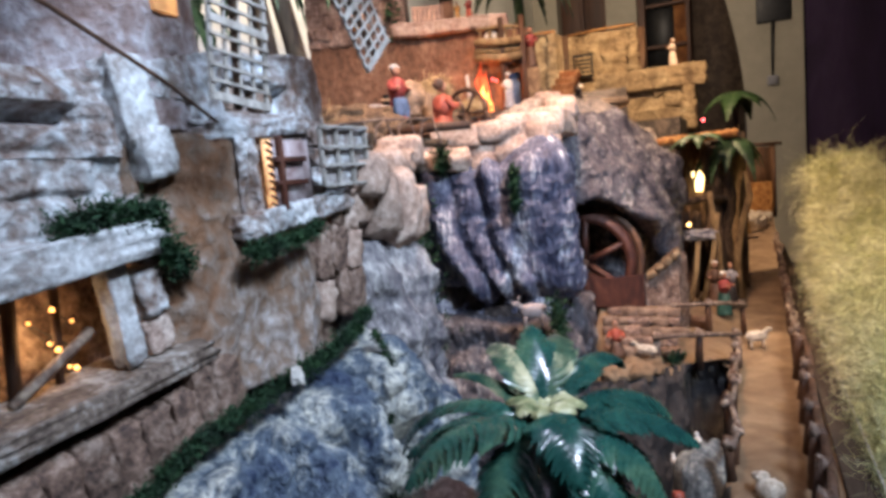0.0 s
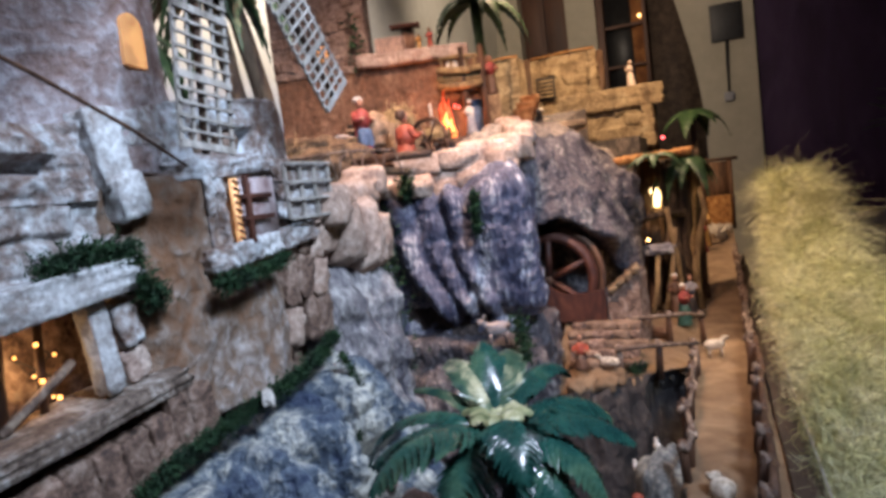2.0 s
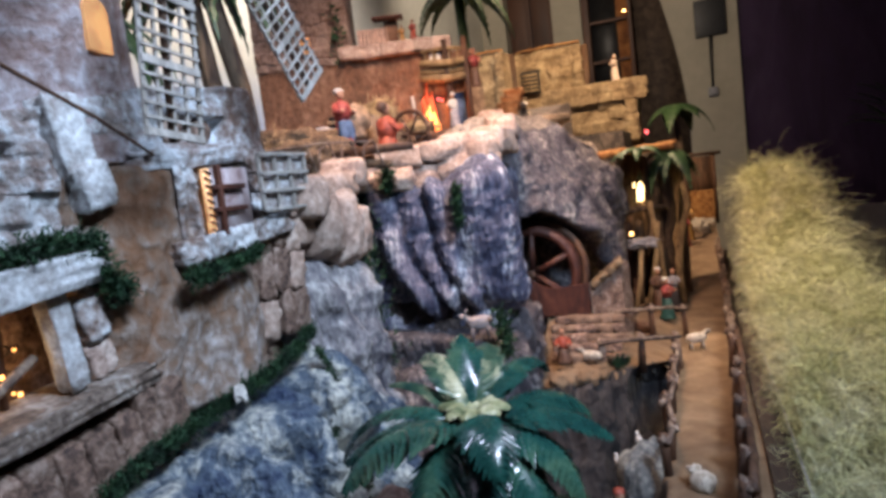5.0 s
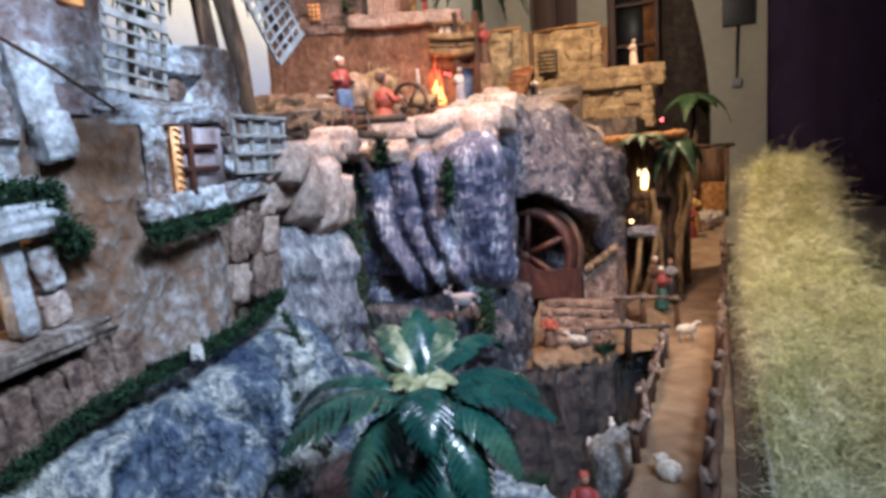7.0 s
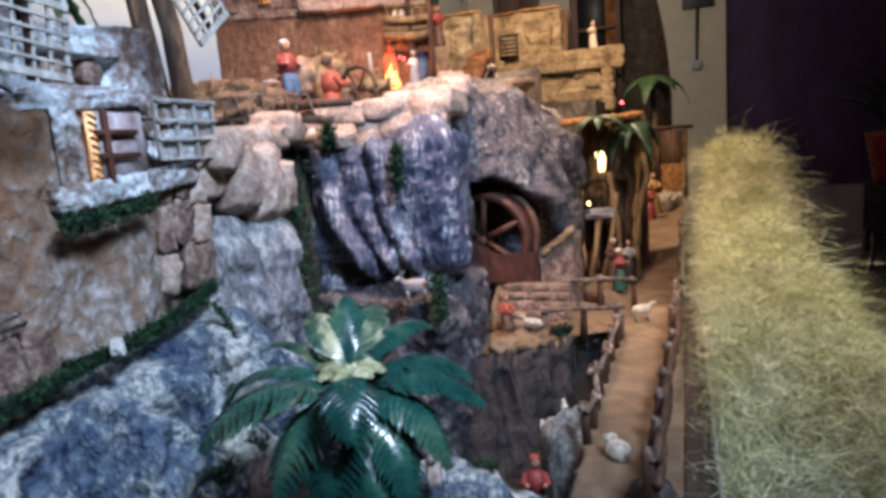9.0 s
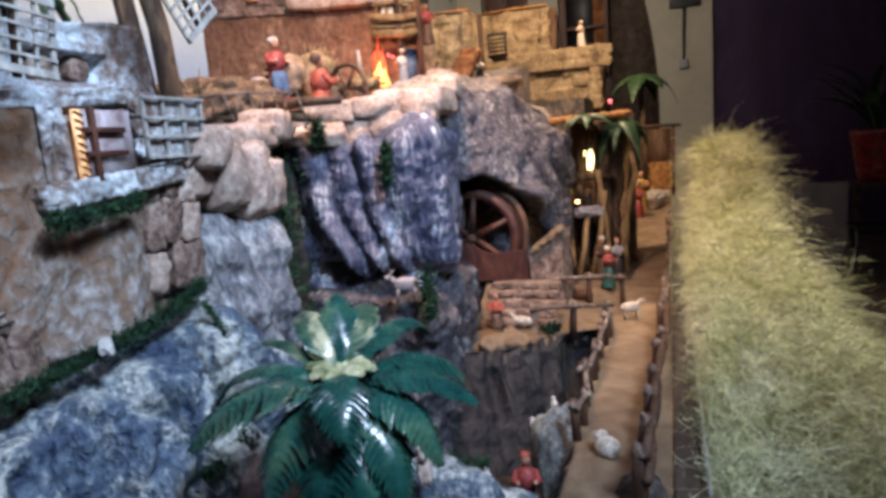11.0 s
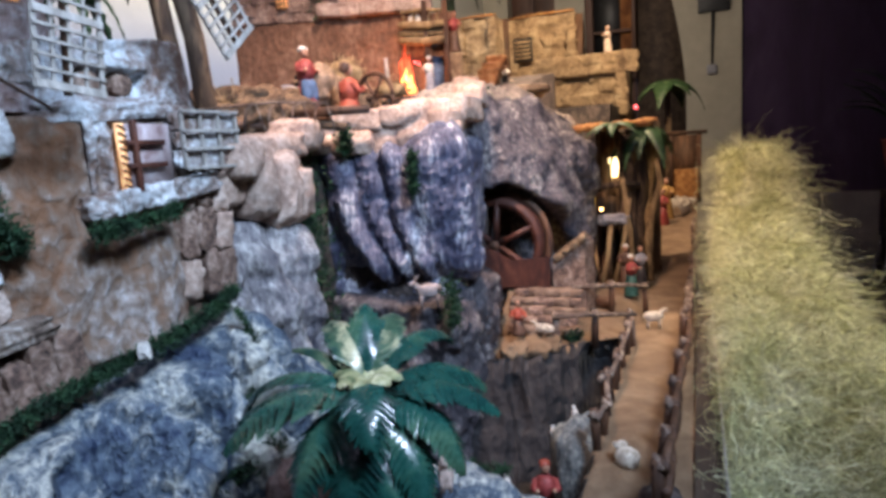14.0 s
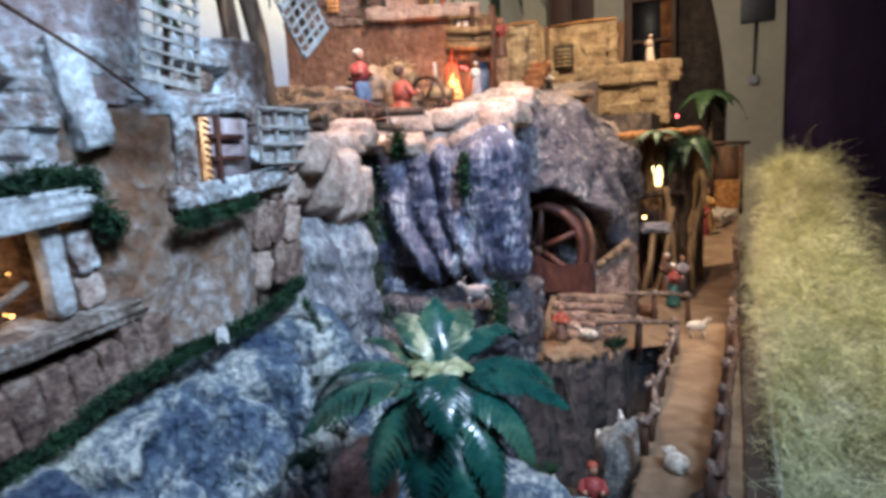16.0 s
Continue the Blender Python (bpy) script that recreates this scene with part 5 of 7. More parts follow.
# hearth with fire
hearth = thing("fireplace", on_inn(W - 0.10, 0.06, 1.53), "glowing hearth with flames before the inn", "fireplace")
bm = bmesh.new()
for k, (dx, h) in enumerate(((-0.020, 0.075), (0.0, 0.115), (0.017, 0.090), (0.006, 0.06), (-0.009, 0.10))):
    c = on_inn(W - 0.10 + dx, 0.06 - 0.005 * k, 1.55)
    tube(bm, [c, c + Vector((0.003, 0, h * 0.35)), c + Vector((-0.004, 0, h * 0.75)), c + Vector((0.002, 0, h))], [0.011, 0.017, 0.009, 0.001], 7, 0.2, k)
part("flames", bm, FIRE, hearth, "orange flames")
# the fire's red haze on the wall, added as self-lit tongues
bm = bmesh.new()
for k, (dx, h) in enumerate(((-0.004, 0.19), (0.012, 0.15), (-0.018, 0.14))):
    c = on_inn(W - 0.10 + dx, 0.02, 1.57)
    tube(bm, [c, c + Vector((0.004, 0, h * 0.4)), c + Vector((-0.003, 0, h * 0.8)), c + Vector((0.003, 0, h))], [0.010, 0.013, 0.007, 0.001], 7, 0.25, k + 9)
part("red_flames", bm, RED_WALL_GLOW, hearth, "red glow on the wall, built as dull glowing tongues")
bm = bmesh.new()
for k in range(7):
    blob(bm, on_inn(W - 0.10 + 0.03 * math.cos(k * 0.9), 0.06 + 0.03 * math.sin(k * 0.9), 1.545), (0.024, 0.024, 0.03), k, 0.25, 0.5)
part("ring_of_stones", bm, BROWN_STONE, hearth)
bulb("fire_light", on_inn(W - 0.10, 0.09, 1.62), 1.3, (1.0, 0.26, 0.07), 0.02)
for k, t in enumerate((0.035, 0.050)):
    ember = thing("red_lamp", on_inn(W - 0.10 + t, 0.075, 1.675), "tiny red bulb beside the hearth", "lamp")
    bm = bmesh.new()
    bmesh.ops.create_icosphere(bm, subdivisions=2, radius=0.004, matrix=Matrix.Translation(on_inn(W - 0.10 + t, 0.078, 1.678 - 0.006 * k)))
    part("bulb", bm, RED_SPARK, ember)
    part("cord", tube(bmesh.new(), [on_inn(W - 0.10 + t, 0.075, 1.675 - 0.006 * k), on_inn(W - 0.09 + t, 0.0, 1.69)], 0.0015, 5), BLACK, ember)

# ---- upper village: ochre blocks ----
slab("far_terrace", (-2.38, 3.9, 0.42), (-0.33, 5.6, 1.55), EARTH, "earth under the upper village", "ground")


def block_house(name, lo, hi, label, joints, seed, cap=0.0):
    """A house of ochre plaster with proud stones on its corners and along its top."""
    rng = random.Random(seed)
    t = thing(name, (lo[0], lo[1], lo[2]), label, "house")
    bm = skin(bmesh.new(), lambda u, v: Vector((lo[0] + (hi[0] - lo[0]) * u, lo[1], lo[2] + (hi[2] - lo[2]) * v)), 90, 60, lambda p, u, v: 0.006 * lumps(p, 0.06) + 1.5 * masonry(Vector((p.y, p.x, p.z)), 0.15, 0.075, 0.015), 0.03)
    part("wall", bm, OCHRE_STONE, t)
    part("core", box(bmesh.new(), ((lo[0] + hi[0]) / 2, (lo[1] + 0.03 + hi[1]) / 2, (lo[2] + hi[2]) / 2), (hi[0] - lo[0] - 0.004, hi[1] - lo[1] - 0.03, hi[2] - lo[2] - 0.004)), OCHRE_STONE, t)
    z = lo[2] + 0.02
    while z < hi[2] - 0.015:
        h = rng.uniform(0.035, 0.05)
        for x in (lo[0] + 0.02, hi[0] - 0.025):
            stone(t, (x, lo[1] - 0.004, z + h / 2), (rng.uniform(0.05, 0.09), 0.05, h), 0, rng, OCHRE_STONE)
        z += h
    if cap:
        x = lo[0]
        while x < hi[0]:
            ln = rng.uniform(0.08, 0.16)
            stone(t, (min(x + ln / 2, hi[0]), lo[1] - 0.012, hi[2] - cap / 2), (ln, 0.045, cap * 0.8), 0, rng, OCHRE_STONE)
            stone(t, (min(x + ln / 2 + 0.03, hi[0]), lo[1] - 0.010, hi[2] - cap * 1.2), (ln * 0.95, 0.045, cap * 0.75), 0, rng, OCHRE_STONE)
            x += ln
    return t


lowh = block_house("ochre_house", (-0.86, 4.42, 1.48), (-0.29, 4.90, 1.905), "ochre stone house with a heavy stone parapet", 0, 3, 0.085)
boxh = block_house("ochre_house", (-1.13, 4.75, 1.60), (-0.66, 5.2, 2.25), "square ochre plastered house with a flat roof", 0, 4)
lefth = block_house("ochre_house", (-1.46, 4.5, 1.60), (-1.16, 5.0, 2.245), "narrow ochre house with a stone corner", 0, 8)
for t, x0, x1, y, z in ((boxh, -1.13, -0.66, 4.74, 2.255), (lefth, -1.46, -1.16, 4.49, 2.25)):
    part("roof_edge", tube(bmesh.new(), [(x0, y, z), ((x0 + x1) / 2, y, z + 0.006), (x1, y, z + 0.002)], 0.008, 7, 0.2, 3), STRAW, t, "straw edged roof")
# shade of the gap between the two houses, added as a dark block
bm = bmesh.new()
box(bm, (-1.155, 4.72, 1.95), (0.05, 0.08, 0.60))
part("shaded_gap", bm, WOOD, boxh, "dark block standing for the shade between the houses")
bm = bmesh.new()
box(bm, (-0.635, 4.78, 1.93), (0.05, 0.06, 0.60))
part("side_post", bm, WOOD, boxh, "dark wooden corner post")
grille = thing("slatted_shutter", (-1.04, 4.70, 2.0), "small slatted wooden shutter on the ochre house", "shutter")
for k in range(5):
    part("slat", box(bmesh.new(), (-1.03, 4.705, 1.965 + 0.028 * k), (0.115, 0.014, 0.013), bevel=0.002), OCHRE_STONE, grille)
part("backing", box(bmesh.new(), (-1.03, 4.718, 2.022), (0.14, 0.010, 0.17)), C_DARK, grille)
# pale sloping slab roofs in front
for c, d, k in (((-0.60, 2.62, 1.56), (0.34, 0.40, 0.03), 3), ((-0.56, 2.30, 1.525), (0.24, 0.20, 0.03), 4), ((-0.78, 3.0, 1.62), (0.40, 0.30, 0.04), 9)):
    bm = blob(bmesh.new(), c, d, k, 0.2, 0.8, 0.3, 7, 2)
    tagged(link("rock_slab", bm, SLAB_STONE), "flat pale ochre slab of stone at the terrace edge", "rock")
heap = thing("boulder_heap", (-0.66, 2.26, 1.53), "pale boulders at the end of the terrace wall", "rock")
for c, d, k in (((-0.655, 2.262, 1.565), (0.11, 0.08, 0.045), 1), ((-0.60, 2.33, 1.55), (0.08, 0.07, 0.04), 2), ((-0.53, 2.25, 1.51), (0.10, 0.08, 0.05), 3)):
    part("boulder", blob(bmesh.new(), c, d, k, 0.4, 0.4, 0.3 * k, 8, 1.5), PALE, heap)

def rock_saddle():
    """The pale rock that joins the cliff to the dome behind it and overhangs the wheel."""
    low = [(-0.440, 1.52, 1.18), (-0.452, 1.70, 1.22), (-0.455, 1.86, 1.235), (-0.375, 1.92, 1.235), (-0.290, 2.00, 1.180), (-0.250, 2.12, 1.100), (-0.235, 2.24, 0.98)]
    high = [(-0.54, 1.54, 1.405), (-0.58, 1.72, 1.465), (-0.61, 1.92, 1.505), (-0.62, 2.16, 1.535), (-0.56, 2.40, 1.53), (-0.46, 2.58, 1.49), (-0.36, 2.72, 1.42)]

    def base(u, v):
        p, q = along(low, u), along(high, u)
        r = p.lerp(q, v)
        return r + Vector((0.30, -0.18, 0.62)).normalized() * 0.095 * math.sin(math.pi * v) ** 0.8

    def relief(p, u, v):
        ridge = 1 - 2 * abs(noise.noise(Vector((u * 7.5 + 0.6 * v, v * 1.6, 7.7))))
        return 0.026 * ridge + 0.036 * lumps(p + Vector((4, 4, 4)), 0.15, 2) + 0.013 * lumps(p, 0.05) + 0.005 * lumps(p, 0.018) - 0.012 * (1 - v)

    t = thing("rock_cliff", (-0.45, 2.0, 1.2), "rounded grey rock shoulder between cliff and dome", "cliff")
    part("flank", skin(bmesh.new(), lambda u, v: base(u, 0.62 * v), 130, 60, lambda p, u, v: relief(p, u, 0.62 * v), 0.05), DOME, t)
    # crown takes a paler rock colour that holds the warm light on top
    part("crown", skin(bmesh.new(), lambda u, v: base(u, 0.60 + 0.40 * v), 130, 46, lambda p, u, v: relief(p, u, 0.6 + 0.4 * v) + 0.004, 0.05), SHOULDER, t, "top of the shoulder, painted paler as lit from above")


rock_saddle()

# ---- water wheel ----
wheel = thing("water_wheel", (-0.462, 1.990, 1.037), "dark red wooden water wheel half hidden by rock", "wheel")
C = Vector((-0.462, 1.990, 1.037))


def hoop(r0, r1, y, w, sides=48):
    bm = bmesh.new()
    rings = []
    for rr, yy in ((r0, y - w), (r1, y - w), (r1, y + w), (r0, y + w)):
        rings.append([bm.verts.new(C + Vector((rr * math.cos(2 * math.pi * k / sides), yy, rr * math.sin(2 * math.pi * k / sides)))) for k in range(sides)])
    for a, b in zip(rings, rings[1:] + rings[:1]):
        for k in range(sides):
            bm.faces.new((a[k], a[(k + 1) % sides], b[(k + 1) % sides], b[k]))
    return bm


part("rim", hoop(0.126, 0.152, -0.02, 0.008), RED_WOOD, wheel)
part("rim", hoop(0.150, 0.172, 0.040, 0.008), WOOD, wheel)
part("drum", hoop(0.148, 0.153, 0.012, 0.026), RED_WOOD, wheel)
for k in range(6):
    a = 2 * math.pi * k / 6 + 0.45
    e = Vector((math.cos(a), 0, math.sin(a)))
    part("spoke", tube(bmesh.new(), [C + e * 0.01 + Vector((0, -0.02, 0)), C + e * 0.134 + Vector((0, -0.02, 0))], [0.012, 0.010], 6), RED_WOOD, wheel)
part("axle", tube(bmesh.new(), [C + Vector((0, -0.05, 0)), C + Vector((0, 0.12, 0))], 0.014, 12), WOOD, wheel)


def board():
    bm = bmesh.new()
    f, b = [], []
    n = 30
    for i in range(n + 1):
        u = i / n
        x = -0.56 + 0.275 * u
        z = 0.992 + 0.040 * smooth(0.60, 0.25, u) + 0.008 * smooth(0.65, 1.0, u)
        f.append((bm.verts.new((x, 1.918 + 0.03 * u, 0.905)), bm.verts.new((x, 1.918 + 0.03 * u, z))))
        b.append((bm.verts.new((x, 1.933 + 0.03 * u, 0.905)), bm.verts.new((x, 1.933 + 0.03 * u, z))))
    for i in range(n):
        bm.faces.new((f[i][0], f[i + 1][0], f[i + 1][1], f[i][1]))
        bm.faces.new((b[i][0], b[i][1], b[i + 1][1], b[i + 1][0]))
        bm.faces.new((f[i][1], f[i + 1][1], b[i + 1][1], b[i][1]))
        bm.faces.new((f[i][0], b[i][0], b[i + 1][0], f[i + 1][0]))
    for i in (0, n):
        bm.faces.new((f[i][0], f[i][1], b[i][1], b[i][0]))
    return tagged(link("wheel_board", bm, RED_WOOD, False), "red brown curved board before the water wheel", "board")


board()


def pier():
    """The slanting stone pier beside the wheel."""
    prof = [(-0.292, 0.80), (-0.292, 0.975), (-0.283, 0.99), (-0.225, 1.035), (-0.205, 1.038), (-0.198, 1.02), (-0.198, 0.80)]
    bm = bmesh.new()
    f = [bm.verts.new((x, 2.02 + (x + 0.29) * 0.5, z)) for x, z in prof]
    b = [bm.verts.new((x + 0.02, 2.10 + (x + 0.29) * 0.5, z)) for x, z in prof]
    bm.faces.new(f)
    bm.faces.new(b[::-1])
    for k in range(len(prof)):
        bm.faces.new((f[k], b[k], b[(k + 1) % len(prof)], f[(k + 1) % len(prof)]))
    bmesh.ops.subdivide_edges(bm, edges=bm.edges[:], cuts=5, use_grid_fill=True)
    bmesh.ops.triangulate(bm, faces=[q for q in bm.faces if len(q.verts) > 4])
    for v in bm.verts:
        v.co += Vector((1, 1, 1)) * 0.004 * noise.noise(v.co * 40)
    t = thing("stone_pier", (-0.25, 2.05, 0.80), "slanting brown stone pier beside the water wheel", "wall")
    part("body", bm, BROWN_STONE, t, "", False)
    for k in range(4):
        x = -0.284 + 0.023 * k
        c = blob(bmesh.new(), (0, 0, 0), (0.029, 0.098, 0.020), 70 + k, 0.2, 0.7, 0, 5, 1.5)
        bmesh.ops.transform(c, matrix=Matrix.Translation((x + 0.008, 2.055 + (x + 0.29) * 0.5, 0.987 + 0.018 * k)) @ Euler((0, -0.62, 0.1)).to_matrix().to_4x4(), verts=c.verts[:])
        part("coping_stone", c, OCHRE_STONE, t)
    return t


pier()
rubble = thing("rubble_steps", (-0.30, 1.85, 0.80), "rough pale stone steps below the wheel", "steps")
rng = random.Random(15)
bm = skin(bmesh.new(), lambda u, v: Vector((-0.42 + 0.21 * u, 1.80 + 0.16 * v, 0.79 + 0.11 * v)), 50, 40, lambda p, u, v: 0.008 * lumps(p, 0.045) + 0.004 * lumps(p, 0.02), 0.03)
part("slope", bm, SAND, rubble, "trodden earth slope")
for r in range(5):
    x = -0.405 + rng.uniform(0, 0.02)
    while x < -0.215:
        w = rng.uniform(0.028, 0.06)
        stone(rubble, (x + w / 2, 1.815 + 0.030 * r + rng.gauss(0, 0.003), 0.806 + 0.0215 * r), (w, 0.034, rng.uniform(0.017, 0.023)), rng.gauss(0, 0.1), rng, rng.choice((BROWN_STONE, STEP_STONE, STEP_STONE)))
        x += w
for x, y, d in ((-0.305, 1.635, 0.050), (-0.268, 1.655, 0.062), (-0.236, 1.70, 0.048), (-0.285, 1.70, 0.040), (-0.33, 1.615, 0.04)):
    bm = blob(bmesh.new(), (x, y, 0.800), (d * 1.1, d * 1.1, 0.046), int(y * 1000) % 17, 0.35, 0.1, 0.4, 9, 1.2)
    tagged(link("boulder", bm, SAND), "sandy boulder on the lip of the gully", "rock")

# ---- cork bark hut with thatch ----
hut = thing("bark_hut", (-0.14, 2.70, 0.80), "hut of upright cork bark with a straw roof", "hut")
rng = random.Random(33)
for k, (u, r, z1, lean) in enumerate(((0.0, 0.020, 1.36, 0.01), (0.14, 0.022, 1.14, -0.01), (0.30, 0.020, 1.12, 0.02), (0.53, 0.015, 1.37, 0.0), (0.60, 0.022, 1.36, 0.02), (0.70, 0.018, 1.38, -0.02), (0.84, 0.021, 1.37, 0.015), (0.97, 0.018, 1.34, 0.025), (0.62, 0.012, 1.05, -0.05), (0.22, 0.012, 1.02, 0.05))):
    x = -0.245 + 0.205 * u
    y = 2.52 + 0.20 * u + (0.05 if 0.1 < u < 0.4 else 0) - (0.03 if k > 7 else 0)
    bm = bmesh.new()
    n = 9
    tube(bm, [(x + lean * (i / n - 0.5) + rng.gauss(0, 0.004), y + rng.gauss(0, 0.006), 0.78 + (z1 - 0.78) * i / n) for i in range(n + 1)], [r * rng.uniform(0.75, 1.25) for i in range(n + 1)], 11, 0.32, k)
    part("bark_strip", bm, (BARK, WOOD, BARK, YELLOW_WOOD)[k % 4] if k not in (3, 5) else BARK, hut)
bm = bmesh.new()
box(bm, (-0.13, 2.80, 1.10), (0.24, 0.10, 0.62), 0.45)
part("back_wall", bm, BARK, hut)
part("trunk", tube(bmesh.new(), [(-0.034, 2.60, 0.79), (-0.040, 2.61, 0.95), (-0.018, 2.62, 1.08), (0.010, 2.62, 1.17), (-0.004, 2.62, 1.26)], [0.017, 0.014, 0.014, 0.012, 0.008], 9, 0.15, 8), YELLOW_WOOD, hut, "pale crooked trunk at the corner")
for a, b in (((-0.155, 2.49, 0.79), (-0.098, 2.54, 1.12)), ((-0.085, 2.53, 0.79), (-0.125, 2.55, 1.20)), ((-0.20, 2.47, 0.79), (-0.165, 2.50, 1.03))):
    part("prop", tube(bmesh.new(), [a, ((a[0] + b[0]) / 2 + 0.006, (a[1] + b[1]) / 2, (a[2] + b[2]) / 2), b], [0.011, 0.010, 0.009], 8, 0.2, 5), YELLOW_WOOD, hut, "leaning branch")
bm = bmesh.new()
tube(bm, [(-0.21, 2.50, 1.17), (-0.14, 2.575, 1.175), (-0.07, 2.65, 1.16)], 0.012, 8, 0.3, 5)
part("beam", bm, BARK, hut)
bm = bmesh.new()
box(bm, (-0.158, 2.70, 1.228), (0.046, 0.012, 0.066), 0.35)
box(bm, (-0.176, 2.695, 1.262), (0.03, 0.012, 0.022), 0.35)
part("lit_window", bm, BRIGHT_PANE, hut, "bright lit window")
bm = skin(bmesh.new(), lambda u, v: Vector((-0.345 + 0.32 * u, 2.48 + 0.50 * v + 0.18 * u, 1.40 + 0.015 * v + 0.012 * u)), 50, 30, lambda p, u, v: 0.012 * lumps(p, 0.04), 0.022)
part("thatch", bm, STRAW, hut, "orange straw thatch")
bm = blob(bmesh.new(), (-0.165, 2.515, 1.045), (0.105, 0.05, 0.034), 4, 0.6, 0.6, 0.5, 9, 2.4)
part("cloth", bm, C_GREY, hut, "grey cloth hung over a beam")
part("glowing_post", box(bmesh.new(), (-0.243, 2.56, 1.115), (0.026, 0.012, 0.075), 0.2, 0.003), YELLOW_PANE, hut, "yellow lit post")
lampbox = thing("little_lamp", (-0.192, 2.44, 1.095), "small warm bulb on the hut", "lamp")
bm = bmesh.new()
bmesh.ops.create_icosphere(bm, subdivisions=2, radius=0.0065, matrix=Matrix.Translation((-0.190, 2.43, 1.093)))
part("bulb", bm, SPARK, lampbox)
bm = bmesh.new()
tube(bm, [(-0.192, 2.44, 1.085), (-0.195, 2.47, 1.05)], 0.002, 5)
part("cord", bm, BLACK, lampbox)
bulb("hut_light", (-0.17, 2.62, 1.20), 0.25, (1.0, 0.62, 0.25), 0.02)


def leafy(name, crown, spread, count, label, seed, width=0.16, up=0.35, droop=0.7, material=FAR_LEAF, trunk=None, mat_trunk=BARK):
    rng = random.Random(seed)
    t = thing(name, trunk[0] if trunk else crown, label, "plant")
    for k in range(count):
        a = 2 * math.pi * k / count + rng.uniform(-0.25, 0.25)
        bm = bmesh.new()
        frond(bm, crown, a, spread * rng.uniform(0.8, 1.15), up * rng.uniform(0.6, 1.3), droop * rng.uniform(0.8, 1.2), spread * width, 11, 0.4, seed + k)
        part("leaf", bm, material, t)
    if trunk:
        bm = bmesh.new()
        n = len(trunk)
        tube(bm, trunk, [spread * 0.085 * (1.15 - 0.3 * i / (n - 1)) for i in range(n)], 9, 0.14, seed)
        part("trunk", bm, mat_trunk, t)
    return t


leafy("palm_plant", (-0.150, 2.54, 1.405), 0.115, 9, "dark green palm leaves drooping over the thatch", 51, 0.30, 0.25, 0.55, FAR_LEAF)
leafy("palm_plant", (-0.050, 2.70, 1.385), 0.185, 11, "dark green palm leaves beside the hut", 52, 0.26, 0.15, 1.0, FAR_LEAF)
leafy("palm_plant", (-0.055, 4.95, 1.73), 0.28, 7, "dark palm with broad leaves by the far wall", 53, 0.34, 0.15, 0.8, FAR_LEAF, [(-0.055, 4.95, 0.90), (-0.05, 4.95, 1.3), (-0.055, 4.95, 1.72)])
leafy("palm_plant", (-0.40, 2.60, 1.45), 0.13, 6, "small palm leaves on the rock dome", 54, 0.2, 0.2, 0.6, FAR_LEAF)
leafy("palm_tree", (-0.885, 2.815, 2.20), 0.30, 10, "tall palm tree behind the inn", 55, 0.14, 0.3, 0.9, FAR_LEAF, [(-0.87, 2.80, 1.55), (-0.872, 2.80, 1.85), (-0.885, 2.81, 2.19)], FAR_LEAF)
leafy("palm_tree", (-0.955, 1.12, 1.90), 0.25, 10, "palm tree behind the mill house", 56, 0.15, 0.25, 1.0, FAR_LEAF, [(-0.862, 1.12, 1.38), (-0.885, 1.12, 1.50), (-0.909, 1.12, 1.67), (-0.930, 1.12, 1.79), (-0.955, 1.12, 1.90)], BARK)
leafy("palm_tree", (-0.905, 1.13, 1.90), 0.25, 8, "palm tree behind the mill house", 57, 0.14, 0.25, 1.0, FAR_LEAF, [(-0.812, 1.13, 1.38), (-0.829, 1.13, 1.49), (-0.841, 1.13, 1.614), (-0.869, 1.13, 1.74), (-0.905, 1.13, 1.90)], BARK)
leafy("palm_plant", (-0.93, 0.84, 1.72), 0.20, 9, "dark palm leaves behind the windmill", 58, 0.17, 0.2, 1.0, FAR_LEAF, [(-0.93, 0.84, 1.39), (-0.93, 0.84, 1.71)], WOOD)
led = thing("red_lamp", (-0.245, 4.63, 1.55), "tiny red bulb on the far houses", "lamp")
bm = bmesh.new()
bmesh.ops.create_icosphere(bm, subdivisions=2, radius=0.011, matrix=Matrix.Translation((-0.245, 4.62, 1.55)))
part("bulb", bm, RED_SPARK, led)
bm = bmesh.new()
box(bm, (-0.30, 4.60, 1.595), (0.05, 0.03, 0.12), bevel=0.004)
part("block", bm, OCHRE_STONE, led)
# little open shed at the path's end
shed = thing("open_shed", (0.08, 4.55, 0.93), "small open wooden shed at the end of the path", "shed")
for x, y in ((-0.02, 4.5), (0.155, 4.5), (-0.02, 4.75), (0.155, 4.75)):
    part("post", tube(bmesh.new(), [(x, y, 0.90), (x, y, 1.35)], 0.012, 7, 0.1, 3), WOOD, shed)
part("beam", tube(bmesh.new(), [(-0.10, 4.49, 1.36), (0.20, 4.49, 1.355)], 0.011, 7, 0.1, 2), WOOD, shed)
part("half_wall", box(bmesh.new(), (0.067, 4.56, 1.02), (0.17, 0.04, 0.20), bevel=0.006), STRAW, shed, "woven straw half wall")
part("back_board", box(bmesh.new(), (0.067, 4.76, 1.16), (0.18, 0.02, 0.36)), WOOD, shed)

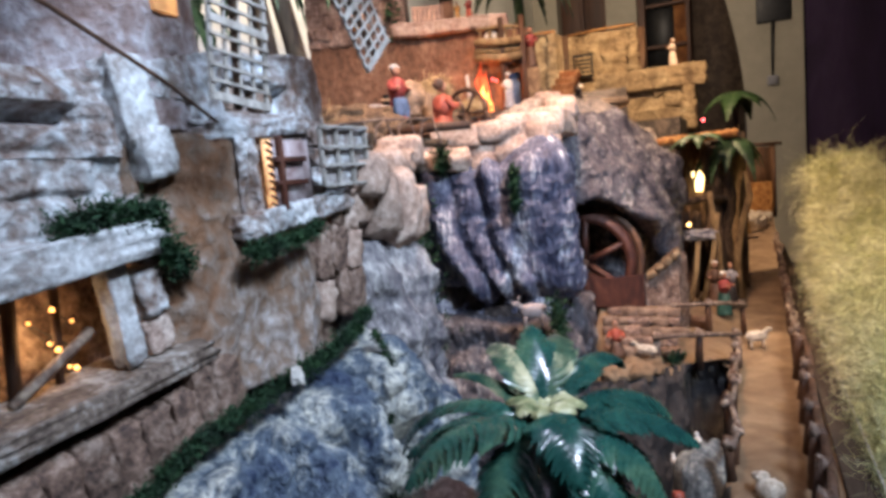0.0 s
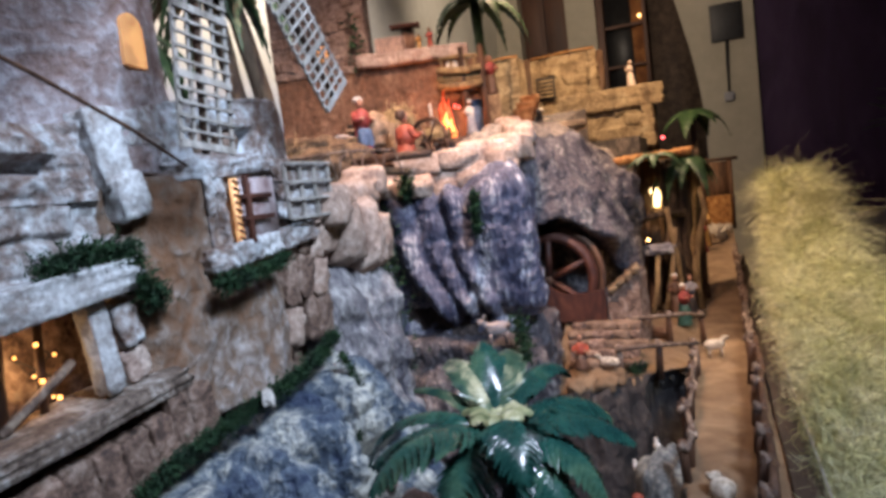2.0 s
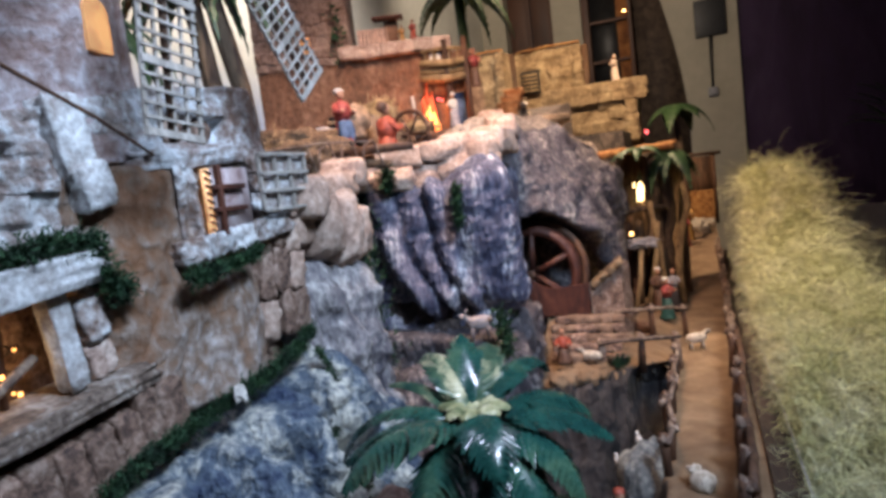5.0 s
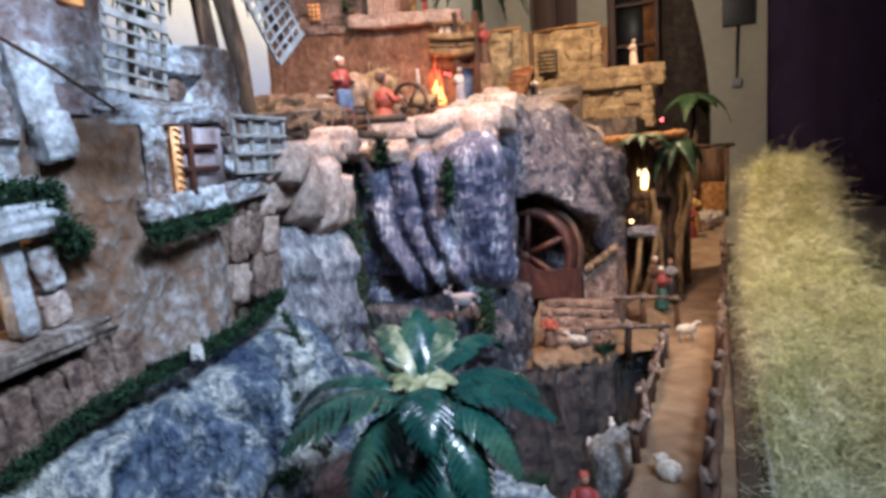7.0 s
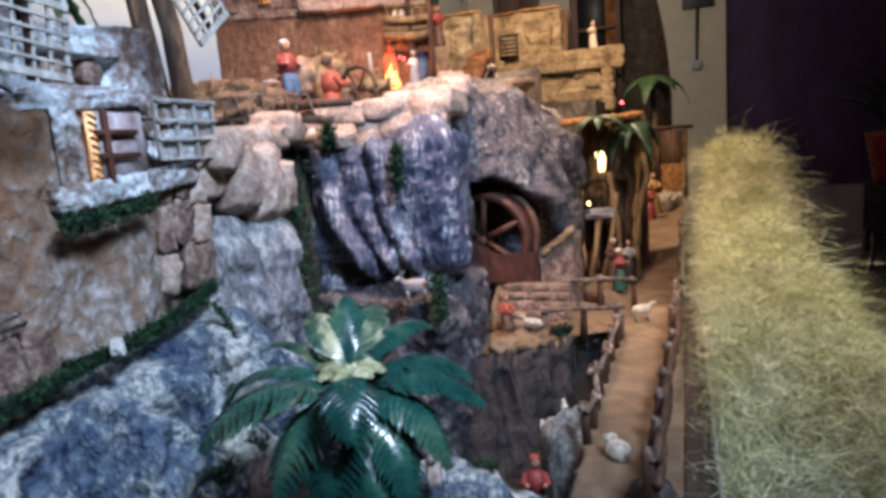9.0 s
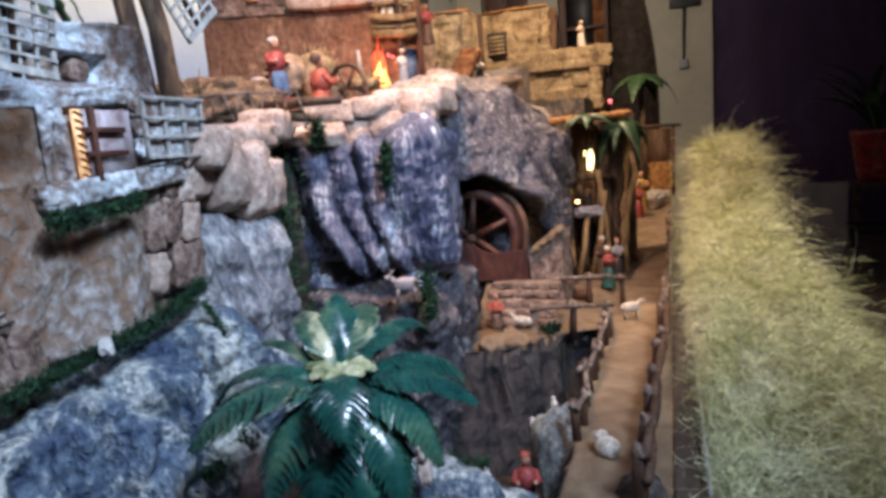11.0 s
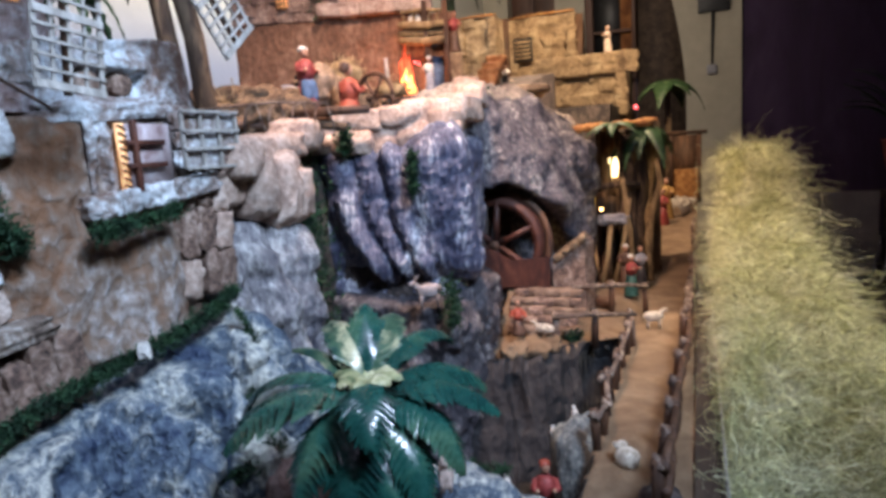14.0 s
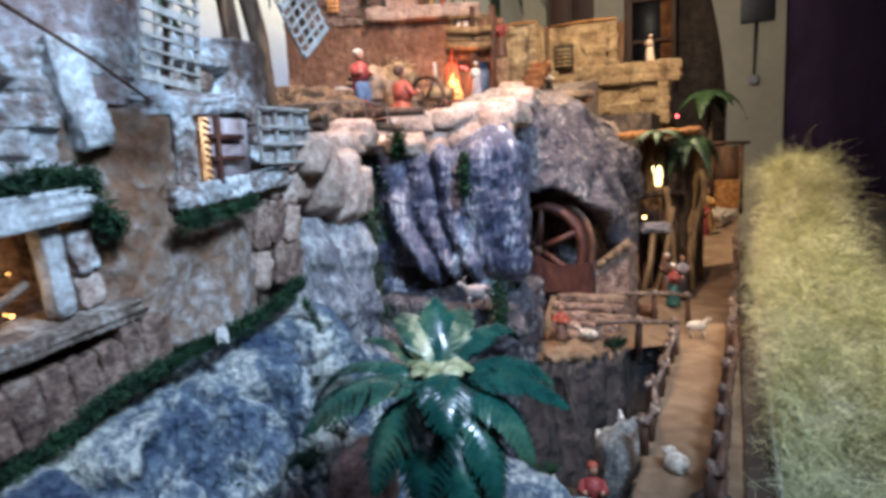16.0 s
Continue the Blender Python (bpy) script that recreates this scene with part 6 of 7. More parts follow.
# ---- painted clay figures and animals: each one plain mesh ----
def painted(name, bm, materials, place, turn, size, label, category, group=""):
    bmesh.ops.recalc_face_normals(bm, faces=bm.faces[:])
    me = bpy.data.meshes.new(name)
    bm.to_mesh(me)
    bm.free()
    for m in materials:
        me.materials.append(m)
    me.polygons.foreach_set("use_smooth", [True] * len(me.polygons))
    ob = new(name, me)
    ob.matrix_basis = Matrix.LocRotScale(Vector(place), Euler((0, 0, turn)), Vector((size, size, size)))
    return tagged(ob, label, category, group)


def dab(bm, index, build, *args, **kw):
    piece = bmesh.new()
    build(piece, *args, **kw)
    for f in piece.faces:
        f.material_index = index
    join(bm, piece)


def figurine(place, turn, height, colours, label, kneel=False, load=None, hat=True, arm=0.6, seed=1):
    """A little clay man: robe, chest, sleeves, head and hat. colours: robe, chest, skin, hat, load."""
    bm = bmesh.new()
    k = 0.62 if kneel else 1.0
    dab(bm, 0, tube, [(0, 0, 0), (0, 0, 0.06), (0.01, 0, 0.30 * k), (0, 0, 0.52 * k)], [0.17, 0.165, 0.125, 0.10], 14, 0.10, seed)
    dab(bm, 1, tube, [(0, 0, 0.50 * k), (0.015, 0, 0.60 * k + 0.02), (0.01, 0, 0.60 * k + 0.14), (0, 0, 0.60 * k + 0.19)], [0.105, 0.125, 0.115, 0.05], 12, 0.06, seed + 1)
    z = 0.60 * k + 0.13
    for sgn in (1, -1):
        dab(bm, 1, tube, [(0.0, sgn * 0.10, z), (0.06, sgn * 0.15, z - 0.11), (0.15 * arm + 0.03, sgn * 0.11, z - 0.17 + 0.12 * arm)], [0.045, 0.042, 0.032], 8, 0.05, seed + 2)
        dab(bm, 2, blob, (0.15 * arm + 0.06, sgn * 0.10, z - 0.17 + 0.13 * arm), (0.05, 0.045, 0.045), seed, 0.1, 0.2, 0, 2)
    h = z + 0.155
    dab(bm, 2, blob, (0.012, 0, h), (0.105, 0.098, 0.13), seed, 0.08, 0.0, 0, 4)
    if hat:
        dab(bm, 3, blob, (-0.008, 0, h + 0.04), (0.125, 0.12, 0.085), seed + 4, 0.12, 0.0, 0, 4)
    else:
        dab(bm, 3, blob, (-0.02, 0, h + 0.02), (0.12, 0.118, 0.12), seed + 4, 0.12, 0.1, 0, 3)
    if load:
        dab(bm, 4, blob, load[0], load[1], seed + 7, 0.2, 0.3, 0, 4)
    return painted("figurine", bm, colours, place, turn, height / ((h + 0.08)), label, "figurine", "clay figures of the crib")


def beast(place, turn, length, material, label, name="sheep_figurine", horn=False, down=False, seed=1, sit=False):
    bm = bmesh.new()
    lift = 0.0 if down else 0.34
    if sit:
        dab(bm, 0, blob, (0.0, 0, 0.36), (0.42, 0.36, 0.72), seed, 0.15, 0.15, 0, 4)
        dab(bm, 0, blob, (0.12, 0, 0.80), (0.34, 0.24, 0.26), seed + 2, 0.12, 0.2, 0, 3)
        for sgn in (1, -1):
            dab(bm, 0, tube, [(0.05, sgn * 0.09, 0.88), (0.03, sgn * 0.12, 1.04)], [0.05, 0.01], 6)
            dab(bm, 0, tube, [(0.16, sgn * 0.10, 0.4), (0.20, sgn * 0.10, 0.0)], [0.06, 0.05], 6)
    else:
        dab(bm, 0, blob, (0.0, 0, lift + 0.22), (0.80, 0.36, 0.40), seed, 0.18, 0.15, 0, 5, 1.5)
        dab(bm, 0, tube, [(0.30, 0, lift + 0.28), (0.42, 0, lift + 0.40), (0.48, 0, lift + 0.48)], [0.13, 0.10, 0.08], 9, 0.1, seed)
        dab(bm, 0, blob, (0.53, 0, lift + 0.48), (0.26, 0.15, 0.16), seed + 2, 0.12, 0.2, 0, 3)
        for sgn in (1, -1):
            dab(bm, 0, blob, (0.46, sgn * 0.10, lift + 0.52), (0.07, 0.10, 0.04), seed, 0.1, 0.2, 0, 2)
            if horn:
                dab(bm, 0, tube, [(0.48, sgn * 0.04, lift + 0.55), (0.42, sgn * 0.07, lift + 0.68), (0.34, sgn * 0.09, lift + 0.72)], [0.025, 0.018, 0.006], 6)
            if not down:
                for x in (0.26, -0.28):
                    dab(bm, 0, tube, [(x, sgn * 0.10, 0.42), (x + 0.02, sgn * 0.10, 0.2), (x, sgn * 0.10, 0.0)], [0.07, 0.04, 0.045], 7)
        dab(bm, 0, tube, [(-0.38, 0, lift + 0.30), (-0.46, 0, lift + 0.20)], [0.04, 0.02], 6)
    return painted(name, bm, [material], place, turn, length, label, name.split("_")[0] + " figure", "animal figures of the crib")


# on the terrace
figurine((-0.812, 1.495, 1.455), radians(-20), 0.185, [C_RED, C_RED, SKIN, C_WHITE, C_BLUE], "clay miller in red with a white cap and blue apron", load=((0.09, -0.02, 0.36), (0.12, 0.24, 0.30)), seed=2)
figurine((-0.678, 1.475, 1.425), radians(60), 0.158, [C_ORANGE, C_ORANGE, SKIN, C_BROWN], "kneeling clay man in an orange red tunic", True, None, False, 0.8, 5)
figurine((-0.742, 2.185, 1.555), radians(150), 0.125, [C_GREY, C_WHITE, SKIN, C_WHITE], "clay woman in a white shawl and grey skirt", False, None, True, 0.7, 7)
figurine(on_inn(W + 0.087, 0.03, 1.71), radians(-60), 0.15, [C_BROWN, C_RED, SKIN, C_BROWN], "clay figure with a red cloak beside the balcony", False, None, False, 0.5, 9)
figurine(on_inn(0.62, -0.02, 1.915), radians(-100), 0.09, [C_ORANGE, C_RED, SKIN, C_BROWN], "small clay figure on the roof of the inn", False, None, False, 0.4, 11)
figurine(on_inn(0.575, -0.04, 1.915), radians(-80), 0.08, [C_YELLOW, C_YELLOW, SKIN, C_WHITE], "small clay figure on the roof of the inn", False, None, True, 0.4, 12)
figurine((-0.655, 2.87, 1.625), radians(-70), 0.085, [C_DARK, C_WHITE, SKIN, C_BROWN], "seated clay figure in a white shirt", True, None, True, 0.5, 13)
figurine((-0.405, 4.50, 1.91), radians(200), 0.17, [C_PINK, C_PINK, SKIN, C_PINK], "pale clay figure on the far parapet", False, None, False, 0.8, 14)
# on the path
figurine((-0.082, 2.36, 0.785), radians(-35), 0.150, [C_GREEN, C_RED, SKIN, C_WHITE], "clay shepherd with white cap, red jacket and green skirt", False, None, True, 0.8, 15)
figurine((-0.115, 2.50, 0.785), radians(-90), 0.165, [C_BROWN, C_BROWN, SKIN, C_WHITE], "dark clay shepherd with a pale hat before the hut", False, None, True, 0.5, 16)
figurine((-0.065, 2.55, 0.785), radians(-60), 0.15, [C_DARK, C_GREY, SKIN, C_BROWN], "clay figure in dark clothes beside the hut", False, None, False, 0.5, 17)
figurine((-0.035, 3.70, 0.855), radians(-110), 0.205, [C_RED, C_RED, SKIN, C_BROWN], "clay woman in a long red robe on the path", False, None, False, 0.6, 18)
figurine((-0.025, 3.90, 0.872), radians(-90), 0.235, [C_YELLOW, C_YELLOW, SKIN, C_BROWN], "clay figure in an ochre robe on the path", False, None, False, 0.6, 19)
figurine((-0.335, 1.735, 0.815), radians(-80), 0.10, [C_BROWN, C_ORANGE, SKIN, C_BROWN], "small clay man in orange near the wheel", True, None, False, 0.6, 20)
figurine((-0.122, 1.100, 0.622), radians(-75), 0.150, [C_DARK, C_RED, SKIN, C_ORANGE], "clay man in a red jacket and orange hood in the gully", False, None, True, 1.0, 21)
# animals
beast((-0.445, 1.362, 0.988), radians(210), 0.070, C_BONE, "pale goat standing on a cliff ledge", "goat_figurine", True, seed=3)
beast((0.012, 2.05, 0.755), radians(25), 0.070, WOOL, "cream sheep standing on the sandy path", seed=4)
bm = bmesh.new()
blob(bm, (0, 0, 0.33), (0.62, 0.78, 0.66), 5, 0.16, 0.1, 0, 6, 1.6)
blob(bm, (0.02, 0.30, 0.62), (0.40, 0.34, 0.36), 8, 0.12, 0.1, 0, 4)
blob(bm, (-0.02, 0.50, 0.62), (0.20, 0.26, 0.20), 9, 0.08, 0.1, 0, 3)
for sgn in (1, -1):
    blob(bm, (sgn * 0.18, 0.32, 0.70), (0.18, 0.08, 0.08), 3, 0.1, 0.1, 0, 2)
    tube(bm, [(sgn * 0.18, 0.18, 0.12), (sgn * 0.2, 0.42, 0.05)], [0.09, 0.06], 7)
tube(bm, [(0, -0.38, 0.40), (0, -0.46, 0.24)], [0.06, 0.03], 6)
painted("sheep_figurine", bm, [WOOL], (0.021, 1.150, 0.752), radians(50), 0.054, "cream sheep resting on the path beside the fence", "sheep figure", "animal figures of the crib")
beast((-0.250, 1.69, 0.835), radians(170), 0.060, WOOL, "cream sheep lying at the edge of the yard", down=True, seed=6)
beast((-0.15, 2.17, 0.786), radians(160), 0.085, C_BROWN, "brown ox lying behind the branch fence", "ox_figurine", True, True, seed=7)
for k, (x, y) in enumerate(((0.02, 4.15), (0.055, 4.20), (0.085, 4.12), (0.04, 4.27), (0.10, 4.25), (0.0, 4.24), (0.07, 4.05))):
    beast((x, y, ground_z(x, y)), 0.7 * k, 0.075, WOOL, "tiny cream sheep of the flock at the path's end", seed=8 + k)
beast((-0.232, 0.890, 0.815), radians(-70), 0.062, C_PINK, "sitting pale dog with pointed ears on a rock", "dog_figurine", seed=30, sit=True)
for x, y, z in ((-0.104, 1.315, 0.762), (-0.150, 1.305, 0.716), (-0.190, 1.080, 0.715)):
    bm = bmesh.new()
    blob(bm, (0, 0, 0.42), (0.7, 0.42, 0.46), 3, 0.1, 0.1, 0, 3)
    blob(bm, (0.32, 0, 0.74), (0.28, 0.26, 0.28), 4, 0.1, 0.1, 0, 2)
    tube(bm, [(-0.3, 0, 0.45), (-0.62, 0, 0.40)], [0.14, 0.05], 6)
    tube(bm, [(0, 0.05, 0.25), (0, 0.05, -0.05)], 0.05, 5)
    tube(bm, [(0, -0.05, 0.25), (0, -0.05, -0.05)], 0.05, 5)
    painted("bird_figurine", bm, [C_WHITE], (x, y, z), 1.9, 0.03, "tiny white dove resting on a stone", "bird figure", "animal figures of the crib")
doves = ((-0.437, 2.30, 1.475), (-0.41, 2.32, 1.47))
for x, y, z in doves:
    bm = bmesh.new()
    blob(bm, (0, 0, 0.40), (0.7, 0.45, 0.55), 3, 0.1, 0.1, 0, 3)
    blob(bm, (0.26, 0, 0.74), (0.28, 0.26, 0.28), 4, 0.1, 0.1, 0, 2)
    painted("bird_figurine", bm, [C_WHITE], (x, y, z), -0.6, 0.032, "tiny white dove resting on a stone", "bird figure", "animal figures of the crib")

# ---- foreground rocks in the gully ----
for name, c, d, k, turn, m, lab in (
        ("boulder", (-0.086, 1.275, 0.630), (0.112, 0.11, 0.285), 31, 0.3, GREY_BOULDER, "tall grey boulder with doves in the gully"),
        ("boulder", (-0.255, 0.955, 0.735), (0.20, 0.10, 0.13), 32, 0.2, ROCK, "flat blue grey rock at the gully's near edge"),
        ("boulder", (-0.15, 1.03, 0.675), (0.14, 0.07, 0.09), 33, 0.1, ROCK, "flat blue grey rock at the gully's near edge"),
        ("boulder", (-0.365, 0.70, 0.875), (0.085, 0.085, 0.13), 35, 0.3, PALE, "pale rounded boulder beneath the palm leaves"),
        ("boulder", (-0.13, 1.10, 0.555), (0.13, 0.12, 0.14), 46, 0.3, ROCK, "low grey rock that carries the man in red"),
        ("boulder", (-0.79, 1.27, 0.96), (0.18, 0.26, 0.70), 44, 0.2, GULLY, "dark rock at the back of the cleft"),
        ("boulder", (0.085, 1.03, 0.745), (0.07, 0.10, 0.07), 37, 0.1, EARTH, "dark stone at the foot of the fence")):
    bm = blob(bmesh.new(), c, d, k, 0.30, 0.15, turn, 12, 1.1)
    for v in bm.verts:
        v.co += (v.co - Vector(c)).normalized() * 0.004 * lumps(v.co, 0.03)
    tagged(link(name, bm, m), lab, "rock")

# ---- clutter of the mill terrace ----
stack = thing("board_stack", (-0.885, 1.62, 1.44), "small stack of pale boards beside the miller", "boards")
for k in range(6):
    part("board", box(bmesh.new(), (-0.893 + 0.004 * math.sin(k * 2.3), 1.62, 1.463 + 0.021 * k), (0.058, 0.05, 0.009), 0.3 + 0.1 * math.sin(k * 1.7), 0.002), C_SACK if k % 2 else C_BONE, stack)
    part("spacer", box(bmesh.new(), (-0.893, 1.62, 1.4735 + 0.021 * k), (0.050, 0.042, 0.011), 0.3), C_DARK, stack)


def tuft(name, centre, size, count, material, label, category, seed):
    """A loose heap of straw: short bent stalks that lie round a low core."""
    rng = random.Random(seed)
    t = thing(name, (centre[0], centre[1], centre[2] - size[2] / 2), label, category)
    part("core", blob(bmesh.new(), centre, [q * 0.8 for q in size], seed, 0.3, 0.1, 0, 6, 1.5), material, t)
    bm = bmesh.new()
    for k in range(count):
        a, b = rng.uniform(0, 2 * math.pi), rng.uniform(-0.4, 1.3)
        d = Vector((math.cos(a) * math.cos(b), math.sin(a) * math.cos(b), math.sin(b)))
        p = Vector(centre) + Vector((d.x * size[0], d.y * size[1], d.z * size[2])) * 0.40
        e = Vector((rng.gauss(0, 1), rng.gauss(0, 1), rng.gauss(0, 0.6))).normalized() * size[0] * rng.uniform(0.15, 0.4)
        tube(bm, [p, p + e * 0.5 + d * 0.004, p + e], 0.0011, 4)
    tagged(part("stalks", bm, material, t), kind="stuff")


tuft("straw_sheaf", (-0.752, 1.60, 1.56), (0.11, 0.09, 0.10), 260, STRAW_PALE, "loose sheaf of pale straw behind the miller", "straw", 5)
tuft("straw_heap", (-0.795, 1.98, 1.555), (0.11, 0.09, 0.055), 200, STRAW_PALE, "low heap of pale straw before the hearth", "straw", 6)
tuft("straw_heap", (-0.93, 1.30, 1.445), (0.22, 0.16, 0.07), 320, STRAW_PALE, "low heap of yellow straw behind the mill house", "straw", 7)
mw = thing("millstone_wheel", (-0.64, 1.60, 1.44), "small dark spoked wheel beside the kneeling man", "wheel")
C2 = Vector((-0.655, 1.575, 1.50))
bm = bmesh.new()
for r, n in ((0.062, 28),):
    tube(bm, [C2 + Vector((r * math.cos(a), -0.3 * r * math.cos(a), r * math.sin(a))) for a in [2 * math.pi * k / n for k in range(n + 1)]], 0.006, 8)
part("rim", bm, WOOD, mw)
for k in range(6):
    a = math.pi * k / 6 * 2
    part("spoke", tube(bmesh.new(), [C2, C2 + Vector((0.06 * math.cos(a), -0.018 * math.cos(a), 0.06 * math.sin(a)))], 0.004, 6), WOOD, mw)
sackg = ((-0.775, 1.60, 1.505, 0.10, 0.14, C_SACK), (-0.80, 1.545, 1.545, 0.07, 0.09, C_SACK), (-0.72, 1.62, 1.475, 0.10, 0.08, BROWN_STRAW), (-0.92, 1.62, 1.485, 0.09, 0.11, C_BROWN))
for k, (x, y, z, d, h, m) in enumerate(sackg):
    bm = blob(bmesh.new(), (x, y, z), (d, d, h), k + 60, 0.35, 0.25, 0.3 * k, 6, 1.5)
    tagged(link("sack", bm, m), "bulging cloth sack beside the miller", "sack", "sacks of the miller")
for k, (x, y, z) in enumerate(((-0.94, 1.60, 1.47), (-0.905, 1.57, 1.46))):
    bm = tube(bmesh.new(), [(x, y, z - 0.03), (x, y, z), (x, y, z + 0.05), (x, y, z + 0.075), (x, y, z + 0.09)], [0.018, 0.028, 0.03, 0.015, 0.019], 14)
    tagged(link("jug", bm, C_GREY), "small grey clay jug beside the miller", "jug")
rng = random.Random(77)
for k in range(9):
    a = Vector((-1.08 + 0.04 * k + rng.gauss(0, 0.02), 1.08 + 0.035 * k + rng.gauss(0, 0.03), 1.425 + rng.uniform(0, 0.03)))
    d = Vector((rng.uniform(0.10, 0.2), rng.uniform(-0.04, 0.06), rng.gauss(0, 0.01)))
    bm = tube(bmesh.new(), [a, a + d * 0.5 + Vector((0, 0, 0.006)), a + d], [0.012, 0.012, 0.009], 7, 0.15, k)
    tagged(link("log", bm, BROWN_STRAW if k % 2 else WOOD), "short cut log lying behind the mill house", "log", "logs behind the mill house")
for c, d, k in (((-0.97, 1.40, 1.46), (0.34, 0.18, 0.13), 1), ((-1.14, 1.56, 1.48), (0.30, 0.16, 0.15), 2), ((-0.84, 1.27, 1.44), (0.20, 0.12, 0.09), 3), ((-1.02, 1.20, 1.43), (0.24, 0.16, 0.10), 4)):
    bm = blob(bmesh.new(), c, d, 80 + k, 0.55, 0.3, 0.2, 13, 2.4)
    for v in bm.verts:
        v.co += (v.co - Vector(c)).normalized() * 0.008 * lumps(v.co, 0.02)
    tagged(link("straw_mound", bm, BROWN_STRAW), "low mound of brown straw on the terrace", "straw")
arch = thing("twig_arch", (-0.62, 1.10, 1.40), "thin bent twigs forming a little rack", "rack")
for k in range(4):
    x, y = -0.70 + 0.035 * k, 1.08 + 0.03 * k
    part("twig", tube(bmesh.new(), [(x, y, 1.40), (x + 0.01, y, 1.455), (x + 0.03, y + 0.005, 1.465), (x + 0.045, y + 0.01, 1.41)], 0.0025, 6), TWIG, arch)
bm = tube(bmesh.new(), [(-0.78, 1.05, 1.46), (-0.66, 1.12, 1.468), (-0.57, 1.18, 1.462)], 0.003, 6)
part("crossbar", bm, TWIG, arch)
bm = tube(bmesh.new(), [(-0.94, 1.60, 1.44), (-0.935, 1.58, 1.68)], 0.003, 6)
for a, b in (((-0.80, 1.97, 1.52), (-0.81, 1.98, 1.66)),):
    tagged(link("staff", tube(bmesh.new(), [a, b], [0.008, 0.006], 8, 0.1, 3), LATH), "pale upright wooden stake near the hearth", "stake")
bm.free()

# ---- moss: tufts of short blades ----
def moss(line, width, count, blade, label, seed, spread=(0.5, 0.5, 1.0)):
    rng = random.Random(seed)
    pts = [Vector(p) for p in line]
    verts, faces = [], []
    for k in range(count):
        p = along(pts, rng.random()) + Vector((rng.gauss(0, width * 0.3), rng.gauss(0, width * 0.4), rng.gauss(0, width * 0.35)))
        d = Vector((rng.gauss(0.4, spread[0]), rng.gauss(0, spread[1]), rng.gauss(0.3, spread[2] * 0.6))).normalized() * blade * rng.uniform(0.5, 1.2)
        w = d.cross(Vector((rng.random(), rng.random(), rng.random()))).normalized() * blade * 0.16
        i = len(verts)
        verts += [p - w, p + w, p + d * 0.6 + w * 0.8, p + d]
        faces += [(i, i + 1, i + 2), (i, i + 2, i + 3)]
    me = bpy.data.meshes.new("moss")
    me.from_pydata(verts, [], faces)
    me.materials.append(MOSS)
    return tagged(new("moss", me), label, "moss", kind="stuff")


moss([(-0.502, 0.335, 1.333), (-0.500, 0.38, 1.340), (-0.500, 0.43, 1.338)], 0.018, 2200, 0.008, "dark green moss over the stone lintel", 1)
moss([(-0.503, 0.425, 1.335), (-0.500, 0.435, 1.30), (-0.500, 0.455, 1.283)], 0.018, 1800, 0.008, "dark green moss hanging beside the lintel", 2)
moss([(-0.488, 0.535, 1.283), (-0.488, 0.58, 1.284), (-0.490, 0.66, 1.296)], 0.015, 2200, 0.008, "dark green moss below the window sill", 3)
moss([(-0.50, 0.20, 1.065), (-0.492, 0.33, 1.080), (-0.484, 0.42, 1.112), (-0.480, 0.50, 1.125), (-0.478, 0.60, 1.137), (-0.478, 0.68, 1.150), (-0.486, 0.745, 1.168)], 0.014, 10500, 0.0070, "strip of dark green moss between house and rocks", 4)
moss([(-0.452, 0.705, 1.150), (-0.438, 0.728, 1.095), (-0.432, 0.735, 1.062), (-0.430, 0.655, 1.022)], 0.008, 1500, 0.0065, "dark moss in a groove of the blue rocks", 9)
moss([(-0.51, 0.83, 1.34), (-0.505, 0.86, 1.345), (-0.515, 0.88, 1.335)], 0.012, 260, 0.010, "light moss on the boulders", 5)
moss([(-0.655, 1.395, 1.41), (-0.645, 1.385, 1.385), (-0.65, 1.385, 1.36)], 0.026, 700, 0.016, "dark bush growing on the stone wall", 6)
moss([(-0.475, 1.385, 1.345), (-0.472, 1.375, 1.30), (-0.475, 1.375, 1.255)], 0.018, 600, 0.014, "grey green tuft hanging on the cliff", 7)
moss([(-0.66, 1.16, 1.33), (-0.65, 1.16, 1.22), (-0.64, 1.15, 1.10), (-0.63, 1.14, 0.98)], 0.085, 5200, 0.015, "dark ivy in the cleft between the rocks", 8)
moss([(-0.395, 1.365, 1.04), (-0.385, 1.35, 1.0), (-0.38, 1.34, 0.95)], 0.030, 800, 0.015, "dark green moss on the cliff corner", 9)
moss([(-0.43, 0.50, 0.98), (-0.415, 0.60, 0.95), (-0.40, 0.70, 0.97)], 0.020, 900, 0.012, "dark green moss in a crevice of the rocks", 10)
moss([(-0.22, 1.80, 0.80), (-0.18, 1.80, 0.80), (-0.20, 1.76, 0.80)], 0.020, 400, 0.016, "dark moss on the lip of the gully", 11)
moss([(-0.23, 0.99, 0.80), (-0.17, 1.02, 0.785)], 0.016, 300, 0.012, "green moss on the near rock", 12)
moss([(-0.50, 2.02, 1.52), (-0.485, 2.02, 1.47), (-0.47, 2.02, 1.41)], 0.03, 900, 0.014, "dark green tuft on the rock shoulder", 13)
bm = blob(bmesh.new(), (-0.456, 0.548, 1.143), (0.013, 0.017, 0.019), 6, 0.5, 0.7, 0.7, 1)
tagged(link("white_shard", bm, C_WHITE, False), "small bluish white shard lying on the moss", "shard")

# ---- the room beyond ----
fuse = thing("fuse_box", (0.315, 8.24, 2.70), "black wall box with a cable and socket below", "box")
part("case", box(bmesh.new(), (0.32, 8.235, 2.90), (0.34, 0.04, 0.42), bevel=0.01), BLACK, fuse)
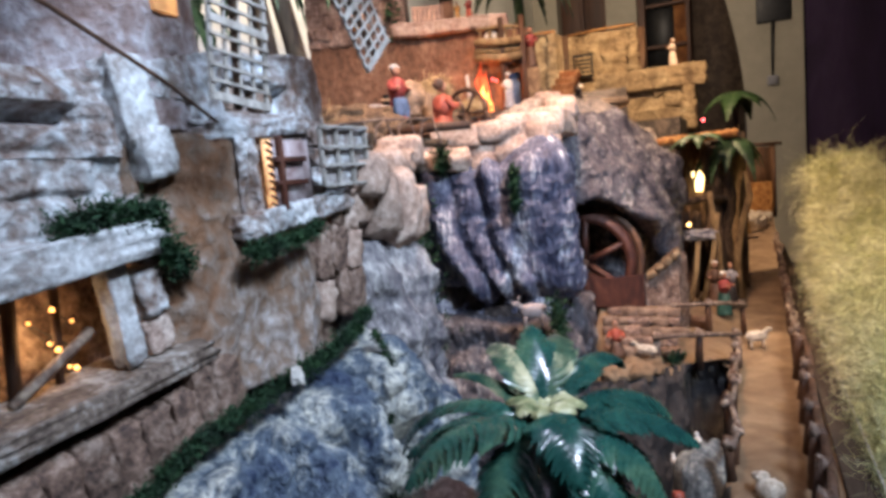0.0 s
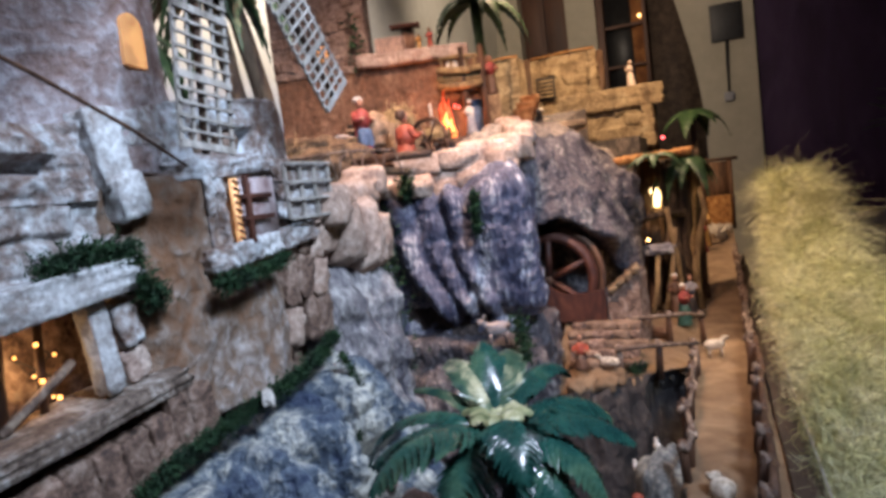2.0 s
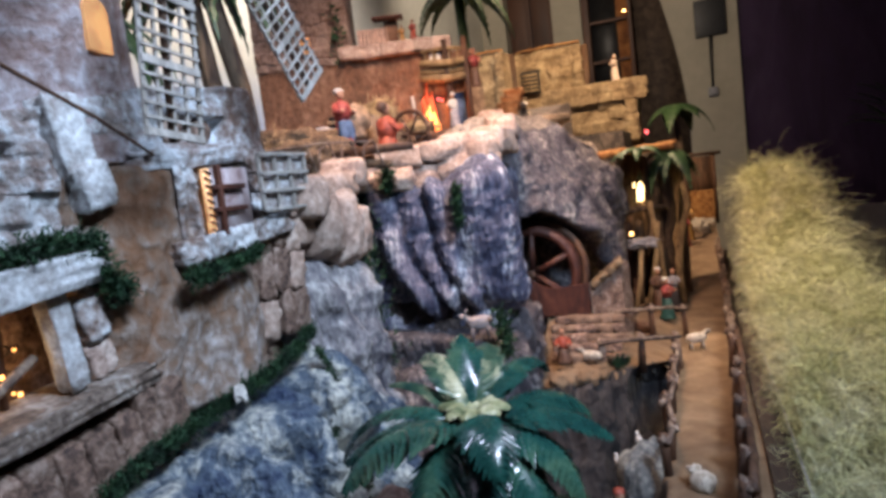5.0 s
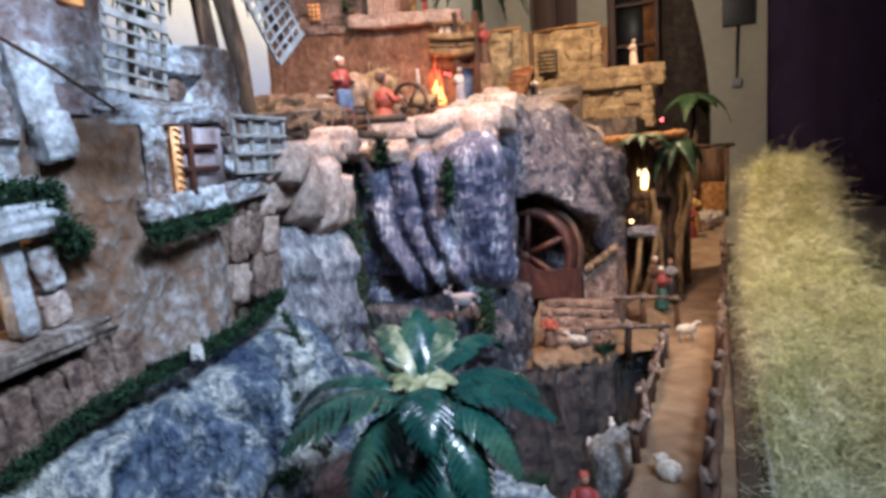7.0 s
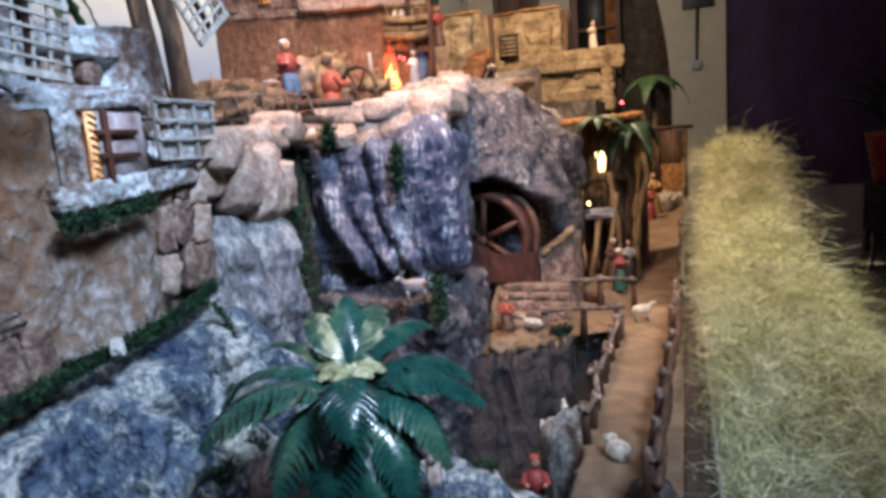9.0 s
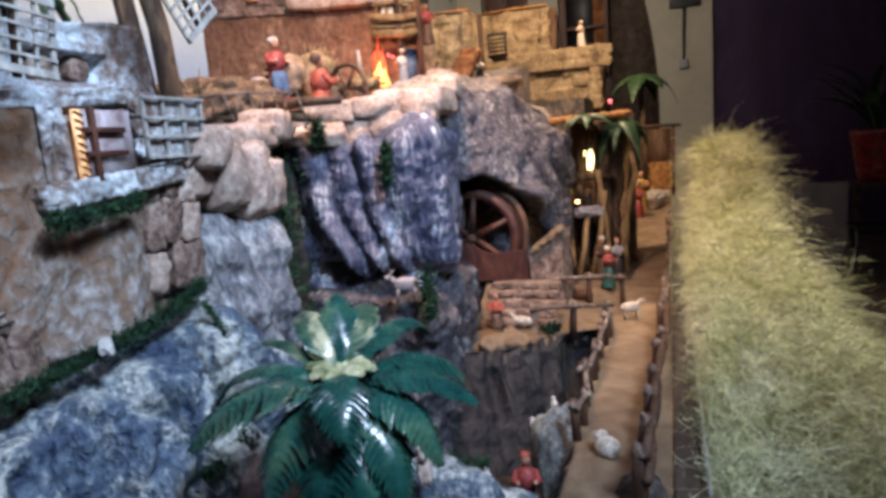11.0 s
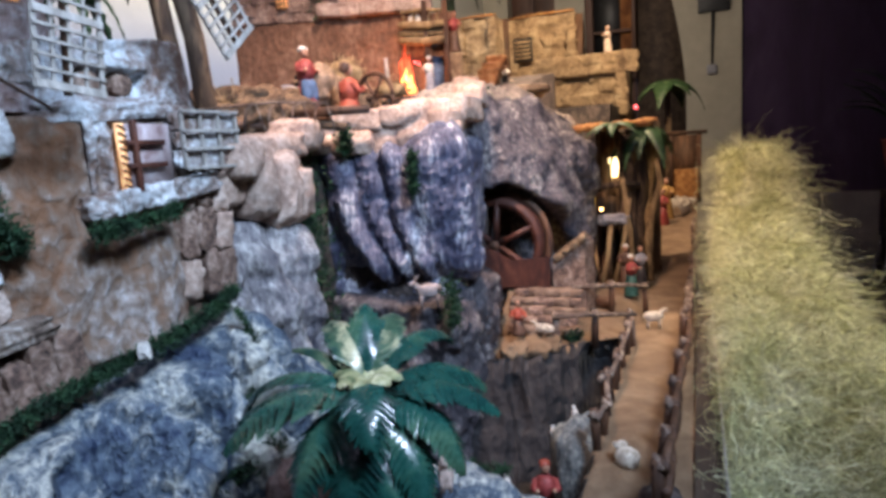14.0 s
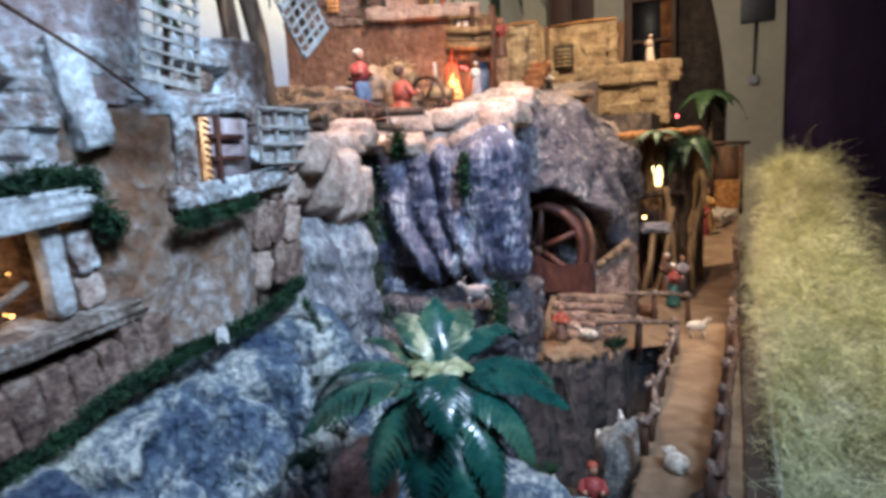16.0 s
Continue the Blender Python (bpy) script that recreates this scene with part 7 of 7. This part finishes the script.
part("cable", tube(bmesh.new(), [(0.315, 8.245, 2.70), (0.305, 8.243, 2.4), (0.30, 8.243, 2.10)], [0.022, 0.018, 0.012], 8), BLACK, fuse)
part("socket", box(bmesh.new(), (0.298, 8.235, 2.06), (0.11, 0.05, 0.11), bevel=0.02), C_GREY, fuse, "small grey socket")
frame_w = thing("window_frame", (-0.85, 8.25, 2.0), "dark wooden window with an orange curtain behind its panes", "window")
part("side", box(bmesh.new(), (-1.08, 8.3, 2.8), (0.09, 0.08, 1.5), bevel=0.01), DOOR_WOOD, frame_w)
part("side", box(bmesh.new(), (-0.56, 8.3, 2.8), (0.05, 0.08, 1.5), bevel=0.01), DOOR_WOOD, frame_w)
part("glass", box(bmesh.new(), (-0.84, 8.36, 2.8), (0.50, 0.02, 1.5)), BLACK, frame_w)
part("curtain", skin(bmesh.new(), lambda u, v: Vector((-0.72 + 0.14 * u, 8.335, 2.1 + 1.4 * v)), 30, 8, lambda p, u, v: 0.008 * math.sin(u * 30), 0.01), CURTAIN, frame_w, "orange brown curtain")
for z in (2.2, 2.62, 3.1, 3.5):
    part("crossbar", box(bmesh.new(), (-0.82, 8.29, z), (0.50, 0.05, 0.035), bevel=0.006), DOOR_WOOD, frame_w)
# lamp reflections on the panes, added as flat self-lit dots
for x, z in ((-0.62, 3.19), (-0.585, 2.63)):
    part("bulb", blob(bmesh.new(), (x, 8.318, z), (0.03, 0.01, 0.03), 3, 0.1, 0.1), SPARK, frame_w, "tiny warm reflection on the panes, built as a glowing dot")
part("recess", box(bmesh.new(), (-0.26, 8.40, 2.1), (0.54, 0.05, 4.1)), DARK_PLANK, frame_w, "dark recess beside the window")
cab = thing("grey_panel", (1.33, 6.25, 0.0), "pale grey upright board standing in the dark hall", "board")
part("board", box(bmesh.new(), (1.33, 6.26, 0.42), (0.42, 0.03, 0.72), bevel=0.006), PANEL_GREY, cab)
for x in (1.16, 1.50):
    part("foot", box(bmesh.new(), (x, 6.26, 0.03), (0.04, 0.30, 0.06), bevel=0.006), METAL, cab)
chair = thing("folding_chair", (1.60, 6.0, 0.0), "dark metal chair leg beside the grey board", "chair")
part("frame", tube(bmesh.new(), [(1.42, 5.9, 0.02), (1.50, 5.92, 0.10), (1.54, 5.95, 0.30), (1.54, 5.96, 0.42)], 0.012, 8), METAL, chair)
part("frame", tube(bmesh.new(), [(1.42, 6.2, 0.02), (1.50, 6.2, 0.10), (1.54, 6.2, 0.30), (1.54, 6.2, 0.42)], 0.012, 8), METAL, chair)
part("seat", box(bmesh.new(), (1.72, 6.05, 0.43), (0.38, 0.38, 0.03), bevel=0.01), BLACK, chair)

stand = thing("plant_stand", (1.76, 6.4, 0.0), "low dark table in the dim hall", "table")
part("top", box(bmesh.new(), (1.80, 6.4, 0.74), (0.50, 0.45, 0.04), bevel=0.008), DARK_PLANK, stand)
for x in (1.59, 2.01):
    for y in (6.21, 6.59):
        part("leg", box(bmesh.new(), (x, y, 0.36), (0.045, 0.045, 0.72), bevel=0.005), DARK_PLANK, stand)
pot = thing("potted_plant", (1.78, 6.4, 0.76), "dark leafy plant in a red pot in the dim hall", "plant")
part("pot", tube(bmesh.new(), [(1.78, 6.4, 0.76), (1.78, 6.4, 0.80), (1.78, 6.4, 1.16), (1.78, 6.4, 1.20), (1.78, 6.4, 1.19)], [0.13, 0.145, 0.205, 0.215, 0.18], 24), RED_POT, pot, "red glazed pot")
rng = random.Random(61)
for k in range(22):
    a, up = rng.uniform(0, 6.28), rng.uniform(55, 88)
    c = Vector((1.78 + rng.gauss(0, 0.04), 6.4 + rng.gauss(0, 0.04), 1.18))
    part("leaf", palm_leaf(c, a, up, rng.uniform(40, 110), rng.uniform(0.45, 0.85), 0.05, 9, 0.2, k), FAR_LEAF, pot)
